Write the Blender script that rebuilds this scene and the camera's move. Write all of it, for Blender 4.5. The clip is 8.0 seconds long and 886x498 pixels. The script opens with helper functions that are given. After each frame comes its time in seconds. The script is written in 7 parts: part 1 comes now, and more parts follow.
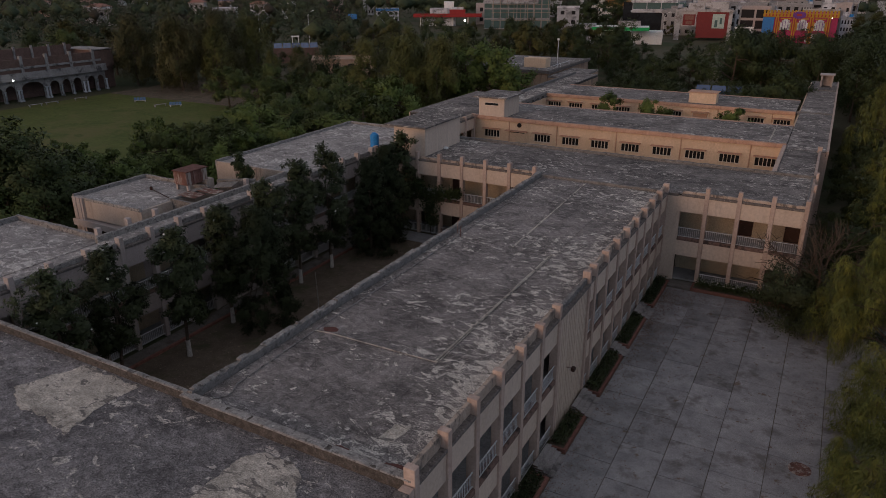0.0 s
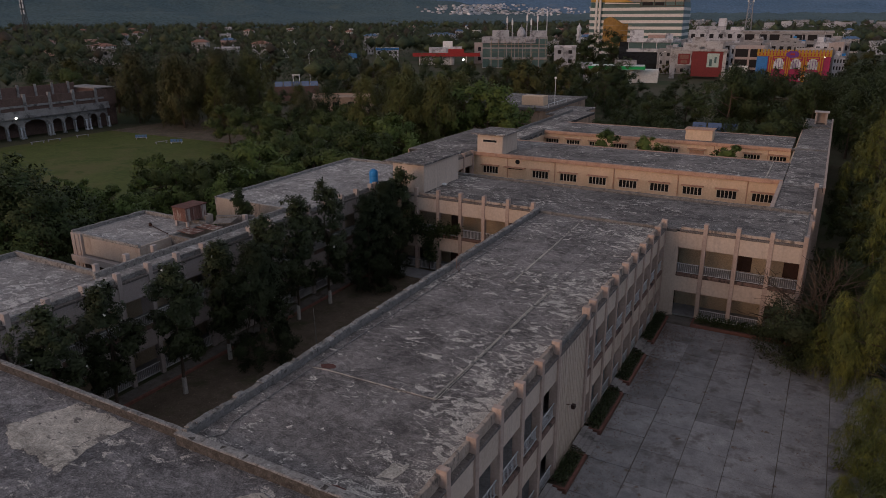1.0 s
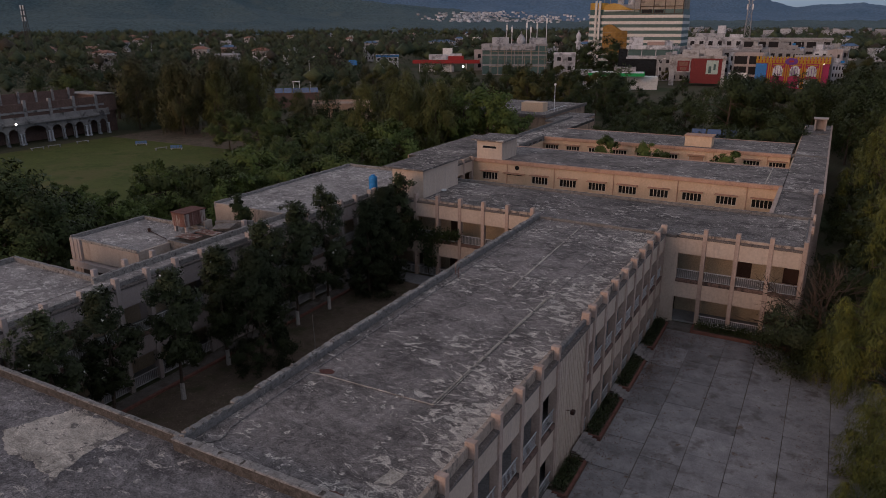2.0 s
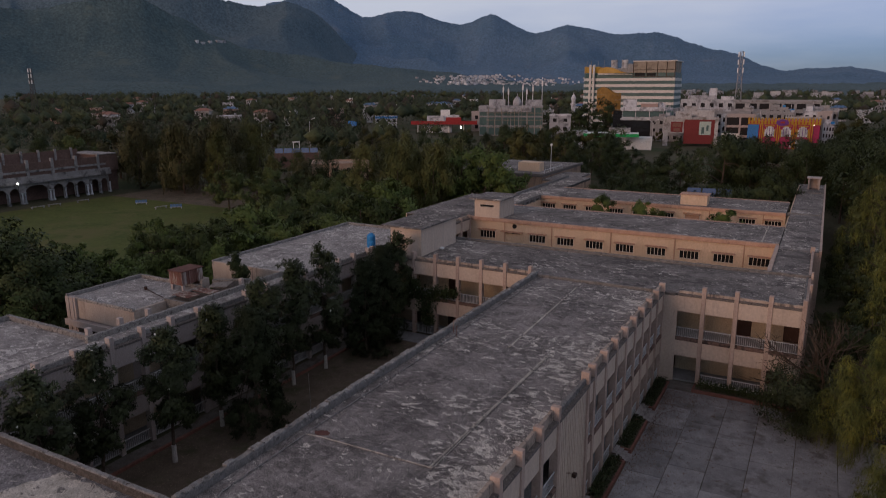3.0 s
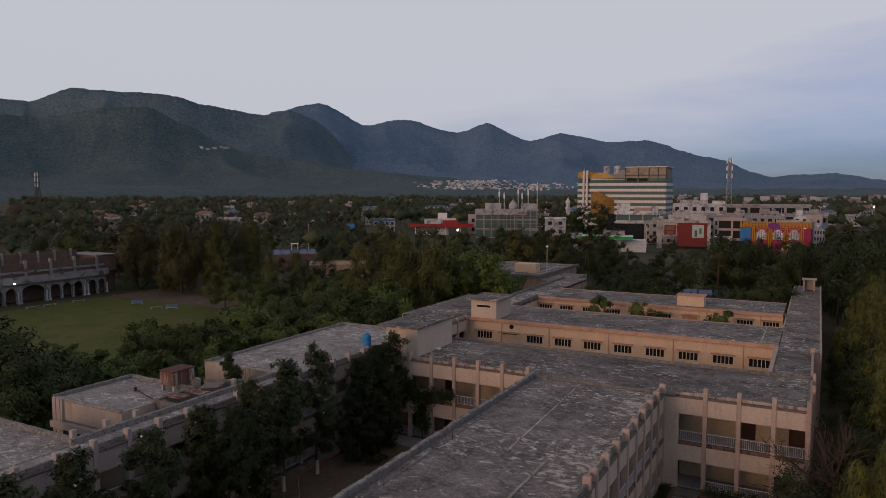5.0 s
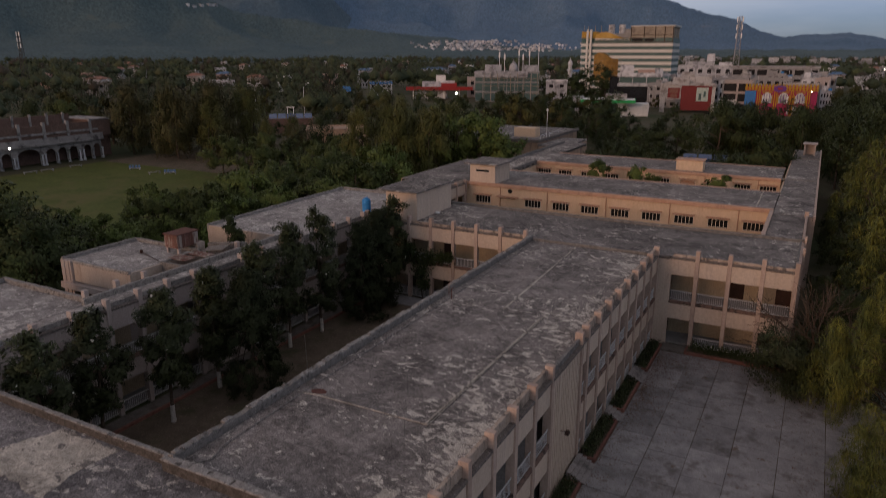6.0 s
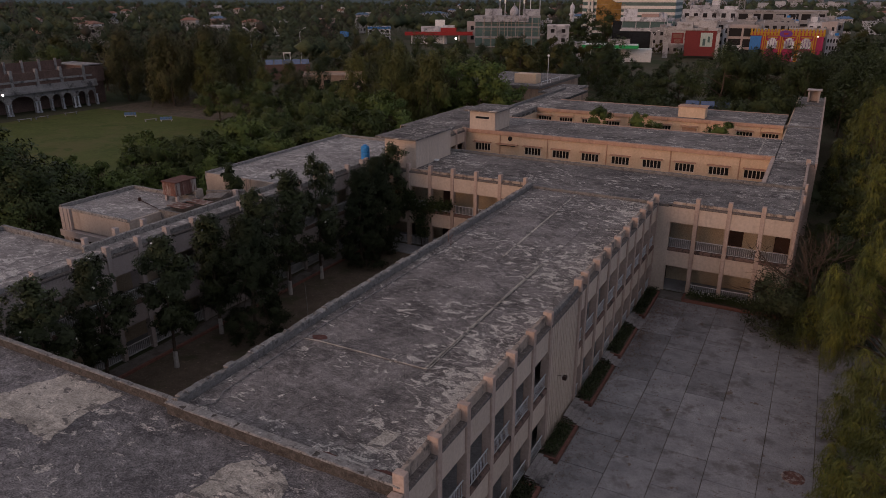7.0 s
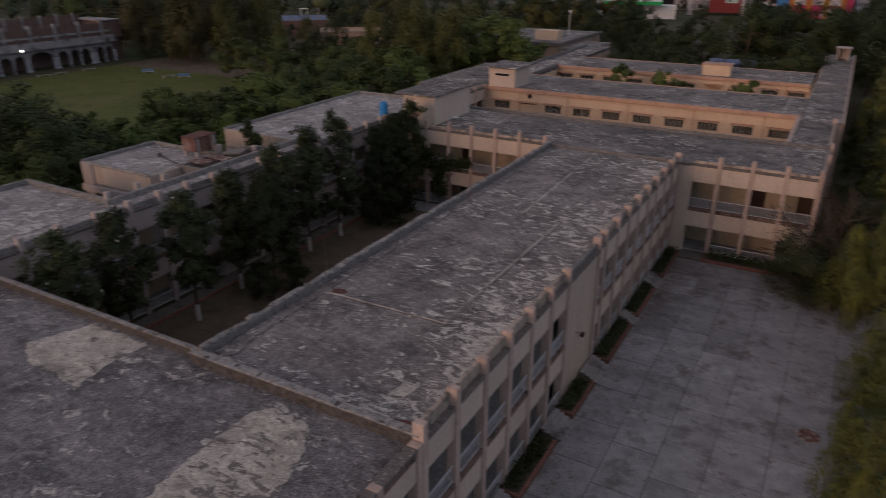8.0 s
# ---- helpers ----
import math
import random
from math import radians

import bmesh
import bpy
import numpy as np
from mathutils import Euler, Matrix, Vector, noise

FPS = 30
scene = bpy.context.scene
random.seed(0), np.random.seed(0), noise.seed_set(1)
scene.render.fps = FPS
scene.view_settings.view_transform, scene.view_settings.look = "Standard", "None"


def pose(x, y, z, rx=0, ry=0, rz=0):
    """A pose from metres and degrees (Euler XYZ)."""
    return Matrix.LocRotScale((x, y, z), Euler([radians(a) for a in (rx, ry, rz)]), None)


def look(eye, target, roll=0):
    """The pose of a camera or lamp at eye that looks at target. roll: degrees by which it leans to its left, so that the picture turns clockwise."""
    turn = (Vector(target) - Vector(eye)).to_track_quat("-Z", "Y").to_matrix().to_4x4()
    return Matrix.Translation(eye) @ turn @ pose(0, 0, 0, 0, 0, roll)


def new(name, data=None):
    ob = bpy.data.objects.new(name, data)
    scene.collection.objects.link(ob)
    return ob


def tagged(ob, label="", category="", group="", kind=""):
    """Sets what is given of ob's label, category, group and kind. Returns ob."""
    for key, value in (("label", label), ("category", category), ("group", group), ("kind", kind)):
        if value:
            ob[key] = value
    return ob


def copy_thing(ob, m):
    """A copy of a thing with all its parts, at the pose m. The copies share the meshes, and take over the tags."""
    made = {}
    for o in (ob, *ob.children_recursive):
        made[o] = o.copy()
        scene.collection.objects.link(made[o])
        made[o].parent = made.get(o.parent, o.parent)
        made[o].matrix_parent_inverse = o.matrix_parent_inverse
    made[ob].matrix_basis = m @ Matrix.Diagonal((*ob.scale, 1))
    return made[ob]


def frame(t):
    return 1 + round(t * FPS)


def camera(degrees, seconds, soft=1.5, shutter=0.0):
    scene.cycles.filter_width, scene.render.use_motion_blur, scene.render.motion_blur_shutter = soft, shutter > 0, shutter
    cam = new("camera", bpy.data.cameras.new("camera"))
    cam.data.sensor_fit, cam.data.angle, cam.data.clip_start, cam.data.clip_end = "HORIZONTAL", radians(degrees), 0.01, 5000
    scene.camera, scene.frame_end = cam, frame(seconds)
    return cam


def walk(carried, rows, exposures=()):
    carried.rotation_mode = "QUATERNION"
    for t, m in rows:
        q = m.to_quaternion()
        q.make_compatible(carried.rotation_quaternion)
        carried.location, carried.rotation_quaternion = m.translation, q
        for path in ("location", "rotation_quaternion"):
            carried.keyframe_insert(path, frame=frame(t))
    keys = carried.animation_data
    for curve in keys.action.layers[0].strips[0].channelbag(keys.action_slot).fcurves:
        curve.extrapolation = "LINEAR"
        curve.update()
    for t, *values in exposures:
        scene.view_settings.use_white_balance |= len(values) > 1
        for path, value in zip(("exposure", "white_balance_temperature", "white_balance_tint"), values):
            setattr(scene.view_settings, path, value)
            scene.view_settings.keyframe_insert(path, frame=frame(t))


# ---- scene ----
cam = camera(64.8, 8.0, soft=0.5, shutter=0.35)
# seconds, eye, target, roll
PATH = [
    (0, (10.131, -0.155, 23.488), (9.232, 1.477, 22.761), -0.2),
    (0.5, (10.138, -0.117, 23.501), (9.238, 1.52, 22.787), -0.2),
    (1, (10.124, -0.087, 23.454), (9.211, 1.577, 22.824), -0.2),
    (1.5, (10.148, -0.055, 23.365), (9.235, 1.61, 22.738), -0.2),
    (2.1, (10.13, -0.01, 23.345), (9.217, 1.655, 22.745), -0.15),
    (2.8, (10.1, 0.06, 23.315), (9.173, 1.76, 22.829), -0.15),
    (3, (10.093, 0.072, 23.303), (9.162, 1.783, 22.852), -0.15),
    (3.5, (10.086, 0.144, 23.209), (9.145, 1.878, 22.884), -0.2),
    (4, (10.114, 0.134, 23.2), (9.174, 1.869, 22.876), -0.1),
    (4.2, (10.12, 0.16, 23.2), (9.178, 1.899, 22.903), -0.1),
    (4.75, (10.12, 0.14, 23.12), (9.178, 1.89, 22.962), 0.0),
    (5.3, (10.128, 0.12, 23.061), (9.184, 1.871, 22.858), 0.05),
    (5.5, (10.13, 0.094, 23.06), (9.192, 1.836, 22.765), 0.0),
    (6, (10.175, -0.09, 23.004), (9.266, 1.608, 22.463), 0.0),
    (6.5, (10.177, -0.11, 22.965), (9.29, 1.549, 22.286), -0.05),
    (7, (10.172, -0.095, 22.905), (9.286, 1.564, 22.225), 0.0),
    (7.5, (10.186, -0.126, 22.776), (9.32, 1.501, 22.0), 0.0),
    (7.9, (10.16, -0.2, 22.71), (9.294, 1.423, 21.92), 0.0),
    (8, (10.096, -0.269, 22.7), (9.189, 1.331, 21.915), 0.0),
]
# the film's own white balance drifts: cooler at first, warmer after the look at the sky
TONE = [(0, 0.0, 6340, 6), (1.2, 0.02, 6260, 7), (3.0, -0.02, 6260, 11), (4.0, -0.06, 6450, 11), (5.5, -0.05, 6740, 11), (6.0, 0.0, 6860, 11), (6.5, 0.0, 6870, 13), (7.0, 0.03, 6640, 13), (8.0, 0.05, 6400, 11)]
walk(cam, [(t, look(eye, target, roll)) for t, eye, target, roll in PATH], TONE)

# ---- dusk sky and the low warm sun behind the camera ----
SUN_AZ, SUN_EL = 194.0, 9.0  # degrees clockwise from +Y, and above the horizon
world = bpy.data.worlds.new("dusk_sky")
scene.world = world
world.use_nodes = True
wt = world.node_tree
wt.nodes.clear()
w_out = wt.nodes.new("ShaderNodeOutputWorld")
w_bg = wt.nodes.new("ShaderNodeBackground")
w_sky = wt.nodes.new("ShaderNodeTexSky")
w_sky.sky_type = 'NISHITA'
w_sky.sun_disc = False
w_sky.sun_elevation = radians(SUN_EL)
w_sky.sun_rotation = radians(SUN_AZ)
w_sky.altitude = 550
w_sky.air_density = 1.0
w_sky.dust_density = 1.5
w_sky.ozone_density = 2.5
w_gain = wt.nodes.new("ShaderNodeMix")
w_gain.data_type, w_gain.blend_type = 'RGBA', 'MULTIPLY'
w_gain.inputs[0].default_value = 1.0
w_gain.inputs[7].default_value = (0.032, 0.046, 0.096, 1)
w_tc = wt.nodes.new("ShaderNodeTexCoord")
w_sep = wt.nodes.new("ShaderNodeSeparateXYZ")
w_map = wt.nodes.new("ShaderNodeMapping")
w_map.inputs["Scale"].default_value = (1.6, 1.6, 9.0)
w_noise = wt.nodes.new("ShaderNodeTexNoise")
w_noise.inputs["Scale"].default_value = 1.7
w_noise.inputs["Detail"].default_value = 6.0
w_noise.inputs["Roughness"].default_value = 0.55
w_side = wt.nodes.new("ShaderNodeMath")      # cloud is thicker to the west
w_side.operation = 'MULTIPLY_ADD'
w_side.inputs[1].default_value = -0.38
w_side.inputs[2].default_value = 0.0
w_up = wt.nodes.new("ShaderNodeMath")
w_up.operation = 'MULTIPLY_ADD'
w_up.inputs[1].default_value = 2.6
w_sum = wt.nodes.new("ShaderNodeMath")
w_sum.operation = 'MULTIPLY_ADD'
w_sum.inputs[1].default_value = 0.5
w_ramp = wt.nodes.new("ShaderNodeValToRGB")
w_ramp.color_ramp.elements[0].position = 0.17
w_ramp.color_ramp.elements[0].color = (0.05, 0.05, 0.05, 1)
w_ramp.color_ramp.elements[1].position = 0.72
w_ramp.color_ramp.elements[1].color = (0.93, 0.93, 0.93, 1)
w_mix = wt.nodes.new("ShaderNodeMix")
w_mix.data_type = 'RGBA'
w_tone = wt.nodes.new("ShaderNodeValToRGB")   # the cloud is lightest low over the horizon
w_tone.color_ramp.elements[0].position = 0.0
w_tone.color_ramp.elements[0].color = (0.50, 0.52, 0.585, 1)
w_tone.color_ramp.elements[1].position = 0.75
w_tone.color_ramp.elements[1].color = (0.252, 0.234, 0.264, 1)
_el = w_tone.color_ramp.elements.new(0.24)
_el.color = (0.53, 0.545, 0.60, 1)
wl = wt.links.new
wl(w_tc.outputs["Generated"], w_sep.inputs[0])
wl(w_tc.outputs["Generated"], w_map.inputs[0])
wl(w_map.outputs[0], w_noise.inputs["Vector"])
wl(w_sep.outputs["X"], w_side.inputs[0])
wl(w_sep.outputs["Z"], w_up.inputs[0])
wl(w_side.outputs[0], w_up.inputs[2])
wl(w_noise.outputs["Fac"], w_sum.inputs[0])
wl(w_up.outputs[0], w_sum.inputs[2])
wl(w_sum.outputs[0], w_ramp.inputs[0])
wl(w_ramp.outputs[0], w_mix.inputs[0])
wl(w_sep.outputs["Z"], w_tone.inputs[0])
wl(w_tone.outputs[0], w_mix.inputs[7])
wl(w_sky.outputs[0], w_gain.inputs[6])
wl(w_gain.outputs[2], w_mix.inputs[6])
wl(w_mix.outputs[2], w_bg.inputs[0])
wl(w_bg.outputs[0], w_out.inputs[0])
w_bg.inputs[1].default_value = 1.1

sun_data = bpy.data.lights.new("sun", 'SUN')
sun_data.energy = 1.12
sun_data.angle = radians(25)
sun_data.color = (1.0, 0.56, 0.33)
sun = new("sun", sun_data)
_a, _e = radians(SUN_AZ), radians(SUN_EL)
_from = Vector((math.sin(_a) * math.cos(_e), math.cos(_a) * math.cos(_e), math.sin(_e)))
sun.matrix_basis = look((0, 0, 60), Vector((0, 0, 60)) - _from)


# ---- materials ----
def surface(name, c1, c2, scale=1.2, rough=0.85, stain=None, stain_scale=0.25, stain_at=0.56, stain_width=0.12,
            fine=14.0, bump=0.25, metal=0.0, island=0.0, per_object=0.0, streak=1.0, speck=None, speck_scale=3.0, speck_at=0.6, gloss=0.2, grain=0.62):
    """A worn surface: two tones mixed by noise at two scales, stains, specks and fine relief, in world metres."""
    mat = bpy.data.materials.new(name)
    mat.use_nodes = True
    nt = mat.node_tree
    link = nt.links.new
    bsdf = nt.nodes["Principled BSDF"]
    geo = nt.nodes.new("ShaderNodeNewGeometry")
    mp = nt.nodes.new("ShaderNodeMapping")
    mp.inputs["Scale"].default_value = (1, 1, 1 / streak)
    link(geo.outputs["Position"], mp.inputs["Vector"])

    def noise_fac(s, detail, lo, hi, vec):
        n = nt.nodes.new("ShaderNodeTexNoise")
        n.inputs["Scale"].default_value = s
        n.inputs["Detail"].default_value = detail
        n.inputs["Roughness"].default_value = 0.7
        link(vec, n.inputs["Vector"])
        r = nt.nodes.new("ShaderNodeMapRange")
        r.inputs["From Min"].default_value = lo
        r.inputs["From Max"].default_value = hi
        link(n.outputs["Fac"], r.inputs["Value"])
        return r.outputs["Result"], n.outputs["Fac"]

    def mix(a, b, fac):
        m = nt.nodes.new("ShaderNodeMix")
        m.data_type = 'RGBA'
        link(fac, m.inputs[0])
        for sock, val in ((m.inputs[6], a), (m.inputs[7], b)):
            if isinstance(val, tuple):
                sock.default_value = (*val, 1)
            else:
                link(val, sock)
        return m.outputs[2]

    f1, _ = noise_fac(scale, 5, 0.35, 0.65, mp.outputs[0])
    col = mix(c1, c2, f1)
    f2, raw2 = noise_fac(fine, 6, 0.33, 0.67, geo.outputs["Position"])
    dark = nt.nodes.new("ShaderNodeMix")
    dark.data_type, dark.blend_type = 'RGBA', 'MULTIPLY'
    dark.inputs[0].default_value = grain
    link(col, dark.inputs[6])
    grey = nt.nodes.new("ShaderNodeMapRange")
    grey.inputs["To Min"].default_value = 0.45
    grey.inputs["To Max"].default_value = 1.4
    link(f2, grey.inputs["Value"])
    link(grey.outputs[0], dark.inputs[7])
    col = dark.outputs[2]
    if stain:
        f3, _ = noise_fac(stain_scale, 7, stain_at, stain_at + stain_width, mp.outputs[0])
        col = mix(col, stain, f3)
    if speck:
        f4, _ = noise_fac(speck_scale, 8, speck_at, speck_at + 0.06, geo.outputs["Position"])
        col = mix(col, speck, f4)
    for amount, rnd in ((island, geo.outputs["Random Per Island"]), (per_object, nt.nodes.new("ShaderNodeObjectInfo").outputs["Random"])):
        if not amount:
            continue
        var = nt.nodes.new("ShaderNodeMapRange")
        var.inputs["To Min"].default_value = 1 - amount
        var.inputs["To Max"].default_value = 1 + amount
        link(rnd, var.inputs["Value"])
        m = nt.nodes.new("ShaderNodeMix")
        m.data_type, m.blend_type = 'RGBA', 'MULTIPLY'
        m.inputs[0].default_value = 1.0
        link(col, m.inputs[6])
        link(var.outputs[0], m.inputs[7])
        col = m.outputs[2]
    link(col, bsdf.inputs["Base Color"])
    bsdf.inputs["Roughness"].default_value = rough
    bsdf.inputs["Specular IOR Level"].default_value = gloss
    bsdf.inputs["Metallic"].default_value = metal
    if bump:
        b = nt.nodes.new("ShaderNodeBump")
        b.inputs["Strength"].default_value = bump
        b.inputs["Distance"].default_value = 0.03
        link(raw2, b.inputs["Height"])
        link(b.outputs[0], bsdf.inputs["Normal"])
    return mat


def plain(name, c, rough=0.6, metal=0.0):
    return surface(name, c, tuple(v * 0.8 for v in c), scale=2.0, rough=rough, metal=metal, bump=0.08)


def glowing(name, c, strength):
    mat = bpy.data.materials.new(name)
    mat.use_nodes = True
    b = mat.node_tree.nodes["Principled BSDF"]
    b.inputs["Base Color"].default_value = (*c, 1)
    b.inputs["Emission Color"].default_value = (*c, 1)
    b.inputs["Emission Strength"].default_value = strength
    return mat

def roof_surface(name, base1, base2, flake, cover, grit=0.5, per_object=0.08, crack=0.55, east=0.0):
    """Old roof screed: two greys, ragged pale lichen flakes that gather in zones, fine grit, dark stains and hairline cracks."""
    mat = bpy.data.materials.new(name)
    mat.use_nodes = True
    nt = mat.node_tree
    link = nt.links.new
    bsdf = nt.nodes["Principled BSDF"]
    geo = nt.nodes.new("ShaderNodeNewGeometry")
    pos = geo.outputs["Position"]

    drawn = nt.nodes.new("ShaderNodeMapping")
    drawn.inputs["Rotation"].default_value = (0, 0, 0.25)
    drawn.inputs["Scale"].default_value = (0.78, 1.3, 1.0)
    link(pos, drawn.inputs["Vector"])

    def tex(scale, detail, rough=0.7, distort=0.0, along=False):
        n = nt.nodes.new("ShaderNodeTexNoise")
        for key, val in (("Scale", scale), ("Detail", detail), ("Roughness", rough), ("Distortion", distort)):
            n.inputs[key].default_value = val
        link(drawn.outputs[0] if along else pos, n.inputs["Vector"])
        return n.outputs["Fac"]

    def ramp(value, lo, hi, a=0.0, b=1.0):
        r = nt.nodes.new("ShaderNodeMapRange")
        for key, val in (("From Min", lo), ("From Max", hi), ("To Min", a), ("To Max", b)):
            r.inputs[key].default_value = val
        link(value, r.inputs["Value"])
        return r.outputs["Result"]

    def calc(op, x, y):
        m = nt.nodes.new("ShaderNodeMath")
        m.operation = op
        for sock, val in ((m.inputs[0], x), (m.inputs[1], y)):
            if isinstance(val, float):
                sock.default_value = val
            else:
                link(val, sock)
        return m.outputs[0]

    def mix(x, y, fac, blend='MIX'):
        m = nt.nodes.new("ShaderNodeMix")
        m.data_type, m.blend_type = 'RGBA', blend
        link(fac, m.inputs[0]) if not isinstance(fac, float) else None
        if isinstance(fac, float):
            m.inputs[0].default_value = fac
        for sock, val in ((m.inputs[6], x), (m.inputs[7], y)):
            if isinstance(val, tuple):
                sock.default_value = (*val, 1)
            else:
                link(val, sock)
        return m.outputs[2]

    zone = tex(0.16, 3)
    if east:  # lichen gathers towards the parapet side of the long roof
        sep = nt.nodes.new("ShaderNodeSeparateXYZ")
        link(pos, sep.inputs[0])
        zone = calc('ADD', zone, ramp(sep.outputs["X"], -6.0, -1.5, 0.0, east))
    flakes = calc('ADD', calc('ADD', calc('MULTIPLY', tex(1.35, 8, 0.62, 1.3, True), 0.8), calc('MULTIPLY', tex(5.5, 8, 0.66, 0.8, True), 0.26)), calc('MULTIPLY', zone, 0.36))
    fine = tex(17.0, 8, 0.8)
    col = mix(base1, base2, ramp(tex(0.35, 6), 0.36, 0.64))
    col = mix(col, tuple(v * 0.55 for v in base1), ramp(tex(0.4, 9, 0.72, 0.6, True), 0.52, 0.6, 0.0, 0.6))
    col = mix(col, tuple(v * 1.5 for v in base2), ramp(tex(2.2, 12, 0.78, 0.5, True), 0.5, 0.6, 0.0, 0.5))
    col = mix(col, flake, ramp(flakes, cover, cover + 0.014, 0.0, 0.9))
    small = calc('ADD', tex(8.0, 9, 0.76, 0.3, True), calc('MULTIPLY', zone, 0.3))
    col = mix(col, flake, ramp(small, 0.765, 0.78, 0.0, 0.6))
    gain = ramp(fine, 0.38, 0.62, 1 - grit * 0.72, 1 + grit * 0.8)
    col = mix(col, gain, 1.0, 'MULTIPLY')
    gain = ramp(tex(3.0, 4, 0.6), 0.4, 0.6, 1 - grit * 0.16, 1 + grit * 0.16)
    col = mix(col, gain, 1.0, 'MULTIPLY')
    vor = nt.nodes.new("ShaderNodeTexVoronoi")
    vor.feature = 'DISTANCE_TO_EDGE'
    vor.inputs["Scale"].default_value = 0.3
    warp = nt.nodes.new("ShaderNodeMix")
    warp.data_type = 'VECTOR'
    warp.inputs[0].default_value = 0.12
    wn = nt.nodes.new("ShaderNodeTexNoise")
    wn.inputs["Scale"].default_value = 0.8
    wn.inputs["Detail"].default_value = 5.0
    link(pos, wn.inputs["Vector"])
    link(pos, warp.inputs[4])
    link(wn.outputs["Color"], warp.inputs[5])
    link(warp.outputs[1], vor.inputs["Vector"])
    col = mix(col, (0.035, 0.033, 0.033), ramp(vor.outputs["Distance"], 0.0, 0.008, crack * 0.6, 0.0))
    rnd = nt.nodes.new("ShaderNodeObjectInfo").outputs["Random"]
    col = mix(col, ramp(rnd, 0.0, 1.0, 1 - per_object, 1 + per_object), 1.0, 'MULTIPLY')
    link(col, bsdf.inputs["Base Color"])
    bsdf.inputs["Roughness"].default_value = 0.95
    bsdf.inputs["Specular IOR Level"].default_value = 0.15
    bump = nt.nodes.new("ShaderNodeBump")
    bump.inputs["Strength"].default_value = 0.9
    bump.inputs["Distance"].default_value = 0.05
    link(calc('ADD', fine, calc('MULTIPLY', flakes, 0.8)), bump.inputs["Height"])
    link(bump.outputs[0], bsdf.inputs["Normal"])
    return mat


ROOF = roof_surface("weathered_roof_screed", (0.118, 0.109, 0.107), (0.245, 0.226, 0.219), (0.54, 0.51, 0.465), 0.806, 0.95, 0.08, 0.5, 0.2)
ROOF_NEAR = roof_surface("gritty_roof_screed", (0.128, 0.124, 0.129), (0.232, 0.223, 0.226), (0.48, 0.455, 0.42), 0.8, 0.95, 0.06, 0.4)
ROOF_FAR = roof_surface("weathered_roof_far", (0.088, 0.081, 0.08), (0.225, 0.207, 0.198), (0.5, 0.47, 0.43), 0.79, 0.6, 0.14)
ROOF_PALE = roof_surface("pale_lichened_roof", (0.225, 0.213, 0.21), (0.33, 0.315, 0.305), (0.56, 0.54, 0.52), 0.775, 0.5, 0.08)
JOINT = surface("roof_joint_filler", (0.05, 0.048, 0.047), (0.09, 0.085, 0.08), rough=0.95)
MORTAR = roof_surface("pale_mortar_patch", (0.36, 0.335, 0.295), (0.5, 0.465, 0.415), (0.15, 0.14, 0.135), 0.76, 0.6, 0.0, 0.15)
PARAPET_DARK = surface("dark_mossy_wall", (0.062, 0.055, 0.05), (0.12, 0.108, 0.098), scale=3.5, rough=0.95,
                       stain=(0.035, 0.03, 0.027), stain_scale=3.0, stain_at=0.55, stain_width=0.16, fine=14, bump=0.8,
                       speck=(0.17, 0.16, 0.15), speck_scale=9.0, speck_at=0.6, grain=0.5)
PARAPET = surface("mossy_parapet_concrete", (0.135, 0.13, 0.126), (0.235, 0.226, 0.216), scale=3.2, rough=0.95,
                  stain=(0.075, 0.071, 0.068), stain_scale=3.6, stain_at=0.54, stain_width=0.14, fine=14, bump=0.7,
                  speck=(0.36, 0.345, 0.325), speck_scale=7.0, speck_at=0.6, grain=0.5)
LEDGE = surface("gritty_ledge", (0.115, 0.1, 0.094), (0.215, 0.19, 0.176), scale=4.0, rough=0.95,
                stain=(0.06, 0.052, 0.05), stain_scale=4.0, stain_at=0.52, stain_width=0.1, fine=16, bump=0.6,
                speck=(0.34, 0.31, 0.285), speck_scale=8.0, speck_at=0.58, grain=0.5)
COPING = surface("crumbling_coping", (0.19, 0.183, 0.178), (0.32, 0.31, 0.298), scale=3.2, rough=0.95,
                 stain=(0.10, 0.094, 0.09), stain_scale=4.2, stain_at=0.53, stain_width=0.09, fine=16, bump=0.9,
                 speck=(0.46, 0.445, 0.42), speck_scale=7.0, speck_at=0.6, per_object=0.16, grain=0.6)
PAINTED_PARAPET = surface("worn_painted_parapet", (0.34, 0.275, 0.225), (0.46, 0.385, 0.325), scale=2.4, rough=0.92,
                          stain=(0.13, 0.115, 0.104), stain_scale=2.2, stain_at=0.5, stain_width=0.12, streak=2.0, fine=14, bump=0.4,
                          per_object=0.1, grain=0.4)
PLASTER = surface("beige_plaster", (0.5, 0.41, 0.338), (0.57, 0.476, 0.4), scale=0.8, rough=0.88,
                  stain=(0.36, 0.295, 0.262), stain_scale=0.9, stain_at=0.56, stain_width=0.16, streak=5.0, fine=5, bump=0.12,
                  per_object=0.06, grain=0.22)
COLUMN = surface("column_plaster", (0.39, 0.3, 0.255), (0.475, 0.375, 0.322), scale=1.2, rough=0.88,
                 stain=(0.28, 0.21, 0.185), stain_scale=1.3, stain_at=0.54, stain_width=0.14, streak=5.0, fine=6, bump=0.15,
                 per_object=0.08, grain=0.3)
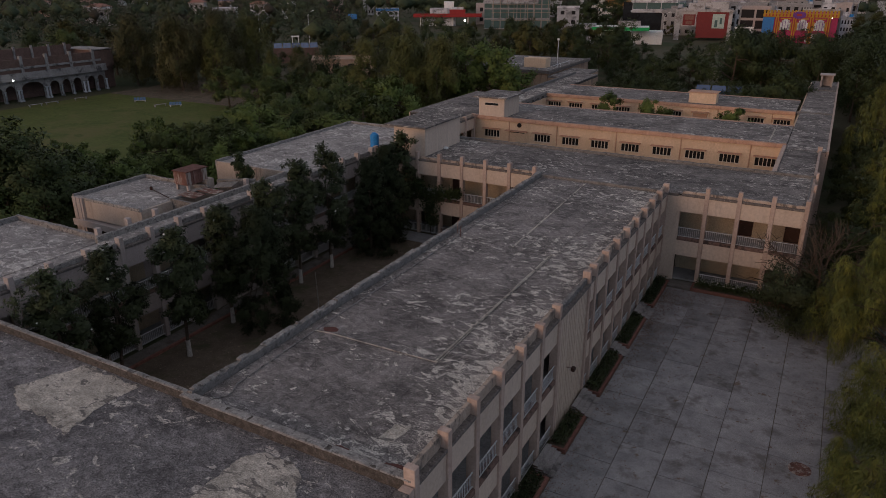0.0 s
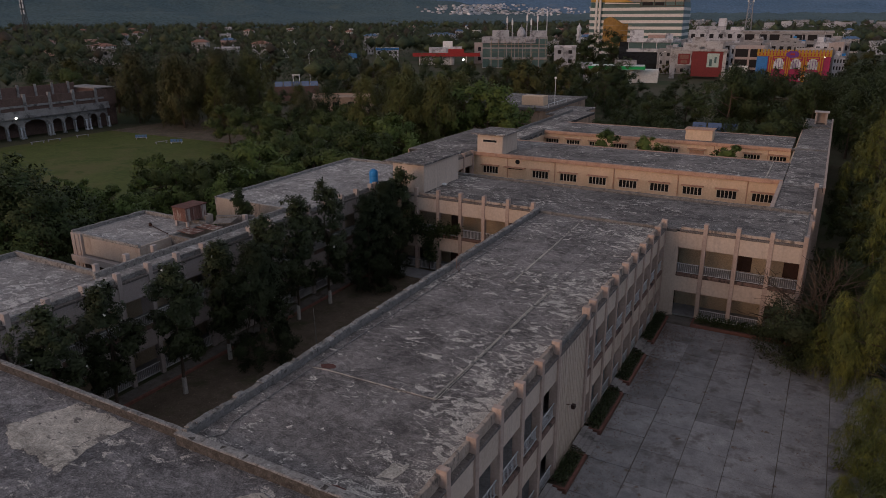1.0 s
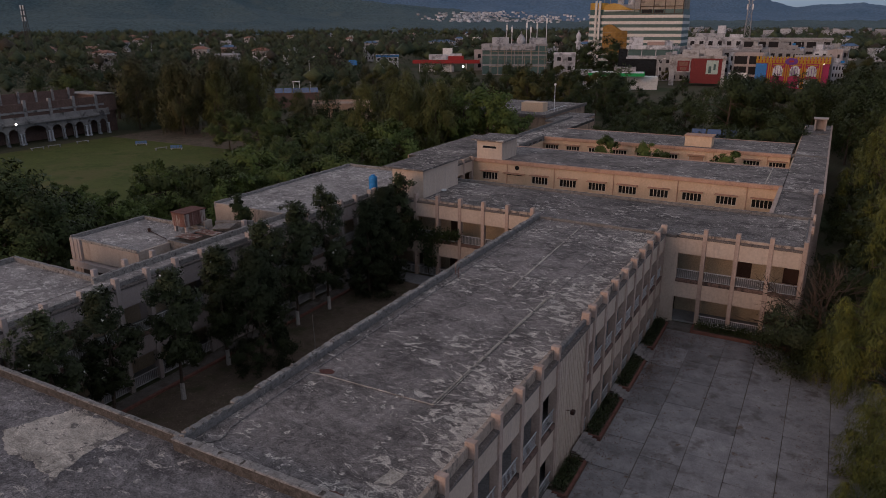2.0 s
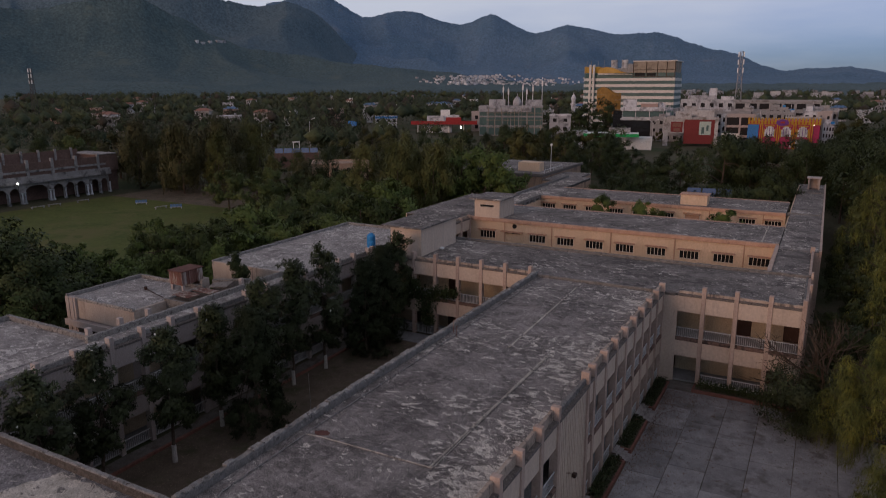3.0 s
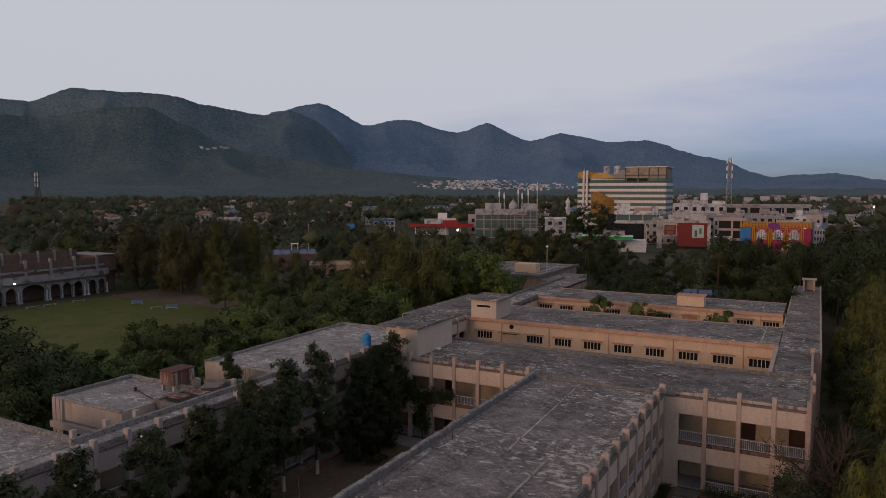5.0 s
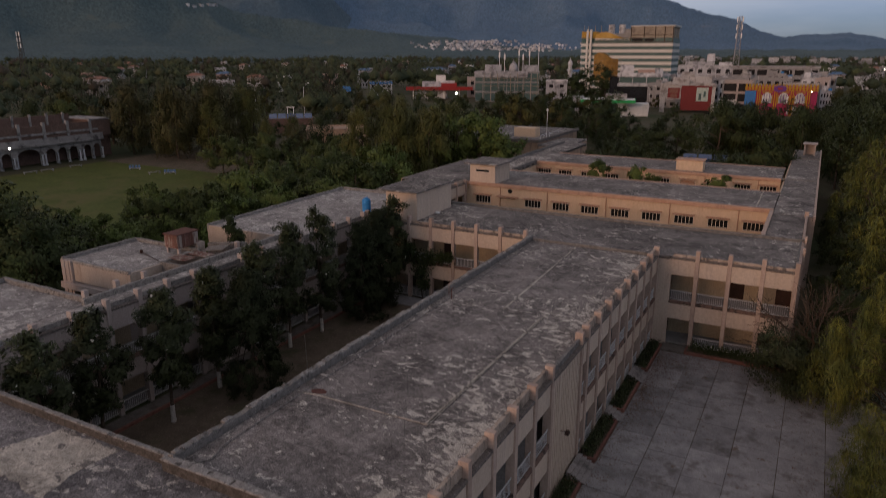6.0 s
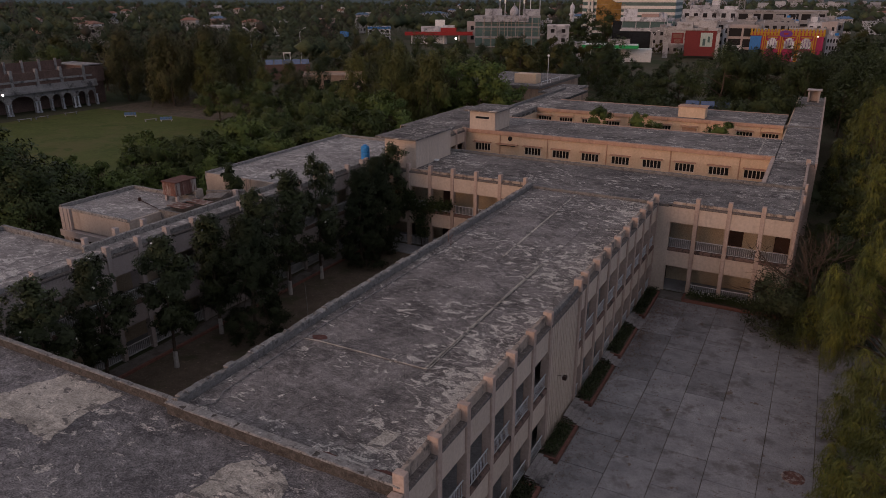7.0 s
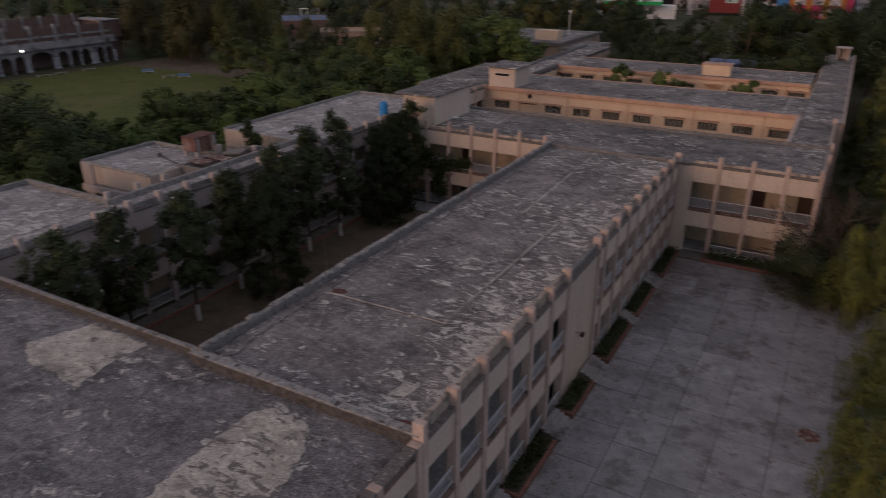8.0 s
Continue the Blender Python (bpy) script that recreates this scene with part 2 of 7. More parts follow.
PEACH = surface("peach_plaster", (0.59, 0.445, 0.315), (0.67, 0.51, 0.37), scale=0.7, rough=0.88,
                stain=(0.42, 0.29, 0.20), stain_scale=0.7, stain_at=0.58, stain_width=0.2, streak=5.0, fine=5, bump=0.1, grain=0.28)
NORTH_WALL = surface("dull_peach_plaster", (0.36, 0.255, 0.19), (0.43, 0.315, 0.235), scale=0.5, rough=0.9,
                     stain=(0.21, 0.155, 0.125), stain_scale=0.6, stain_at=0.5, stain_width=0.15, streak=3.0, fine=6, bump=0.1, grain=0.3)
CORNICE = surface("terracotta_cornice", (0.43, 0.265, 0.19), (0.52, 0.335, 0.245), scale=0.9, rough=0.9,
                  stain=(0.24, 0.15, 0.115), stain_scale=1.2, stain_at=0.55, stain_width=0.16, streak=2.5, fine=16, bump=0.2)
BAND = surface("brown_slab_edge", (0.15, 0.10, 0.085), (0.24, 0.165, 0.138), scale=1.5, rough=0.92,
               stain=(0.06, 0.047, 0.043), stain_scale=1.5, stain_at=0.5, stain_width=0.08, fine=12, bump=0.4)
INNER = surface("verandah_wall", (0.36, 0.30, 0.22), (0.42, 0.35, 0.26), scale=0.8, rough=0.9,
                stain=(0.36, 0.29, 0.22), stain_scale=0.5, bump=0.1)
GREYWALL = surface("mauve_grey_plaster", (0.36, 0.315, 0.30), (0.43, 0.38, 0.36), scale=0.8, rough=0.9,
                   stain=(0.20, 0.175, 0.165), stain_scale=0.8, stain_at=0.55, stain_width=0.2, streak=5.0, bump=0.15, grain=0.35)
STREAKED = surface("streaked_plaster", (0.39, 0.33, 0.285), (0.46, 0.395, 0.34), scale=0.7, rough=0.9,
                   stain=(0.10, 0.085, 0.08), stain_scale=1.6, stain_at=0.53, stain_width=0.12, streak=9.0, bump=0.15)
RAIL = surface("painted_steel_rail", (0.52, 0.53, 0.55), (0.62, 0.63, 0.65), rough=0.5, bump=0.05,
               stain=(0.28, 0.2, 0.15), stain_scale=5.0, stain_at=0.62)
DOOR = surface("dark_wood_door", (0.035, 0.02, 0.016), (0.06, 0.032, 0.025), rough=0.6)
GLASS_DARK = surface("dark_window_glass", (0.012, 0.013, 0.015), (0.02, 0.021, 0.024), rough=0.12, bump=0.0, gloss=0.5)
FRAME = surface("window_frame_paint", (0.58, 0.52, 0.45), (0.66, 0.60, 0.52), rough=0.7, bump=0.05)
PAVE = surface("courtyard_concrete", (0.215, 0.216, 0.224), (0.335, 0.334, 0.34), scale=0.7, rough=0.9,
               stain=(0.15, 0.142, 0.14), stain_scale=0.55, stain_at=0.52, stain_width=0.12,
               speck=(0.155, 0.122, 0.10), speck_scale=1.3, speck_at=0.6, fine=16, bump=0.35, per_object=0.17, grain=0.5)
EARTH = surface("dry_earth", (0.098, 0.08, 0.06), (0.152, 0.122, 0.092), scale=0.7, rough=0.97,
                stain=(0.07, 0.072, 0.04), stain_scale=0.5, stain_at=0.5, stain_width=0.16,
                speck=(0.27, 0.21, 0.155), speck_scale=5.0, speck_at=0.6, bump=0.4)
GROUND = surface("scrub_ground", (0.06, 0.062, 0.034), (0.10, 0.085, 0.055), scale=0.08, rough=0.97,
                 stain=(0.04, 0.055, 0.022), stain_scale=0.03, stain_at=0.48, fine=2.5, bump=0.4)
LAWN = surface("lawn_turf", (0.07, 0.09, 0.02), (0.092, 0.11, 0.028), scale=0.16, rough=0.95,
               stain=(0.108, 0.104, 0.037), stain_scale=0.09, stain_at=0.5, fine=1.5, bump=0.3, speck=(0.06, 0.084, 0.016), speck_scale=0.2, speck_at=0.55, grain=0.4)
KERB = surface("red_brick_kerb", (0.17, 0.083, 0.066), (0.25, 0.125, 0.10), scale=3, rough=0.9, fine=18, bump=0.4, per_object=0.12)
RUST = surface("rusted_steel", (0.11, 0.056, 0.045), (0.19, 0.10, 0.082), scale=1.6, rough=0.85,
               stain=(0.34, 0.30, 0.27), stain_scale=1.8, stain_at=0.49, stain_width=0.08, streak=7.0, bump=0.3)
RUST_DARK = surface("dark_rusted_steel", (0.10, 0.045, 0.036), (0.15, 0.07, 0.056), scale=1.8, rough=0.8, fine=9, bump=0.3)
ANNEX = surface("stained_beige_plaster", (0.38, 0.325, 0.285), (0.45, 0.39, 0.34), scale=0.5, rough=0.9,
                stain=(0.25, 0.205, 0.175), stain_scale=0.9, stain_at=0.56, stain_width=0.16, streak=3.0, fine=7, bump=0.15, grain=0.3)
RED_SOIL = surface("red_soil", (0.095, 0.045, 0.038), (0.15, 0.07, 0.06), scale=2.0, rough=0.95, fine=14, bump=0.4)
BLUE_TANK = surface("blue_plastic", (0.03, 0.20, 0.50), (0.04, 0.25, 0.58), rough=0.45, bump=0.05)
WHITE = surface("white_paint", (0.70, 0.70, 0.69), (0.80, 0.80, 0.78), rough=0.7, stain=(0.45, 0.43, 0.40), stain_at=0.62, bump=0.08)
BARK = surface("bark", (0.055, 0.042, 0.034), (0.11, 0.085, 0.066), scale=4, rough=0.95, fine=22, bump=0.8)
LIMEWASH = surface("limewashed_bark", (0.38, 0.37, 0.355), (0.52, 0.51, 0.49), scale=5, rough=0.95, fine=22, bump=0.6)
BRICK = surface("raw_brick", (0.13, 0.086, 0.073), (0.18, 0.12, 0.10), scale=0.8, rough=0.95, fine=7, bump=0.4)
OLD_CONCRETE = surface("old_concrete", (0.25, 0.238, 0.234), (0.33, 0.315, 0.308), scale=0.6, rough=0.95, stain=(0.09, 0.085, 0.085), stain_scale=0.5, stain_at=0.52, bump=0.3)
DIRTY_PATH = surface("dirty_path_concrete", (0.13, 0.12, 0.11), (0.19, 0.178, 0.165), scale=0.9, rough=0.95, stain=(0.09, 0.075, 0.06), stain_scale=0.7, stain_at=0.5, bump=0.3)
CONCRETE = surface("raw_concrete", (0.25, 0.252, 0.26), (0.335, 0.335, 0.34), scale=0.6, rough=0.95, stain=(0.18, 0.17, 0.17), bump=0.3)


def leaf(name, c1, c2, rough=0.6, scale=0.35, island=0.16, per_object=0.2):
    return surface(name, c1, c2, scale=scale, rough=rough, fine=1.6, bump=0.0, island=island, per_object=per_object, gloss=0.12)


LEAF_MAGNOLIA = leaf("magnolia_leaf", (0.029, 0.039, 0.018), (0.054, 0.067, 0.03), 0.4)
LEAF_CONIFER = leaf("cypress_needles", (0.026, 0.036, 0.018), (0.043, 0.054, 0.026), 0.8)
# The wide tone range paints shaded gaps and lit tops into the leaf clumps.
LEAF_WEEPING = surface("weeping_leaf", (0.042, 0.058, 0.013), (0.18, 0.182, 0.038), scale=0.75, rough=0.6, fine=2.0, bump=0.0, island=0.3, per_object=0.1)
LEAF_BROAD = leaf("broad_leaf", (0.05, 0.074, 0.024), (0.09, 0.112, 0.038))
LEAF_LIGHT = leaf("light_leaf", (0.07, 0.108, 0.028), (0.114, 0.146, 0.042))
LEAF_OLIVE = leaf("olive_leaf", (0.0572, 0.062, 0.0198), (0.0915, 0.0884, 0.0306))
LEAF_TALL = leaf("feathery_leaf", (0.0717, 0.0829, 0.0243), (0.1179, 0.1202, 0.0405))
LEAF_BROWN = leaf("bronze_leaf", (0.0524, 0.0558, 0.0219), (0.0856, 0.0779, 0.034))
LEAF_DARK = leaf("dark_leaf", (0.032, 0.048, 0.018), (0.06, 0.078, 0.03))
# Far leaves are bluer than near ones: haze is mixed into their colour.
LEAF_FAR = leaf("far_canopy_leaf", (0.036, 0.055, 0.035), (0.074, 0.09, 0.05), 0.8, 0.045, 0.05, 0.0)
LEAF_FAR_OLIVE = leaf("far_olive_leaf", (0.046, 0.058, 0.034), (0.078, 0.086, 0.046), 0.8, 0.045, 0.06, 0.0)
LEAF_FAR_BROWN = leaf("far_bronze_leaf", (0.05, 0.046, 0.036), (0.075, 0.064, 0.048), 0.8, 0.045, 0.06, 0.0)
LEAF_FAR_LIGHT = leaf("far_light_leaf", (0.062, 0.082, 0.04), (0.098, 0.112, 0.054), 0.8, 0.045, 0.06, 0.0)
FLOWER = plain("white_petals", (0.75, 0.74, 0.68), 0.6)
# Distance haze is painted into the hill colours: the farther the range, the bluer.
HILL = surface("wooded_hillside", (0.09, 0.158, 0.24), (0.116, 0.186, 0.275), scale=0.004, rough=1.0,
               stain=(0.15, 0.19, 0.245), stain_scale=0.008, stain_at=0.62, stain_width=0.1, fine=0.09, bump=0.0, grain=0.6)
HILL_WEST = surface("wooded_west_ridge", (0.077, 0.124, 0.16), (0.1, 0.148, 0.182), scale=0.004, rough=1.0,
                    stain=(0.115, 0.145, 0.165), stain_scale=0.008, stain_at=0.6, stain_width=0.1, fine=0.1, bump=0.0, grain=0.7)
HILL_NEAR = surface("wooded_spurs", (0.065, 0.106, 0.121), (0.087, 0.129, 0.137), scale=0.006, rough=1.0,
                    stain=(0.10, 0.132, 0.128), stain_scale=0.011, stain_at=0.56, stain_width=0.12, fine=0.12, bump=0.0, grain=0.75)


# ---- helpers for things and parts ----
WORLD = {}
IDENT = Matrix.Identity(4)


def thing(name, m, label, category, group="", kind=""):
    ob = new(name)
    ob.empty_display_size = 0.3
    ob.matrix_basis = m
    WORLD[ob] = m.copy()
    return tagged(ob, label, category, group, kind)


def as_mesh(bm, name, material, smooth=False):
    me = bpy.data.meshes.new(name)
    if isinstance(bm, tuple):
        me.from_pydata(*bm)
    else:
        bm.to_mesh(me)
        bm.free()
    me.materials.append(material)
    if smooth:
        me.polygons.foreach_set("use_smooth", [True] * len(me.polygons))
    return me


def part(name, bm, material, parent, label="", m=None, kind="", smooth=False):
    """One mesh object under a thing or a part; m is its pose in the world."""
    me = bm if isinstance(bm, bpy.types.Mesh) else as_mesh(bm, name, material, smooth)
    ob = new(name, me)
    ob.parent = parent
    ob.matrix_parent_inverse = WORLD[parent].inverted()
    ob.matrix_basis = m if m is not None else IDENT
    WORLD[ob] = ob.matrix_basis.copy()
    return tagged(ob, label, kind=kind)


def solid(name, bm, material, label, category="", kind="", m=None, group="", smooth=False):
    """A top-level thing that is one mesh."""
    me = bm if isinstance(bm, bpy.types.Mesh) else as_mesh(bm, name, material, smooth)
    ob = new(name, me)
    ob.matrix_basis = m if m is not None else IDENT
    WORLD[ob] = ob.matrix_basis.copy()
    return tagged(ob, label, category, group, kind)


def add_box(bm, x0, x1, y0, y1, z0, z1):
    v = [bm.verts.new(p) for p in ((x0, y0, z0), (x1, y0, z0), (x1, y1, z0), (x0, y1, z0),
                                   (x0, y0, z1), (x1, y0, z1), (x1, y1, z1), (x0, y1, z1))]
    for f in ((3, 2, 1, 0), (4, 5, 6, 7), (0, 1, 5, 4), (1, 2, 6, 5), (2, 3, 7, 6), (3, 0, 4, 7)):
        bm.faces.new([v[i] for i in f])
    return v


def box(x0, x1, y0, y1, z0, z1, bevel=0.0):
    bm = bmesh.new()
    add_box(bm, x0, x1, y0, y1, z0, z1)
    if bevel:
        bmesh.ops.bevel(bm, geom=bm.edges[:], offset=bevel, segments=1, affect='EDGES')
    return bm


def boxes(*rows):
    bm = bmesh.new()
    for r in rows:
        add_box(bm, *r)
    return bm


def holed_wall(x0, x1, y0, y1, z0, z1, holes):
    """A wall along x with rectangular openings (centre, width, bottom, top), as one connected mesh."""
    xs = sorted({x0, x1, *[c - w / 2 for c, w, a, b in holes], *[c + w / 2 for c, w, a, b in holes]})
    zs = sorted({z0, z1, *[a for c, w, a, b in holes], *[b for c, w, a, b in holes]})
    bm = bmesh.new()
    grid = [[[bm.verts.new((x, y, z)) for z in zs] for x in xs] for y in (y0, y1)]
    open_at = lambda i, k: i < 0 or k < 0 or i >= len(xs) - 1 or k >= len(zs) - 1 or any(
        c - w / 2 - 1e-6 < (xs[i] + xs[i + 1]) / 2 < c + w / 2 and a < (zs[k] + zs[k + 1]) / 2 < b for c, w, a, b in holes)
    f, r = grid
    for i in range(len(xs) - 1):
        for k in range(len(zs) - 1):
            if open_at(i, k):
                continue
            bm.faces.new((f[i][k], f[i + 1][k], f[i + 1][k + 1], f[i][k + 1]))
            bm.faces.new((r[i][k + 1], r[i + 1][k + 1], r[i + 1][k], r[i][k]))
            for di, dk, p, q in ((-1, 0, (i, k), (i, k + 1)), (1, 0, (i + 1, k + 1), (i + 1, k)), (0, -1, (i + 1, k), (i, k)), (0, 1, (i, k + 1), (i + 1, k + 1))):
                if open_at(i + di, k + dk):
                    bm.faces.new((f[p[0]][p[1]], f[q[0]][q[1]], r[q[0]][q[1]], r[p[0]][p[1]]))
    bmesh.ops.recalc_face_normals(bm, faces=bm.faces[:])
    return bm


def ribbed(x0, x1, y0, y1, z0, z1, pitch, rib):
    """A wall with shallow vertical ribs on its -y side, one connected mesh."""
    line = [(x0, y0)]
    x = x0 + pitch * 0.4
    while x + rib < x1 - 0.02:
        line += [(x, y0), (x, y0 - 0.025), (x + rib, y0 - 0.025), (x + rib, y0)]
        x += pitch
    line += [(x1, y0), (x1, y1), (x0, y1)]
    bm = bmesh.new()
    lo = [bm.verts.new((*p, z0)) for p in line]
    hi = [bm.verts.new((*p, z1)) for p in line]
    for i in range(len(line)):
        j = (i + 1) % len(line)
        bm.faces.new((lo[i], lo[j], hi[j], hi[i]))
    bm.faces.new(hi)
    return bm


def rough_bar(p, q, width, z0, z1, jitter=0.02, step=0.45, seed=1):
    """A worn low wall from p to q (x, y), with an uneven top and edges."""
    rng = random.Random(seed)
    p, q = Vector((*p, 0)), Vector((*q, 0))
    d = q - p
    n = max(2, int(d.length / step))
    side = Vector((-d.y, d.x, 0)).normalized() * width / 2
    bm = bmesh.new()
    rings = []
    for i in range(n + 1):
        c = p + d * (i / n)
        j = lambda a=1.0: rng.uniform(-jitter, jitter) * a
        chip = -rng.uniform(0, 0.06) if rng.random() < 0.12 else 0
        ring = [bm.verts.new((c.x + side.x * s + j(0.5), c.y + side.y * s + j(0.5), z + (j() + chip if z == z1 else 0)))
                for s, z in ((-1, z0), (-1, z1 - 0.04), (-0.82, z1), (0.82, z1), (1, z1 - 0.04), (1, z0))]
        rings.append(ring)
    for a, b in zip(rings, rings[1:]):
        for k in range(6):
            bm.faces.new((a[k], b[k], b[(k + 1) % 6], a[(k + 1) % 6]))
    bm.faces.new(rings[0])
    bm.faces.new(rings[-1][::-1])
    bmesh.ops.recalc_face_normals(bm, faces=bm.faces[:])
    return bm


def cylinder(x, y, z0, z1, r0, r1=None, seg=16):
    r1 = r0 if r1 is None else r1
    bm = bmesh.new()
    rings = [[bm.verts.new((x + r * math.cos(2 * math.pi * i / seg), y + r * math.sin(2 * math.pi * i / seg), z)) for i in range(seg)]
             for z, r in ((z0, r0), (z1, r1))]
    for i in range(seg):
        j = (i + 1) % seg
        bm.faces.new((rings[0][i], rings[0][j], rings[1][j], rings[1][i]))
    bm.faces.new(rings[0][::-1])
    bm.faces.new(rings[1])
    return bm


def lathe(profile, seg=20):
    """profile: (radius, z) from bottom to top."""
    bm = bmesh.new()
    rings = [[bm.verts.new((r * math.cos(2 * math.pi * i / seg), r * math.sin(2 * math.pi * i / seg), z)) for i in range(seg)]
             for r, z in profile]
    for a, b in zip(rings, rings[1:]):
        for i in range(seg):
            j = (i + 1) % seg
            bm.faces.new((a[i], a[j], b[j], b[i]))
    bm.faces.new(rings[0][::-1])
    bm.faces.new(rings[-1])
    return bm


def add_tube(verts, faces, pts, radii, seg=7):
    """Appends a tapered tube along pts to vertex and face lists."""
    base = len(verts)
    for i, p in enumerate(pts):
        d = (pts[min(i + 1, len(pts) - 1)] - pts[max(i - 1, 0)]).normalized()
        u = d.orthogonal().normalized()
        v = d.cross(u)
        for k in range(seg):
            a = 2 * math.pi * k / seg
            verts.append(tuple(p + (u * math.cos(a) + v * math.sin(a)) * radii[i]))
    for i in range(len(pts) - 1):
        for k in range(seg):
            a, b = base + i * seg + k, base + i * seg + (k + 1) % seg
            faces.append((a, b, b + seg, a + seg))
    faces.append(tuple(base + (len(pts) - 1) * seg + k for k in range(seg)))


def tubes(*rows, seg=7):
    verts, faces = [], []
    for pts, radii in rows:
        add_tube(verts, faces, [Vector(p) for p in pts], radii if isinstance(radii, (list, tuple)) else [radii] * len(pts), seg)
    return verts, [], faces


# ---- ground ----
def ground_sheet():
    verts, faces = [(0, 150, 0)], []
    seg = 64
    radii = (250, 600, 1400, 4880)
    for r in radii:
        for i in range(seg):
            a = 2 * math.pi * i / seg
            verts.append((r * math.cos(a), r * math.sin(a) + (150 if r < 1000 else 0), 0))
    for i in range(seg):
        j = (i + 1) % seg
        faces.append((0, 1 + i, 1 + j))
        for k in range(len(radii) - 1):
            a, b = 1 + k * seg, 1 + (k + 1) * seg
            faces.append((a + i, b + i, b + j, a + j))
    return verts, [], faces


solid("ground", ground_sheet(), GROUND, "dark scrubby ground reaching to the hills", kind="structure")
solid("lawn", box(-128, -43, 46, 108, -0.2, 0.03), LAWN, "mown green sports lawn behind the school", kind="structure")
solid("courtyard_ground", box(-27.2, -10.9, 16.5, 55.3, -0.2, 0.02), EARTH, "bare brown earth of the inner courtyard", kind="structure")
solid("field_edge_earth", box(-128, -90, 100, 122, -0.2, 0.05), EARTH, "reddish bare earth under the trees by the lawn", kind="structure")

# ---- the school: a repeated two-storey verandah front ----
BAY = 2.37
CW = 0.32
Z_F1, Z_F1T, Z_S0, Z_S1, Z_F2, Z_C0, Z_C1, Z_PAR, Z_POST = 2.26, 3.56, 3.56, 3.84, 5.95, 7.24, 7.4, 7.72, 8.1
MESH = {}


def shared(key, make, material):
    if key not in MESH:
        MESH[key] = as_mesh(make(), key.split("|")[0], material)
    return MESH[key]


def railing_mesh_parts(w, z0, z1):
    rows = [(-w / 2, w / 2, -0.02, 0.025, z1 - 0.05, z1), (-w / 2, w / 2, -0.015, 0.02, z0 + 0.04, z0 + 0.075)]
    return boxes(*rows)


def railing(bld, m, w, z0, z1):
    r = part("railing", shared(f"railing|{w:.2f}|{z0}", lambda: railing_mesh_parts(w, z0, z1), RAIL), RAIL, bld, "", m)
    n = max(3, round(w / 0.145))
    bar = shared(f"baluster|{z0}|{z1}", lambda: box(-0.011, 0.011, -0.011, 0.011, z0 + 0.05, z1 - 0.03), RAIL)
    for i in range(1, n):
        part("baluster", bar, RAIL, r, "", m @ Matrix.Translation((-w / 2 + w * i / n, 0, 0)))


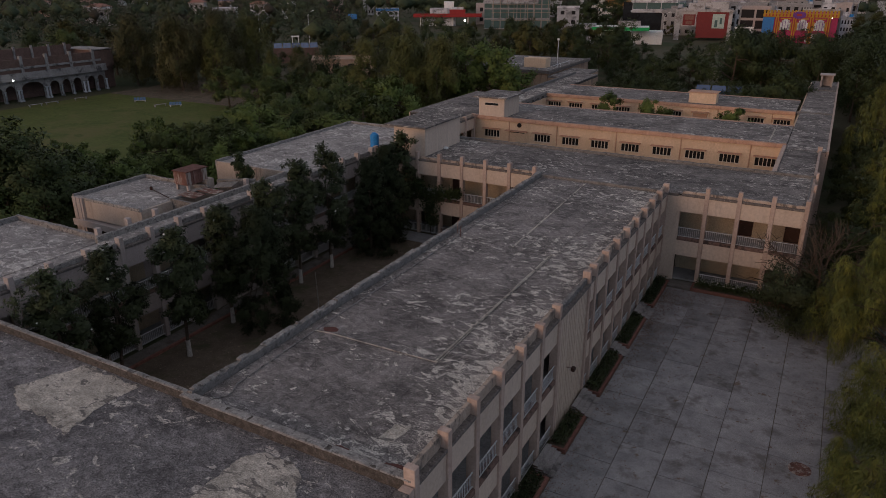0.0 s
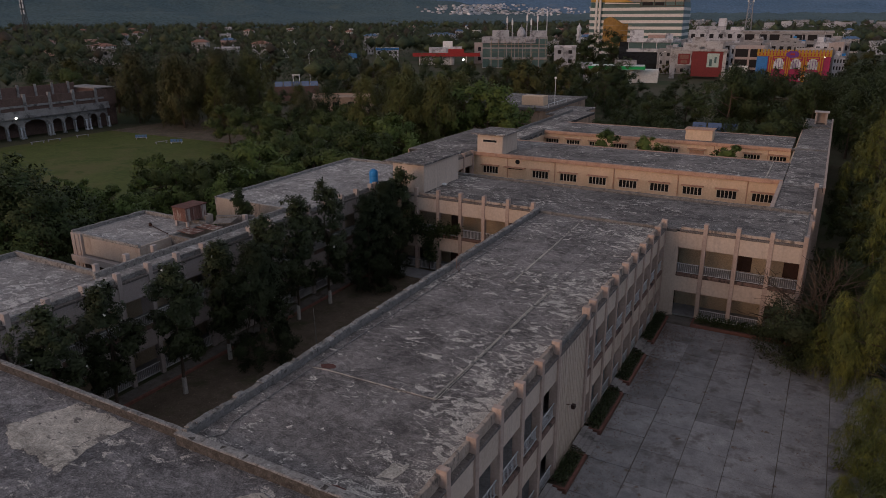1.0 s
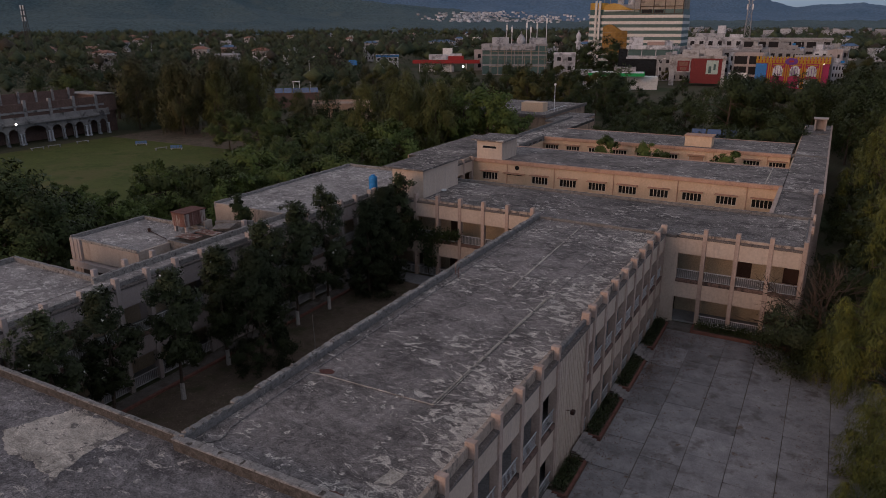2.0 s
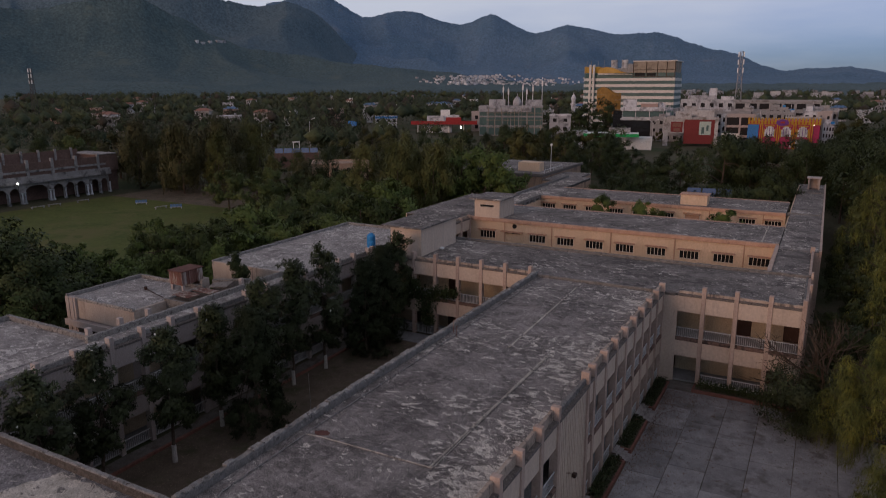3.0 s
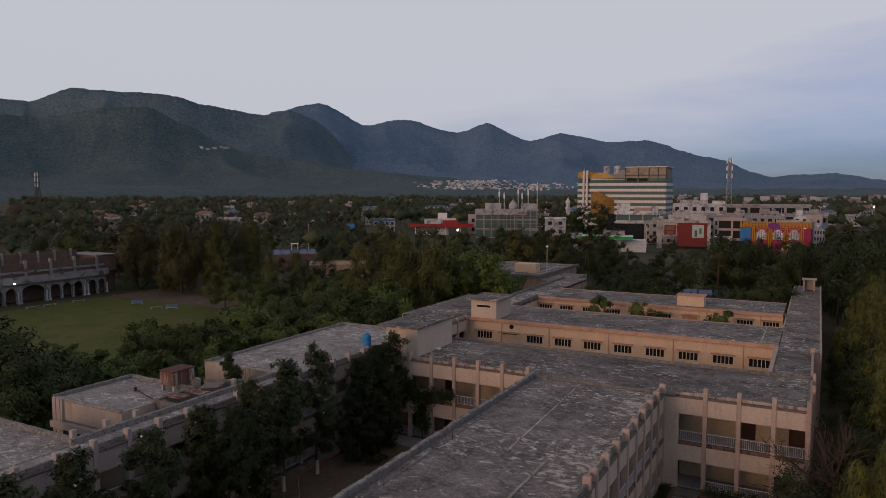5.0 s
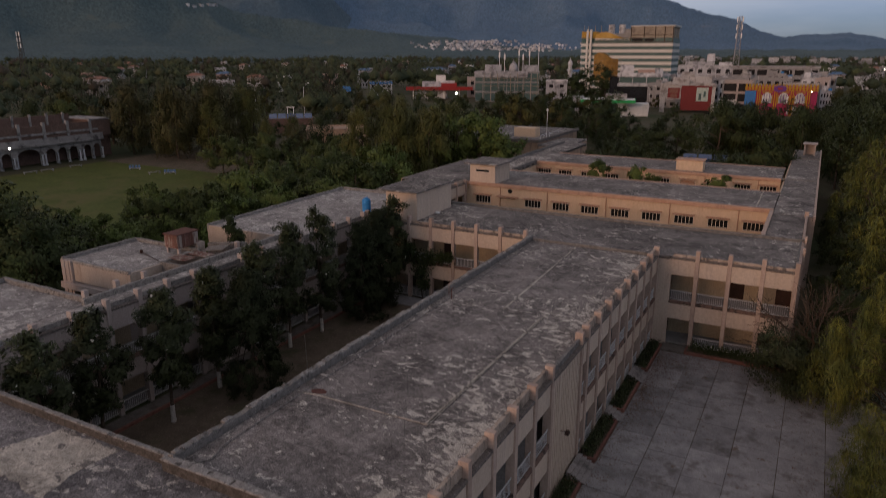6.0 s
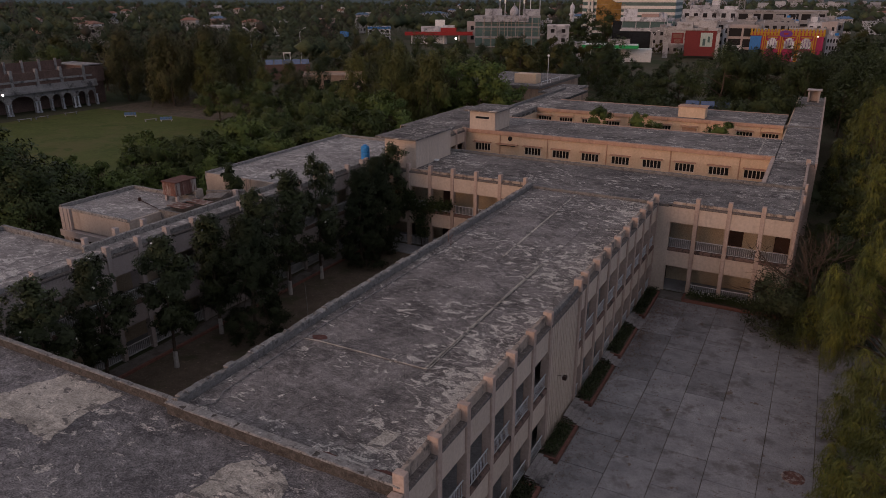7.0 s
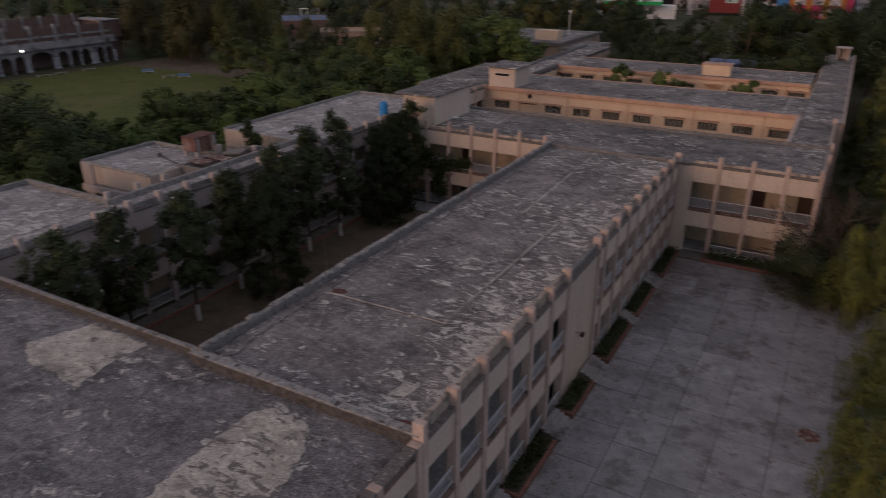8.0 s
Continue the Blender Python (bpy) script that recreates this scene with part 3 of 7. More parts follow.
def verandah(bld, m, us, posts=True, depth=2.6, doors=(), solid_from=None, low_rail=True, first_low=0, z_top=Z_POST, parapet=True, skip=(), paint=None, z_par=Z_PAR):
    """The front of a wing. m: its frame (x along the front, -y outwards). us: the column centres along x.
    solid_from: pairs of bay numbers that are closed by a ribbed wall."""
    closed = set(solid_from or ())
    L0, L1 = us[0] - CW / 2, us[-1] + CW / 2
    at = lambda u: m @ Matrix.Translation((u, 0, 0))
    top = z_top if posts else Z_C1 + 0.02
    for i, u in enumerate(us):
        if i in skip:
            continue
        if i in closed and i - 1 in closed:
            continue
        tone = paint or COLUMN
        part("column", shared(f"column|{top}|{tone.name}", lambda: box(-CW / 2, CW / 2, -0.1, 0.36, 0, top, 0.018), tone), tone, bld, "", at(u))
    for i, (a, b) in enumerate(zip(us, us[1:])):
        w, c = b - a - CW, (a + b) / 2
        k = f"|{w:.2f}"
        if i in closed:
            part("ribbed_wall", shared("ribbed_wall" + k + (paint or PLASTER).name, lambda: ribbed(-(w + CW) / 2, (w + CW) / 2, 0.02, 0.24, 0, Z_C0, 0.29, 0.07), paint or PLASTER), paint or PLASTER, bld,
                 "closed plaster wall with shallow vertical ribs", at(c))
            part("cornice", shared("cornice" + k + "c", lambda: box(-(w + CW) / 2, (w + CW) / 2, -0.12, 0.42, Z_C0, Z_C1), LEDGE), LEDGE, bld, "", at(c))
            if parapet:
                part("parapet", rough_bar((-(w + CW) / 2, 0.18), ((w + CW) / 2, 0.18), 0.2, Z_C1, Z_PAR, 0.02, 0.4, i + 3), PARAPET, bld, "", at(c))
            continue
        face = paint or PLASTER
        part("fascia_panel", shared("fascia_panel" + k + face.name, lambda: box(-w / 2, w / 2, 0.0, 0.16, Z_F2, Z_C0), face), face, bld, "", at(c))
        part("cornice", shared("cornice" + k, lambda: box(-w / 2, w / 2, -0.085, 0.42, Z_C0, Z_C1, 0.02), LEDGE), LEDGE, bld, "", at(c))
        if parapet:
            part("parapet", rough_bar((-w / 2, 0.29), (w / 2, 0.29), 0.19, Z_C1, z_par, 0.018, 0.25, int(abs(m.translation.y) + 7 * i)), COPING if paint else PAINTED_PARAPET, bld, "", at(c))
        part("slab_edge", shared("slab_edge" + k, lambda: box(-w / 2, w / 2, -0.07, 0.3, Z_S0, Z_S1, 0.015), BAND), BAND, bld, "", at(c))
        part("fascia_panel", shared("fascia_panel_low" + k + face.name, lambda: box(-w / 2, w / 2, 0.0, 0.16, Z_F1, Z_F1T), face), face, bld, "", at(c))
        railing(bld, at(c) @ Matrix.Translation((0, 0.06, 0)), w, Z_S1, 4.64)
        if low_rail and i >= first_low:
            railing(bld, at(c) @ Matrix.Translation((0, 0.06, 0)), w, 0.16, 0.93)
    # floors, back wall with its doors, side walls
    part("verandah_floor", box(L0, L1, 0.3, depth, Z_S0 + 0.02, Z_S1 - 0.02), CONCRETE, bld, "", m)
    part("plinth", box(L0, L1, 0.3, depth, 0, 0.15), CONCRETE, bld, "", m)
    part("verandah_ceiling", box(L0, L1, 0.2, depth, 6.72, 6.88), INNER, bld, "", m)
    for z0, z1 in ((0.15, Z_S0 + 0.02), (Z_S1 - 0.02, 6.72)):
        spots = sorted(d for d, s in doors if s == (z0 > 1) and L0 < d < L1)
        bm = bmesh.new()
        x = L0
        for d in spots:
            add_box(bm, x, d - 0.55, depth, depth + 0.23, z0, z1)
            add_box(bm, d - 0.55, d + 0.55, depth, depth + 0.23, z0 + 2.2, z1)
            x = d + 0.55
        add_box(bm, x, L1, depth, depth + 0.23, z0, z1)
        part("back_wall", bm, INNER, bld, "", m)
        for d in spots:
            part("door", shared(f"door|{z0}", lambda: boxes((-0.54, 0.54, depth + 0.1, depth + 0.15, z0 + 0.01, z0 + 2.19),
                 (-0.42, -0.06, depth + 0.085, depth + 0.1, z0 + 1.2, z0 + 2.0), (0.06, 0.42, depth + 0.085, depth + 0.1, z0 + 1.2, z0 + 2.0),
                 (-0.42, -0.06, depth + 0.085, depth + 0.1, z0 + 0.2, z0 + 1.0), (0.06, 0.42, depth + 0.085, depth + 0.1, z0 + 0.2, z0 + 1.0)),
                 DOOR), DOOR, bld, "dark brown wooden door", m @ Matrix.Translation((d, 0, 0)))


def roof_panels(bld, xs, ys, z0, z1, material, gap=0.016, label=""):
    """Screed laid in bays, with open joints between."""
    rng = random.Random(int(xs[0] * 7 + ys[0]))
    part("roof_deck", box(xs[0], xs[-1], ys[0], ys[-1], z0 - 0.35, z0), JOINT, bld)
    for a, b in zip(xs, xs[1:]):
        for c, d in zip(ys, ys[1:]):
            g = gap / 2
            dz = rng.uniform(-0.008, 0.008)
            part("roof_panel", box(a + g, b - g, c + g, d - g, z0, z1 + dz, 0.008), material, bld, label)


def splits(a, b, step):
    n = max(1, round((b - a) / step))
    return [a + (b - a) * i / n for i in range(n + 1)]


# ---- long wing between the two courtyards ----
wing_a = thing("school_wing", pose(-5.4, 36, 0), "long two-storey beige school wing with a flat mouldy roof", "building", "school wings")
MA = pose(0, 0, 0, 0, 0, 90)
us_a = [16.2 + BAY * i for i in range(6)] + [30.42, 32.05, 33.68, 35.3] + [36.5 + BAY * i for i in range(9)]
verandah(wing_a, MA, us_a, doors=[(18.0, True), (27.2, True), (31.6 - 4.2, False), (43.0, True), (47.9, False), (52.6, True)], solid_from=(6, 7, 8), z_par=7.92)
roof_panels(wing_a, [-10.62, -7.3, -3.25, -0.32], [16.42, 23.6, 31.0, 38.4, 46.9, 55.05], 7.28, 7.35, ROOF)
part("parapet", rough_bar((-10.78, 16.3), (-10.78, 55.3), 0.3, 7.0, 7.72, 0.05, 0.3, 4), PARAPET, wing_a, "crumbling mossy parapet of the long roof")
part("parapet", rough_bar((-10.62, 55.2), (-0.3, 55.2), 0.22, 7.0, 7.58, 0.02, 0.5, 5), PARAPET, wing_a)
part("parapet", rough_bar((-11.05, 16.22), (-0.1, 16.22), 0.34, 6.9, 7.58, 0.03, 0.35, 6), PARAPET_DARK, wing_a, "thick mossy dividing parapet between two roofs")
part("west_wall", box(-10.9, -10.65, 16.4, 55.3, 0, 7.0), GREYWALL, wing_a)
_cr = random.Random(31)
_y = 16.45
while _y < 55.0:    # what is left of the coping course, stone by stone
    _l = _cr.uniform(0.35, 1.3)
    if _cr.random() < 0.86:
        _x, _z = _cr.uniform(-0.05, 0.05), _cr.uniform(-0.02, 0.035)
        part("coping_stone", rough_bar((-10.8 + _x, _y), (-10.8 + _x + _cr.uniform(-0.04, 0.04), _y + _l), _cr.uniform(0.27, 0.4), 7.66 + _z, 7.76 + _z, 0.025, 0.18, int(_y * 10)), COPING, wing_a)
    _y += _l + _cr.uniform(0.01, 0.07)
part("coping", rough_bar((-11.1, 16.22), (-0.06, 16.22), 0.42, 7.56, 7.63, 0.018, 0.3, 66), COPING, wing_a, "gritty grey coping of the dividing parapet")
part("cable", tubes(([(-10.25, 16.9, 7.42), (-9.95, 16.75, 7.38), (-9.6, 17.1, 7.38), (-9.65, 17.5, 7.38), (-9.9, 18, 7.39), (-10.05, 24, 7.39), (-10.0, 34, 7.4),
      (-10.1, 44, 7.39), (-10.05, 54.8, 7.39)], 0.03), seg=6), COPING, wing_a, "thin grey conduit pipe lying along the roof")
part("cable", tubes(([(-10.3, 23.4, 7.38), (-9.2, 23.5, 7.42), (-3.3, 23.62, 7.39)], 0.026), ([(-3.25, 23.7, 7.39), (-3.35, 31, 7.38), (-3.3, 38.3, 7.38)], 0.028), seg=5), MORTAR, wing_a, "pale pipe crossing the roof")
part("pipe_stub", tubes(([(-10.4, 39.2, 7.35), (-10.4, 39.2, 8.2), (-10.2, 39.2, 8.35)], 0.03), ([(-9.9, 38.6, 7.35), (-9.9, 38.6, 8.05), (-9.75, 38.6, 8.15)], 0.025), seg=6), RUST, wing_a, "bent steel pipes rising from the roof")
part("conduit_ridge", rough_bar((-3.42, 23.7), (-3.42, 38.3), 0.09, 7.35, 7.4, 0.012, 0.4, 51), MORTAR, wing_a, "pale mortar line along the roof")
part("conduit_ridge", box(-0.06, 0.06, 0, 16.4, 7.35, 7.39), MORTAR, wing_a, "", pose(-6.05, 38.4, 0, 0, 0, 1.8))
flood = part("floodlight_arm", tubes(([(0.0, 32.1, 3.62), (0.35, 32.1, 3.7)], 0.025), seg=6), RUST, wing_a)
part("floodlight", box(0.3, 0.52, 31.95, 32.25, 3.5, 3.72, 0.03), DOOR, flood, "small black wall floodlight")

# ---- near wing below the camera ----
wing_d = thing("school_wing", pose(-20, 2, 0), "near flat-roofed school wing with pale mortar patches", "building", "school wings")
roof_panels(wing_d, [-46, -34.5, -24.2, -13.9, -0.2], [-14, -6, 1.5, 9.2, 16.37], 7.02, 7.08, ROOF_NEAR, 0.012)
part("lip", rough_bar((-0.1, -14), (-0.1, 16.1), 0.22, 6.9, 7.2, 0.012, 0.5, 8), BAND, wing_d)
part("parapet", rough_bar((-30.5, 16.44), (-11.0, 16.44), 0.16, 6.8, 7.52, 0.02, 0.35, 9), PARAPET_DARK, wing_d)
part("north_wall", box(-30.5, -11, 16.25, 16.5, 0, 6.8), GREYWALL, wing_d)
part("coping", rough_bar((-30.5, 16.44), (-11.1, 16.44), 0.24, 7.5, 7.56, 0.015, 0.3, 67), COPING, wing_d)
part("south_wall", box(-46, 0, -14.2, -14, 0, 7.0), PLASTER, wing_d)
part("west_wall", box(-46.2, -46, -14, 16, 0, 7.0), PLASTER, wing_d)
verandah(wing_d, MA, [15.84 - BAY * i for i in range(8)][::-1], posts=False, parapet=False, doors=[(12.7, True)], z_top=7.4)


def ragged_patch(corners, z, seed, rag=0.22, thick=0.012):
    """A thin sheet of mortar or soil with worn, uneven edges between its corners."""
    bm = bmesh.new()
    ring = []
    for k, (ax, ay) in enumerate(corners):
        bx, by = corners[(k + 1) % len(corners)]
        length = math.hypot(bx - ax, by - ay)
        n = max(4, int(length / 0.09))
        nx, ny = (by - ay) / length, (ax - bx) / length
        for i in range(n):
            t = i / n
            x, y = ax + (bx - ax) * t, ay + (by - ay) * t
            p = Vector((x * 0.8, y * 0.8, seed * 3.7))
            o = rag * math.sin(math.pi * t) ** 0.4 * (1.1 * noise.noise(p) + 0.8 * noise.noise(p * 3.3) + 0.5 * noise.noise(p * 9))
            ring.append((x + nx * o, y + ny * o))
    cx, cy = sum(p[0] for p in ring) / len(ring), sum(p[1] for p in ring) / len(ring)
    lo = [bm.verts.new((x, y, z)) for x, y in ring]
    hi = [bm.verts.new((cx + (x - cx) * 0.99, cy + (y - cy) * 0.99, z + thick)) for x, y in ring]
    mid = bm.verts.new((cx, cy, z + thick))
    for i in range(len(ring)):
        j = (i + 1) % len(ring)
        bm.faces.new((hi[i], hi[j], mid))
        bm.faces.new((lo[i], lo[j], hi[j], hi[i]))
    bmesh.ops.recalc_face_normals(bm, faces=bm.faces[:])
    return bm


def rubble(p, q, width, z, n, seed, lo=0.04, hi=0.15):
    """Broken bits of mortar strewn along a line."""
    rng = random.Random(seed)
    bm = bmesh.new()
    for _ in range(n):
        t, r = rng.random(), rng.uniform(lo, hi) * rng.uniform(0.6, 1.0)
        x, y = p[0] + (q[0] - p[0]) * t, p[1] + (q[1] - p[1]) * t
        x += rng.uniform(-width, width)
        k = len(bm.verts)
        add_box(bm, x - r, x + r, y - r * 0.8, y + r * 0.8, z - 0.01, z + r * rng.uniform(0.5, 1.1))
        bm.verts.ensure_lookup_table()
        for v in bm.verts[k:]:
            v.co += Vector((rng.uniform(-1, 1), rng.uniform(-1, 1), rng.uniform(-0.5, 0.3))) * r * 0.45
    return bm


part("rubble", rubble((-10.78, 16.6), (-10.78, 55.0), 0.1, 7.69, 90, 5, 0.03, 0.1), PARAPET, wing_a, "loose mortar bits on the broken parapet", kind="stuff")
part("rubble", rubble((-10.45, 16.8), (-10.45, 55.0), 0.16, 7.35, 110, 6, 0.02, 0.06), PARAPET, wing_a, "loose mortar bits beside the parapet", kind="stuff")
part("soil_patch", ragged_patch([(-3.9, 16.45), (-2.9, 16.45), (-3.1, 16.72), (-3.7, 16.7)], 7.362, 21, 0.1), RED_SOIL, wing_a, "red soil washed against the parapet")
part("soil_patch", ragged_patch([(-1.8, 16.45), (-0.7, 16.45), (-0.8, 16.85), (-1.5, 16.75)], 7.362, 22, 0.1), RED_SOIL, wing_a, "red soil washed against the parapet")
part("soil_patch", ragged_patch([(-9.8, 23.8), (-9.2, 23.75), (-9.1, 24.1), (-9.7, 24.0)], 7.362, 23, 0.16), RED_SOIL, wing_a)
part("mortar_patch", ragged_patch([(-2.6, 17.7), (-1.9, 17.8), (-1.8, 19.0), (-2.4, 18.9)], 7.362, 24, 0.09), MORTAR, wing_a)
part("mortar_patch", ragged_patch([(-18.6, 13.6), (-17.5, 16.15), (-13.75, 16.25), (-13.95, 14.5), (-13.5, 12.45), (-15.3, 12.9), (-16.9, 12.8)], 7.088, 3, 0.16), MORTAR, wing_d, "pale worn mortar patch on the dark roof")
part("mortar_patch", ragged_patch([(-6.6, 14.5), (-6.2, 15.2), (-5.0, 15.4), (-4.15, 15.1), (-3.35, 14.0), (-2.95, 12.7), (-2.7, 11.8), (-3.6, 10.2), (-5.2, 8.9), (-6.3, 9.4), (-6.6, 11.8)], 7.088, 5, 0.18), MORTAR, wing_d, "pale worn mortar patch on the dark roof")

# ---- cross wing with its stair house ----
wing_c = thing("school_wing", pose(-9, 60, 0), "two-storey school cross wing with open balconies and white railings", "building", "school wings")
MC = pose(0, 55.45, 0)
us_c = [0.98, 3.05, 3.05 + BAY, 3.05 + 2 * BAY, 10.05]
verandah(wing_c, MC, us_c, z_par=7.6, doors=[(5.9, True), (9.3, True), (8.2, False)], first_low=1, skip=(0,))
us_e = [-28.05, -25.65] + [-23.25 + BAY * i for i in range(6)]
verandah(wing_c, MC, us_e, z_par=7.6, doors=[(-20.3, True), (-14.3, True), (-20.4, False), (-25, True), (-24.6, False), (-16, False)])
part("ribbed_wall", ribbed(-0.3, 1.14, 55.42, 55.7, 0, 7.2, 0.2, 0.08), PLASTER, wing_c, "closed plaster corner with shallow vertical ribs")
part("cornice", box(-0.3, 0.9, 55.34, 55.9, 7.2, 7.42), LEDGE, wing_c)
roof_panels(wing_c, splits(-27.9, 9.95, 4.73), [55.85, 60.5, 65.35], 7.26, 7.33, ROOF_FAR)
part("parapet", rough_bar((-27.9, 65.5), (10.2, 65.5), 0.26, 6.9, 7.6, 0.02, 0.6, 11), PARAPET, wing_c)
part("parapet", rough_bar((9.95, 55.9), (9.95, 65.4), 0.16, 7.3, 7.5, 0.02, 0.5, 12), PARAPET, wing_c)
part("east_wall", boxes((10.0, 10.22, 55.8, 65.6, 0, 7.4), (10.22, 10.42, 61.0, 61.4, 0, 7.9), (10.22, 10.42, 65.2, 65.6, 0, 7.9)), COLUMN, wing_c)
part("north_wall", box(-28, 10.2, 65.4, 65.6, 0, 6.9), PEACH, wing_c)
part("stair_house", box(-26.65, -23.17, 56.8, 57.03, 7.3, 10.05), PLASTER, wing_c, "plain peach plaster stair house on the roof")
part("stair_house", box(-23.4, -23.17, 57.03, 64.0, 7.3, 10.05), PLASTER, wing_c, "plain peach plaster stair house on the roof")
part("stair_house", box(-26.65, -26.42, 57.03, 64.0, 7.3, 10.05), PLASTER, wing_c, "plain peach plaster stair house on the roof")
part("stair_house", box(-26.42, -23.4, 63.77, 64.0, 7.3, 10.05), PLASTER, wing_c, "plain peach plaster stair house on the roof")
part("stair_house_roof", box(-27.5, -22.85, 56.3, 64.5, 10.05, 10.2, 0.02), ROOF_FAR, wing_c)
verandah(wing_c, pose(-28.0, 0, 0, 0, 0, 90), [67.6, 70.0, 72.4, 74.8, 77.2], z_top=7.78, depth=2.2, doors=[(71.2, True), (76.0, True)])

# ---- west side: corridor front on the inner courtyard, and the blocks behind it ----
wing_l = thing("school_wing", pose(-29, 36, 0), "two-storey grey-beige courtyard wing behind dark trees", "building", "school wings")
ML = pose(-27.95, 26.39, 0, 0, 0, 90)
us_l = [BAY * k for k in range(-8, 13)]
# columns and panels here are a darker grey-mauve than on the other wings
verandah(wing_l, ML, us_l, doors=[(-7.0, True), (0.9, False), (3.4, True), (8.5, True), (17.2, True), (20.4, False)], depth=2.0, solid_from=(11, 12), paint=GREYWALL)
roof_panels(wing_l, [-30.25, -28.3], splits(7.2, 55.3, 4.74), 7.26, 7.33, ROOF_PALE)
part("parapet", rough_bar((-30.4, 26.4), (-30.4, 45.2), 0.26, 6.9, 7.72, 0.02, 0.5, 14), COPING, wing_l)
for y in (27.0, 29.35, 31.65, 40.8):
    part("post", box(-31.15, -30.8, y - 0.17, y + 0.17, 4.0, 8.05, 0.02), GREYWALL, wing_l)
part("beam", box(-31.1, -30.55, 26.9, 45.2, 5.4, 5.8), GREYWALL, wing_l)
part("west_wall", box(-30.5, -30.26, 7.2, 55.3, 0, 6.9), GREYWALL, wing_l)

block_b = thing("school_block", pose(-35, 10, 0), "flat-roofed school block with a pale streaked roof", "building", "school wings")
roof_panels(block_b, [-39.6, -35.0, -30.5], [-6, 3, 11, 18.5, 26.75], 7.2, 7.27, ROOF_PALE)
part("parapet", rough_bar((-39.8, 26.9), (-30.6, 26.9), 0.3, 6.8, 7.62, 0.025, 0.5, 16), COPING, block_b)
part("parapet", rough_bar((-39.7, -6), (-39.7, 26.75), 0.3, 6.8, 7.62, 0.025, 0.5, 17), COPING, block_b)
part("wall", box(-39.8, -39.6, -6, 26.85, 0, 6.9), STREAKED, block_b)
part("wall", box(-39.6, -30.5, 26.65, 26.85, 0, 6.9), STREAKED, block_b)
part("wall", box(-39.7, -30.5, -6.2, -6, 0, 7.2), STREAKED, block_b)

block_low = thing("school_block", pose(-37, 35, 0), "small flat-roofed annex with beige walls and a pale roof", "building", "school wings")
roof_panels(block_low, [-41.0, -33.7], [32.5, 39.0], 7.2, 7.27, ROOF_PALE)
part("parapet", rough_bar((-41.1, 32.2), (-41.1, 39.1), 0.24, 6.8, 7.56, 0.02, 0.5, 18), COPING, block_low)
part("parapet", rough_bar((-40.95, 39.1), (-33.6, 39.1), 0.24, 6.8, 7.54, 0.02, 0.5, 19), COPING, block_low)
part("coping", rough_bar((-40.95, 32.38), (-33.5, 32.38), 0.26, 7.2, 7.42, 0.015, 0.4, 20), COPING, block_low)
part("wall", box(-40.0, -33.4, 32.3, 32.5, 5.7, 7.2), ANNEX, block_low, "beige plaster band above the sunshade")
part("wall", box(-40.0, -33.4, 32.9, 33.1, 0, 5.7), ANNEX, block_low)
part("wall", box(-33.62, -33.4, 32.5, 39.0, 0, 7.3), ANNEX, block_low)
part("wall", box(-41.2, -41.0, 32.4, 39.1, 0, 7.2), ANNEX, block_low)
part("wall", box(-41.0, -33.6, 38.9, 39.1, 0, 7.2), ANNEX, block_low)
part("pillar", boxes((-41.2, -40.0, 32.1, 32.6, 0, 7.4), (-40.9, -40.72, 32.05, 32.1, 0, 7.4), (-40.4, -40.22, 32.05, 32.1, 0, 7.4)), GREYWALL, block_low, "grey ribbed corner pillar")
part("sunshade", boxes((-40.3, -32.2, 31.3, 32.9, 5.45, 5.62), (-40.3, -32.2, 31.3, 31.42, 5.62, 5.95)), GREYWALL, block_low, "concrete sunshade ledge over dark windows")
for x in (-39.0, -37.0, -35.0):
    part("window", boxes((x - 0.7, x + 0.7, 32.84, 32.9, 3.4, 4.9)), GLASS_DARK, block_low)
part("hopper_pipe", tubes(([(-37.4, 36.6, 7.27), (-37.4, 36.6, 7.55)], 0.12), ([(-37.3, 36.6, 7.34), (-34.2, 35.6, 7.34)], 0.035), seg=7), DOOR, block_low, "short dark roof outlet with a pipe")
part("broken_sheet", box(-33.9, -32.0, 36.2, 37.4, 7.42, 7.46), RUST, block_low, "rusty corrugated sheets lying on the ledge")
part("broken_sheet", box(-33.2, -31.2, 37.6, 38.6, 7.5, 7.54), RUST, block_low, "rusty corrugated sheets lying on the ledge")
part("broken_sheet", box(-0.9, 0.9, -0.55, 0.55, -0.02, 0.02), PARAPET, block_low, "loose grey sheet leaning on the ledge", pose(-31.9, 39.4, 7.75, 9, -7, 12))
part("low_wall", boxes((-33.6, -31.0, 35.2, 35.4, 6.0, 7.45), (-33.6, -33.4, 35.4, 39.2, 7.3, 7.45)), PARAPET, block_low)
part("ledge", rough_bar((-33.4, 40.0), (-30.7, 41.6), 0.3, 6.8, 7.85, 0.02, 0.4, 61), PARAPET, block_low)

rust_tank = thing("water_tank", pose(-35.0, 38.7, 7.0), "rust-stained square steel roof water tank", "water tank")
part("tank_body", box(-35.75, -34.25, 37.6, 39.8, 7.75, 8.84, 0.03), RUST, rust_tank)
part("tank_lid", box(-35.83, -34.17, 37.52, 39.88, 8.84, 8.92, 0.02), RUST_DARK, rust_tank, "dark rusted tank lid")
for y in (38.3, 39.05):
    part("tank_seam", box(-34.25, -34.225, y, y + 0.05, 7.76, 8.83), RUST_DARK, rust_tank)
for x in (-35.7, -34.5):
    for y in (37.7, 39.5):
        part("leg", box(x, x + 0.2, y, y + 0.2, 7.25, 7.76), GREYWALL, rust_tank)
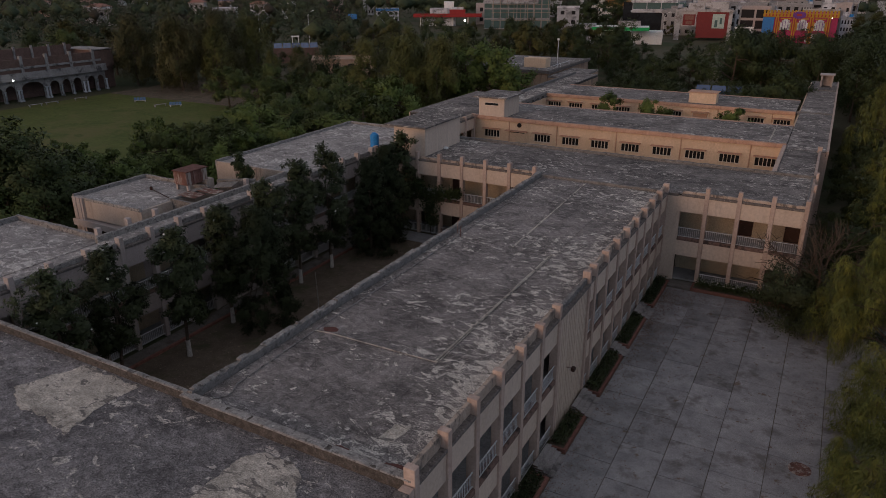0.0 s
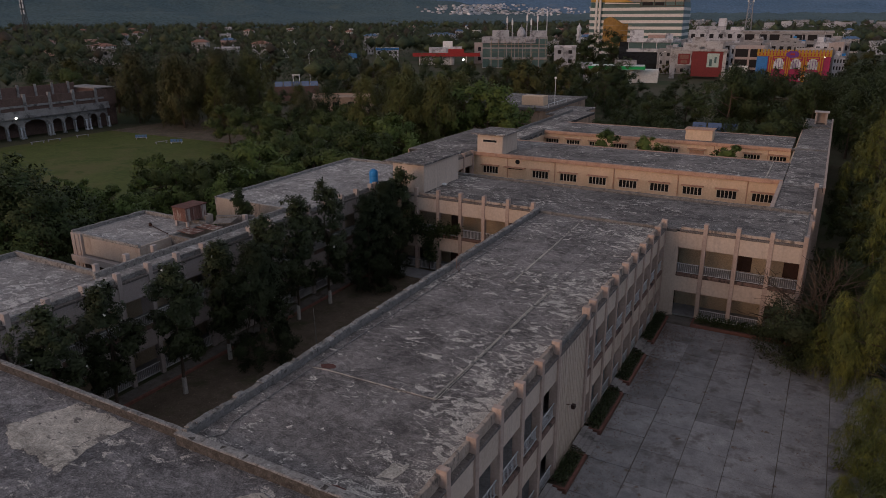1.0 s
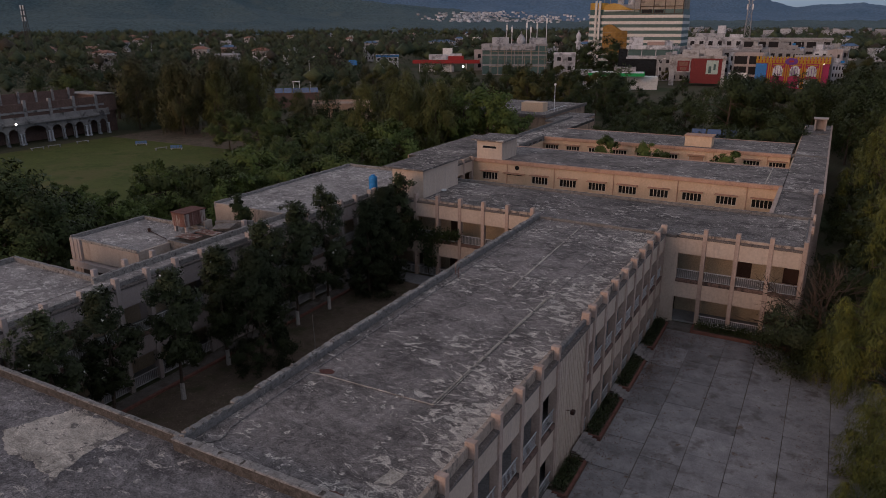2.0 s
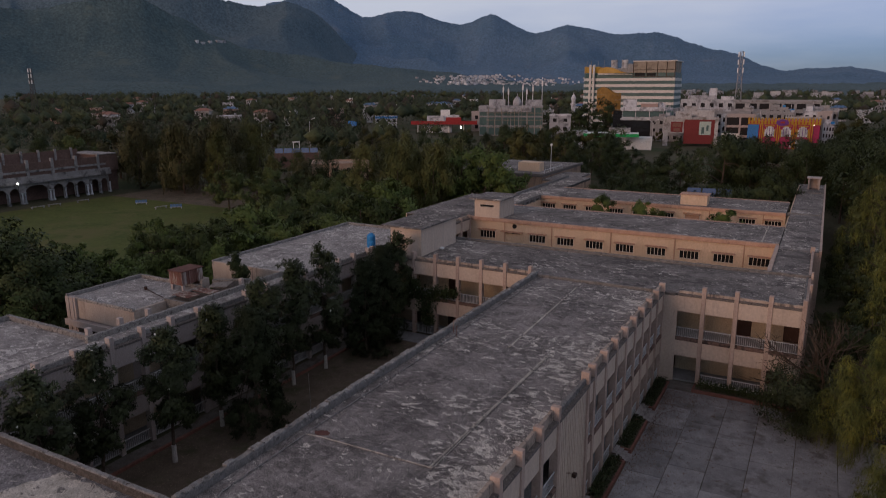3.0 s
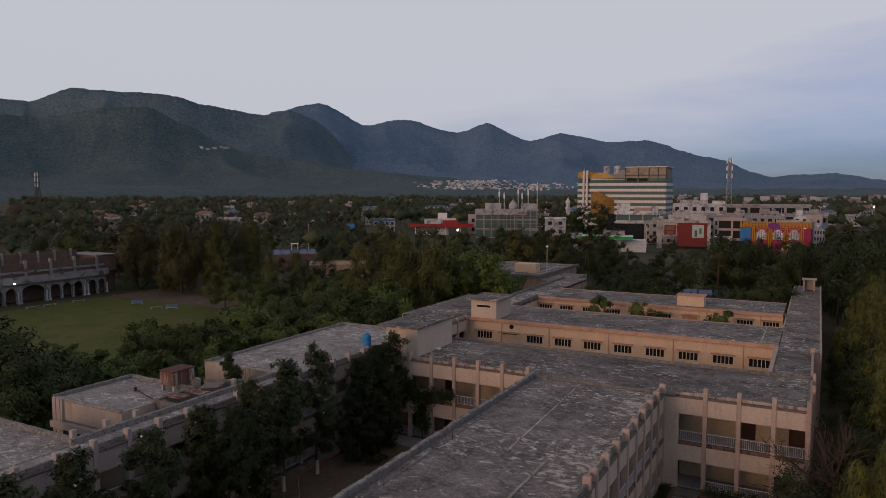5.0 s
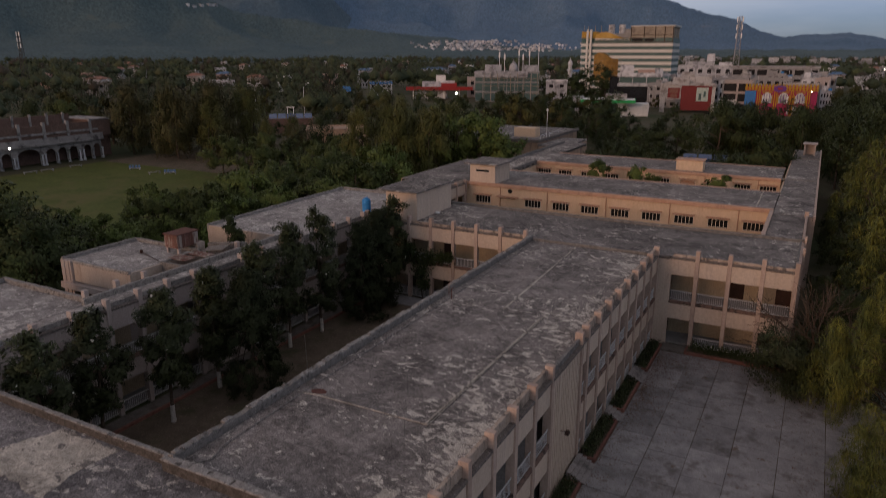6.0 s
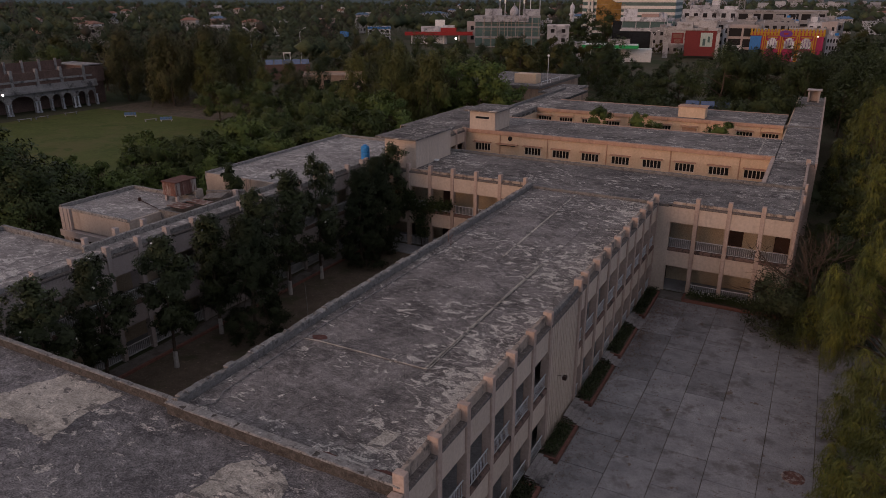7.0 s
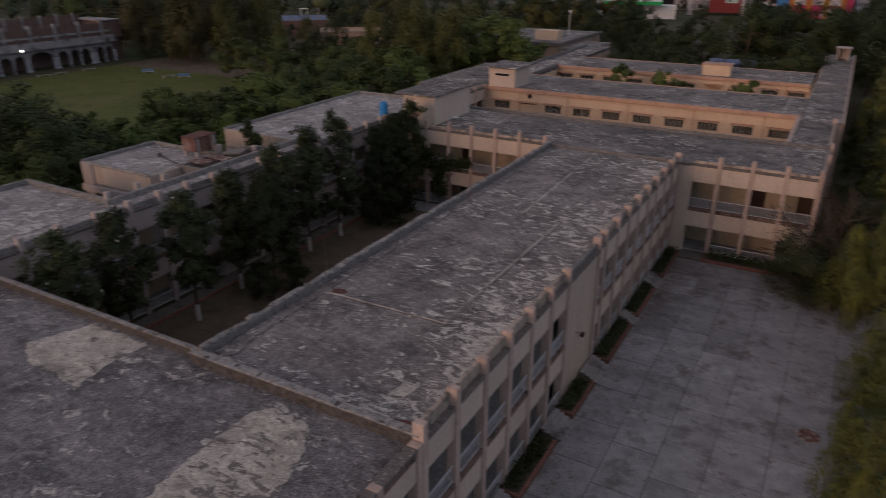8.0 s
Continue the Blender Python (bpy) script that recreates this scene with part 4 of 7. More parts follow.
part("base_wall", boxes((-35.7, -33.9, 39.9, 40.1, 0, 7.9), (-34.1, -33.9, 39.3, 39.9, 0, 7.9)), ANNEX, rust_tank)

block_long = thing("school_block", pose(-34, 56, 0), "long flat-roofed hall block with a pale mouldy roof", "building", "school wings")
roof_panels(block_long, [-39.3, -35.6, -31.9, -28.3], [45.9, 51.0, 56.2, 61.6, 66.9], 7.24, 7.3, ROOF_PALE)
part("parapet", rough_bar((-39.42, 45.7), (-39.42, 67.1), 0.25, 6.8, 7.55, 0.025, 0.5, 21), COPING, block_long)
part("parapet", rough_bar((-39.3, 67.1), (-28.3, 67.1), 0.25, 6.8, 7.55, 0.025, 0.5, 22), COPING, block_long)
part("wall", box(-39.5, -30.6, 45.7, 45.9, 0, 7.42), STREAKED, block_long)
part("wall", box(-39.5, -39.3, 45.9, 67, 0, 6.9), STREAKED, block_long)
part("wall", box(-38.9, -28.3, 66.95, 67.15, 0, 6.9), STREAKED, block_long)

TX, TY = -29.4, 57.4
blue_tank = thing("water_tank", pose(TX, TY, 7.3), "tall blue plastic roof water tank", "water tank")
part("tank_body", lathe([(0.58, 0), (0.6, 0.05), (0.6, 0.4), (0.57, 0.42), (0.6, 0.46), (0.6, 0.85), (0.57, 0.87), (0.6, 0.91), (0.6, 1.35), (0.5, 1.5), (0.26, 1.58)]), BLUE_TANK, blue_tank, "", pose(TX, TY, 7.3) @ Matrix.Diagonal((0.72, 0.72, 1, 1)), smooth=True)
part("lid", cylinder(TX, TY, 8.86, 8.95, 0.2), BLUE_TANK, blue_tank)
solid("sack", lathe([(0.3, 0), (0.48, 0.06), (0.5, 0.16), (0.38, 0.3), (0.15, 0.36)], 12), WHITE, "white sack lying on the roof", "sack", m=pose(-23.0, 60.6, 7.33) @ Matrix.Diagonal((0.62, 0.62, 0.62, 1)), smooth=True)


# ---- inner wings ----
def barred_window(bld, x, y, z0, z1, w):
    win = part("window", boxes((-w / 2, w / 2, 0.1, 0.13, z0, z1)), GLASS_DARK, bld, "dark barred strip window", pose(x, y, 0))
    part("window_frame", boxes((-w / 2 - 0.05, w / 2 + 0.05, -0.02, 0.1, z0 - 0.06, z0), (-w / 2 - 0.05, w / 2 + 0.05, -0.02, 0.1, z1, z1 + 0.05),
         (-w / 2 - 0.05, -w / 2, -0.02, 0.1, z0, z1), (w / 2, w / 2 + 0.05, -0.02, 0.1, z0, z1)), FRAME, win, "", pose(x, y, 0))
    for i in range(1, 5):
        u = -w / 2 + w * i / 5
        part("mullion", shared(f"mullion|{z0}", lambda: box(-0.035, 0.035, 0.0, 0.09, z0, z1), FRAME), FRAME, win, "", pose(x + u, y, 0))
    part("sunshade", shared(f"sunshade|{w}|{z1}", lambda: box(-w / 2 - 0.2, w / 2 + 0.2, -0.55, 0.0, z1 + 0.16, z1 + 0.25, 0.01), CORNICE), CORNICE, win, "", pose(x, y, 0))


def inner_wing(x0, x1, y0, y1, wins, w, z0, z1, label, pipes=()):
    b = thing("school_wing", pose((x0 + x1) / 2, (y0 + y1) / 2, 0), label, "building", "school wings")
    part("south_wall", holed_wall(x0, x1, y0, y0 + 0.23, 0, 7.1, [(c, w, z0, z1) for c in wins]), PEACH, b, "peach plaster wall with barred windows")
    for c in wins:
        barred_window(b, c, y0, z0, z1, w)
    part("north_wall", box(x0, x1, y1 - 0.23, y1, 0, 7.1), PEACH, b)
    part("cornice", box(x0, x1, y0 - 0.32, y0 + 0.2, 7.1, 7.52, 0.02), CORNICE, b, "weathered terracotta-coloured roof cornice")
    part("north_cornice", box(x0, x1, y1 - 0.2, y1 + 0.3, 7.1, 7.45, 0.02), CORNICE, b)
    roof_panels(b, splits(x0, x1, 6.2), splits(y0 + 0.22, y1 - 0.22, 5.2), 7.34, 7.42, ROOF_FAR)
    for px in pipes:
        part("drain_pipe", tubes(([(px, y0 - 0.06, 0), (px, y0 - 0.06, 7.1)], 0.055)), CORNICE, b)
    return b


mid = inner_wing(-28.6, 7.0, 78.0, 88.8, [-25.9] + [-19.33 + 3.517 * i for i in range(8)], 1.95, 5.0, 5.82,
                 "inner two-storey peach wing with barred windows", pipes=(-23.6, -17.5, -10.4, -3.3, 3.75))
part("round_vent", cylinder(0, 0, 0, 0.06, 0.28, seg=14), GLASS_DARK, mid, "round dark wall opening", pose(-22.3, 77.985, 6.7, 90))
part("sunshade", box(-24.0, -21.2, 77.45, 78.0, 5.95, 6.05), CORNICE, mid)
part("slot", box(-23.6, -21.6, 77.97, 77.995, 5.75, 5.93), GLASS_DARK, mid)
part("east_return", box(6.75, 7.0, 66.0, 78.0, 0, 7.1), PEACH, mid)
part("return_cap", box(6.7, 7.06, 65.9, 77.6, 7.1, 7.5, 0.02), COLUMN, mid, "weathered beige wall cap")
part("tower_wall", box(-27.7, -24.3, 77.85, 78.08, 7.4, 9.75), PLASTER, mid, "peach plaster roof tower with a slot window")
part("tower_wall", box(-24.53, -24.3, 78.08, 82.4, 7.4, 9.75), PLASTER, mid, "peach plaster roof tower with a slot window")
part("tower_wall", box(-27.7, -27.47, 78.08, 82.4, 7.4, 9.75), PLASTER, mid, "peach plaster roof tower with a slot window")
part("tower_wall", box(-27.47, -24.53, 82.17, 82.4, 7.4, 9.75), PLASTER, mid, "peach plaster roof tower with a slot window")
part("tower_roof", box(-28.3, -23.8, 77.3, 83.0, 9.75, 9.92, 0.02), ROOF_FAR, mid)
part("tower_slot", boxes((-26.9, -25.1, 77.81, 77.85, 8.85, 9.12)), GLASS_DARK, mid)
part("tower_slot_frame", boxes((-26.96, -25.04, 77.79, 77.85, 9.12, 9.17), (-26.96, -25.04, 77.79, 77.85, 8.8, 8.85)), FRAME, mid)

third = inner_wing(-26.5, 6.6, 98.3, 108.6, [-25.3, -22.1, -18.7, -15.2, -11.8, -8.2, -4.8, -1.4, 2.1, 5.2], 1.9, 5.78, 6.33,
                   "further inner two-storey peach wing with barred windows", pipes=(-13.0, -2.6, 4.0))
part("shutter", box(-5.72, -3.88, 98.25, 98.4, 5.79, 6.32), CORNICE, third, "closed brown window shutter")
part("roof_room", box(-6.75, -3.25, 99.9, 102.0, 7.42, 8.8), PEACH, third, "small peach roof room")
part("roof_room_slab", box(-6.9, -3.1, 99.75, 102.2, 8.8, 8.9), CORNICE, third)

east_wing = thing("school_wing", pose(9, 95, 0), "narrow flat-roofed corridor wing joining the inner wings", "building", "school wings")
roof_panels(east_wing, [7.05, 10.0], [66.2, 71, 76.5], 7.28, 7.36, ROOF_FAR)
roof_panels(east_wing, [7.05, 10.7], splits(76.5, 131.0, 9.2), 7.3, 7.38, ROOF_FAR)
part("parapet", rough_bar((10.12, 65.7), (10.12, 76.4), 0.22, 6.8, 7.55, 0.015, 0.6, 31), COLUMN, east_wing)
part("parapet", rough_bar((10.8, 76.6), (10.8, 131.6), 0.22, 6.8, 7.45, 0.015, 0.6, 32), COLUMN, east_wing)
part("parapet", rough_bar((6.6, 98.9), (10.7, 98.9), 0.25, 7.1, 7.5, 0.015, 0.6, 33), PARAPET, east_wing)
part("parapet", rough_bar((7.05, 120.0), (10.7, 120.0), 0.25, 7.1, 7.5, 0.015, 0.6, 34), PARAPET, east_wing)
part("ridge", rough_bar((5.3, 78.4), (5.3, 88.4), 0.14, 7.4, 7.5, 0.012, 0.6, 35), MORTAR, east_wing, "pale mortar ridge between two roofs")
part("east_wall", boxes((10.0, 10.2, 65.6, 76.5, 0, 6.9), (10.65, 10.9, 76.5, 131.6, 0, 6.9), (10.2, 10.65, 76.42, 76.62, 0, 7.28), (9.9, 10.3, 76.1, 76.42, 6.9, 7.9)), COLUMN, east_wing)
part("west_wall", box(6.85, 7.05, 66, 131.5, 0, 7.1), PEACH, east_wing)
part("roof_hutch", boxes((8.3, 8.55, 124.5, 126.5, 7.2, 9.1), (9.75, 10.0, 124.5, 126.5, 7.2, 9.1), (8.55, 9.75, 126.2, 126.5, 7.2, 9.1), (8.1, 10.2, 124.3, 126.8, 9.1, 9.22)), GREYWALL, east_wing, "small pale doorway hutch on the roof")

west_wing = thing("school_wing", pose(-30, 90, 0), "flat-roofed western corridor wing of the school", "building", "school wings")
roof_panels(west_wing, [-30.4, -28.6], [67.2, 73, 97], 7.2, 7.28, ROOF_FAR)
roof_panels(west_wing, [-30.2, -26.5], splits(89.2, 123.0, 7.5), 7.3, 7.38, ROOF_FAR)
roof_panels(west_wing, [-37.5, -30.4], splits(77.5, 97.0, 6.5), 7.1, 7.2, ROOF_FAR)
part("parapet", rough_bar((-26.6, 89.0), (-26.6, 98.2), 0.2, 6.9, 7.7, 0.015, 0.6, 41), PARAPET, west_wing)
part("parapet", rough_bar((-30.3, 97.2), (-30.3, 122), 0.25, 6.9, 7.75, 0.015, 0.6, 42), PARAPET, west_wing)
part("wall", box(-37.6, -37.4, 77.5, 97, 0, 7.1), PEACH, west_wing)
part("wall", box(-37.5, -30.4, 96.9, 97.1, 0, 7.1), PEACH, west_wing)
part("wall", box(-26.7, -26.5, 88.8, 98.3, 0, 7.0), PEACH, west_wing)
part("wall", box(-30.3, -30.1, 97, 122, 0, 7.0), PEACH, west_wing)

north = thing("school_block", pose(-46, 135, 0), "far flat-roofed school block with peach walls", "building", "school wings")
roof_panels(north, splits(-57.5, -36.0, 7.2), splits(123.6, 147.4, 7.7), 7.1, 7.3, ROOF_FAR)
part("south_wall", holed_wall(-57.5, -36.0, 123.4, 123.6, 0, 6.9, [(-41.6, 3.0, 5.0, 6.0), (-46.6, 3.0, 5.0, 6.0), (-51.6, 3.0, 5.0, 6.0)]), NORTH_WALL, north)
for x in (-41.6, -46.6, -51.6):
    barred_window(north, x, 123.4, 5.0, 6.0, 3.0)
part("wall", box(-36.2, -36.0, 123.6, 147.4, 0, 6.9), NORTH_WALL, north)
part("wall", box(-57.7, -57.5, 123.6, 147.4, 0, 6.9), NORTH_WALL, north)
part("wall", box(-57.5, -36.0, 147.2, 147.4, 0, 6.9), NORTH_WALL, north)
part("cornice", boxes((-57.8, -35.6, 123.0, 123.4, 6.9, 7.45), (-36.0, -35.6, 123.4, 147.5, 6.9, 7.45)), LEDGE, north, "weathered brown roof cornice")
part("roof_room", box(-42.6, -38.2, 128.0, 130.6, 7.3, 9.0), PEACH, north)
part("roof_rail", tubes(([(-35.8, 124.5, 7.45), (-35.8, 124.5, 8.1), (-35.8, 134.5, 8.1), (-35.8, 134.5, 7.45)], 0.05), ([(-35.8, 129.5, 7.45), (-35.8, 129.5, 8.1)], 0.04), seg=5), RAIL, north, "thin pale steel rail at the roof edge")
part("lower_roof", box(-35.6, -30.3, 122.6, 136, 6.3, 6.6), ROOF_FAR, north)
part("wall", box(-35.6, -30.3, 122.6, 122.8, 0, 6.3), NORTH_WALL, north)
part("wall", box(-30.5, -30.3, 122.8, 136, 0, 6.3), NORTH_WALL, north)

# ---- east courtyard: slabs, planters, steps ----
tagged(solid("pavement_bed", box(0.3, 19.5, -20, 54.6, -0.2, 0.005), EARTH, "dark joints and earth under the courtyard slabs", kind="structure"))


def hedge_points(rng, x0, x1, y0, y1, z0, z1, n):
    return np.column_stack([rng.uniform(x0, x1, n), rng.uniform(y0, y1, n), z0 + (z1 - z0) * rng.random(n) ** 0.8])


def leaf_quads(pts, length, width, rng, droop=0.0, out=None, jitter=0.35, sides=4, loose=0.45):
    """Leaves as small blades at pts that lie over one another like scales, facing outwards. droop: how far they hang; out: the side that they face."""
    n = len(pts)
    lean = (out if out is not None else rng.normal(size=(n, 3)) * 0.6) + np.array((0, 0, 0.35)) + rng.normal(size=(n, 3)) * 0.16
    lean /= np.linalg.norm(lean, axis=1)[:, None] + 1e-9
    face = lean + rng.normal(size=(n, 3)) * loose
    face /= np.linalg.norm(face, axis=1)[:, None] + 1e-9
    d = rng.normal(size=(n, 3))
    d[:, 2] -= droop * 2.6
    d -= face * np.einsum("ij,ij->i", d, face)[:, None]
    d /= np.linalg.norm(d, axis=1)[:, None] + 1e-9
    s = np.cross(d, face)
    k = 1 + jitter * rng.uniform(-1, 1, n)[:, None]
    L, W = d * length * k, s * width * k * 0.5
    if sides == 3:
        v = np.stack([pts - W, pts + W, pts + L], axis=1)
    else:
        v = np.stack([pts - W * 0.35, pts + L * 0.45 + W, pts + L, pts + L * 0.45 - W], axis=1)
        v = np.stack([v[:, 0], v[:, 1], v[:, 2], v[:, 3]], axis=1)
    return v.reshape(-1, 3), np.arange(n * sides).reshape(-1, sides), np.repeat(lean, sides, axis=0)


def leaves_mesh(name, chunks, material):
    vs, fs, ns, base = [], [], [], 0
    for v, f, nrm in chunks:
        vs.append(v)
        fs.append(f + base)
        ns.append(nrm)
        base += len(v)
    v, f, nrm = np.concatenate(vs), np.concatenate(fs), np.concatenate(ns)
    sides = f.shape[1]
    me = bpy.data.meshes.new(name)
    me.vertices.add(len(v))
    me.vertices.foreach_set("co", v.astype(np.float32).ravel())
    me.loops.add(f.size)
    me.loops.foreach_set("vertex_index", f.astype(np.int32).ravel())
    me.polygons.add(len(f))
    me.polygons.foreach_set("loop_start", np.arange(0, f.size, sides, dtype=np.int32))
    me.polygons.foreach_set("use_smooth", np.ones(len(f), bool))
    me.update(calc_edges=True)
    me.normals_split_custom_set_from_vertices(nrm.astype(np.float32))
    me.materials.append(material)
    return me


# planters and steps along the long wing
def planter(y0, y1, seed):
    p = thing("planter", pose(0.55, (y0 + y1) / 2, 0), "brick-edged planter bed with a low dark hedge", "planter", "planters by the wing")
    part("kerb", boxes((0.95, 1.08, y0, y1, 0, 0.27), (0.12, 0.95, y0, y0 + 0.12, 0, 0.27), (0.12, 0.95, y1 - 0.12, y1, 0, 0.27)), KERB, p, "reddish brick kerb")
    part("soil", box(0.12, 0.95, y0 + 0.12, y1 - 0.12, 0, 0.2), EARTH, p)
    rng = np.random.default_rng(seed)
    n = int(360 * (y1 - y0))
    pts = hedge_points(rng, 0.18, 0.9, y0 + 0.2, y1 - 0.2, 0.18, 0.66, n)
    part("hedge", leaves_mesh("hedge", [leaf_quads(pts, 0.13, 0.07, rng, -0.2)], LEAF_MAGNOLIA), LEAF_MAGNOLIA, p, "low dark green hedge plants")


def steps(y0, y1):
    s = thing("steps", pose(0.7, (y0 + y1) / 2, 0), "four worn concrete steps up to the verandah", "steps", "steps by the wing")
    for i in range(4):
        x, z = 0.42 + 0.27 * i, 0.52 - 0.13 * i
        # risers take a darker colour than the treads
        step = part("step", box(0.12, x - 0.035, y0 + 0.03, y1 - 0.03, z - 0.13, z - 0.045), BAND, s, "dark brown step riser")
        part("tread", box(0.12, x, y0, y1, z - 0.045, z, 0.012), OLD_CONCRETE, step, "worn grey concrete tread")


for i, (a, b) in enumerate(((16.6, 20.3), (22.6, 27.1), (29.5, 33.0), (35.6, 40.7), (42.2, 46.9), (49.2, 54.6))):
    planter(a, b, 50 + i)
for a, b in ((20.5, 22.4), (27.3, 29.3), (33.2, 35.4), (40.9, 42.0), (47.1, 49.0)):
    steps(a, b)
bed = thing("planter", pose(6.3, 54.5, 0), "brick-edged flower bed with white blossoms under the balcony", "planter")
part("kerb", boxes((2.9, 10.2, 53.85, 53.99, 0, 0.26), (2.9, 3.04, 53.99, 55.2, 0, 0.26)), KERB, bed, "reddish brick kerb")
part("soil", box(3.04, 10.2, 53.99, 55.25, 0, 0.18), EARTH, bed)
_r = np.random.default_rng(9)
_p = hedge_points(_r, 3.2, 10.1, 54.1, 55.1, 0.16, 0.75, 2600)
part("flowering_plant", leaves_mesh("flowering_plants", [leaf_quads(_p, 0.15, 0.08, _r, -0.2)], LEAF_DARK), LEAF_DARK, bed)
_p = hedge_points(_r, 3.4, 9.6, 54.1, 54.9, 0.6, 0.8, 70)
part("blossoms", leaves_mesh("blossoms", [leaf_quads(_p, 0.09, 0.09, _r, -0.5)], FLOWER), FLOWER, bed, "small white blossoms")
part("entry_step", box(0.95, 2.85, 53.9, 55.3, 0, 0.14, 0.01), DIRTY_PATH, bed)
cover = thing("manhole_cover", pose(12.0, 34.0, 0.05), "rusty round manhole cover in the pavement", "manhole cover")
part("cover", cylinder(12.0, 34.0, 0.04, 0.085, 0.42, seg=24), RUST, cover)
part("ring", lathe([(0.5, 0), (0.55, 0.0), (0.55, 0.03), (0.44, 0.03), (0.44, 0.0)], 24), RUST, cover, "", pose(12.0, 34.0, 0.045))

# courtyard on the west: path, kerb, pegs
solid("path", box(-27.7, -26.4, 16.6, 55.2, -0.1, 0.08), DIRTY_PATH, "concrete path beside the courtyard wing", kind="structure")
solid("kerb", box(-26.4, -26.2, 16.6, 55.2, -0.1, 0.2), KERB, "low brick edging of the courtyard path", kind="structure")
solid("cross_path", box(-26.2, -10.9, 53.0, 55.2, -0.1, 0.09), CONCRETE, "concrete path in front of the cross wing", kind="structure")


# ---- trees ----
def crown_clumps(rng, n, r, h, z0, shape, inner=0.15):
    """Clump centres inside a crown. shape: radius as a part of r by relative height."""
    out = []
    ph = rng.uniform(0, 6.28, 2)
    while len(out) < n:
        t = (len(out) + rng.random()) / n
        a, q = rng.uniform(0, 2 * math.pi), math.sqrt(rng.uniform(inner, 1.0))
        k = shape(t) * (1 + 0.22 * math.sin(2 * a + ph[0] + 3 * t) + 0.16 * math.sin(3 * a + ph[1] - 5 * t))
        out.append((math.cos(a) * r * k * q, math.sin(a) * r * k * q, z0 + h * t))
    return np.array(out)


def make_tree(name, m, label, category, seed, height, crown_r, crown_z, shape, clumps, per, clump_r, length, width, leaf_mat,
              droop=0.0, trunk_r=0.16, lime=False, flowers=0, group="", limbs=7, squash=0.8, sides=4, inner=0.15, boughs=0):
    rng = np.random.default_rng(seed)
    t = thing(name, m, label, category, group)
    # boughs first, then leafy tufts on the outer side of each bough, then leaves on the tufts
    boughs = boughs or max(5, clumps // 6)
    c = crown_clumps(rng, boughs, crown_r * 0.84, (height - crown_z) * 0.94, crown_z, shape, max(inner, 0.3))
    c[:, :2] += rng.normal(0, crown_r * 0.1, 2)
    centre = np.array((0, 0, crown_z + (height - crown_z) * 0.42))
    away = c - centre
    away /= np.linalg.norm(away, axis=1)[:, None] + 1e-6
    b_r = clump_r * 1.5 * rng.uniform(0.6, 1.4, boughs)
    bi = np.repeat(np.arange(boughs), 6)
    d = rng.normal(size=(len(bi), 3)) + away[bi] * 0.55 + np.array((0, 0, 0.3))
    d /= np.linalg.norm(d, axis=1)[:, None]
    tuft = c[bi] + d * (b_r[bi] * rng.uniform(0.45, 1.05, len(bi)))[:, None] * np.array((1, 1, 0.8))
    sizes = rng.uniform(0.5, 1.35, len(bi)) * clump_r * 0.68
    share = sizes ** 2
    idx = rng.choice(len(bi), size=clumps * per, p=share / share.sum())
    unit = rng.normal(size=(len(idx), 3))
    unit /= np.linalg.norm(unit, axis=1)[:, None]
    off = unit * (rng.random(len(idx)) ** 0.36)[:, None]
    off[:, 2] *= squash
    pts = tuft[idx] + off * sizes[idx][:, None] * rng.lognormal(0, 0.16, len(idx))[:, None]
    if droop:
        fall = rng.random(len(idx)) ** 1.5
        pts[:, 2] -= fall * clump_r * droop * 1.4
    keep = pts[:, 2] > 0.25
    pts, unit, idx = pts[keep], unit[keep], idx[keep]
    axis = pts - centre
    axis /= np.linalg.norm(axis, axis=1)[:, None] + 1e-6
    me = leaves_mesh("crown", [leaf_quads(pts, length, width, rng, droop, unit * 0.5 + d[idx] * 0.5 + axis * 0.35, sides=sides)], leaf_mat)
    part("crown", me, leaf_mat, t, "", m)
    verts, faces = [], []
    top = Vector((0, 0, crown_z + (height - crown_z) * 0.7))
    wob = [Vector((rng.normal(0, 0.06), rng.normal(0, 0.06), 0)) * height * 0.12 for _ in range(6)]
    spine = [Vector((0, 0, top.z * i / 5)) + (wob[i] if i else Vector()) for i in range(6)]
    add_tube(verts, faces, spine, [trunk_r * (1.25 if i == 0 else 1 - 0.16 * i) for i in range(6)], 8)
    for i in range(limbs):
        end = Vector(c[i % boughs])
        k = 1 + rng.integers(3)
        start = spine[min(k + 1, 5)]
        mid_pt = (start + end) / 2 + Vector((0, 0, 0.12 * (end - start).length * (1 if droop < 0.5 else 2)))
        add_tube(verts, faces, [start, mid_pt, end], [trunk_r * 0.42, trunk_r * 0.25, trunk_r * 0.08], 5)
    part("trunk", (verts, [], faces), BARK, t, "", m, smooth=True)
    if lime:
        part("limewash", cylinder(0, 0, 0, 1.2, trunk_r * 1.32, trunk_r * 1.1, 10), LIMEWASH, t, "white limewashed trunk base", m)
    if flowers:
        fi = rng.integers(0, len(tuft), flowers)
        fo = rng.normal(size=(flowers, 3))
        fo /= np.linalg.norm(fo, axis=1)[:, None]
        fp = tuft[fi] + fo * sizes[fi][:, None] * 1.05
        part("blossom", leaves_mesh("blossom", [leaf_quads(fp, 0.16, 0.16, rng, -0.3), leaf_quads(fp, 0.14, 0.14, rng, 0.2)], FLOWER), FLOWER, t, "scattered white blossoms", m, kind="stuff")
    return t


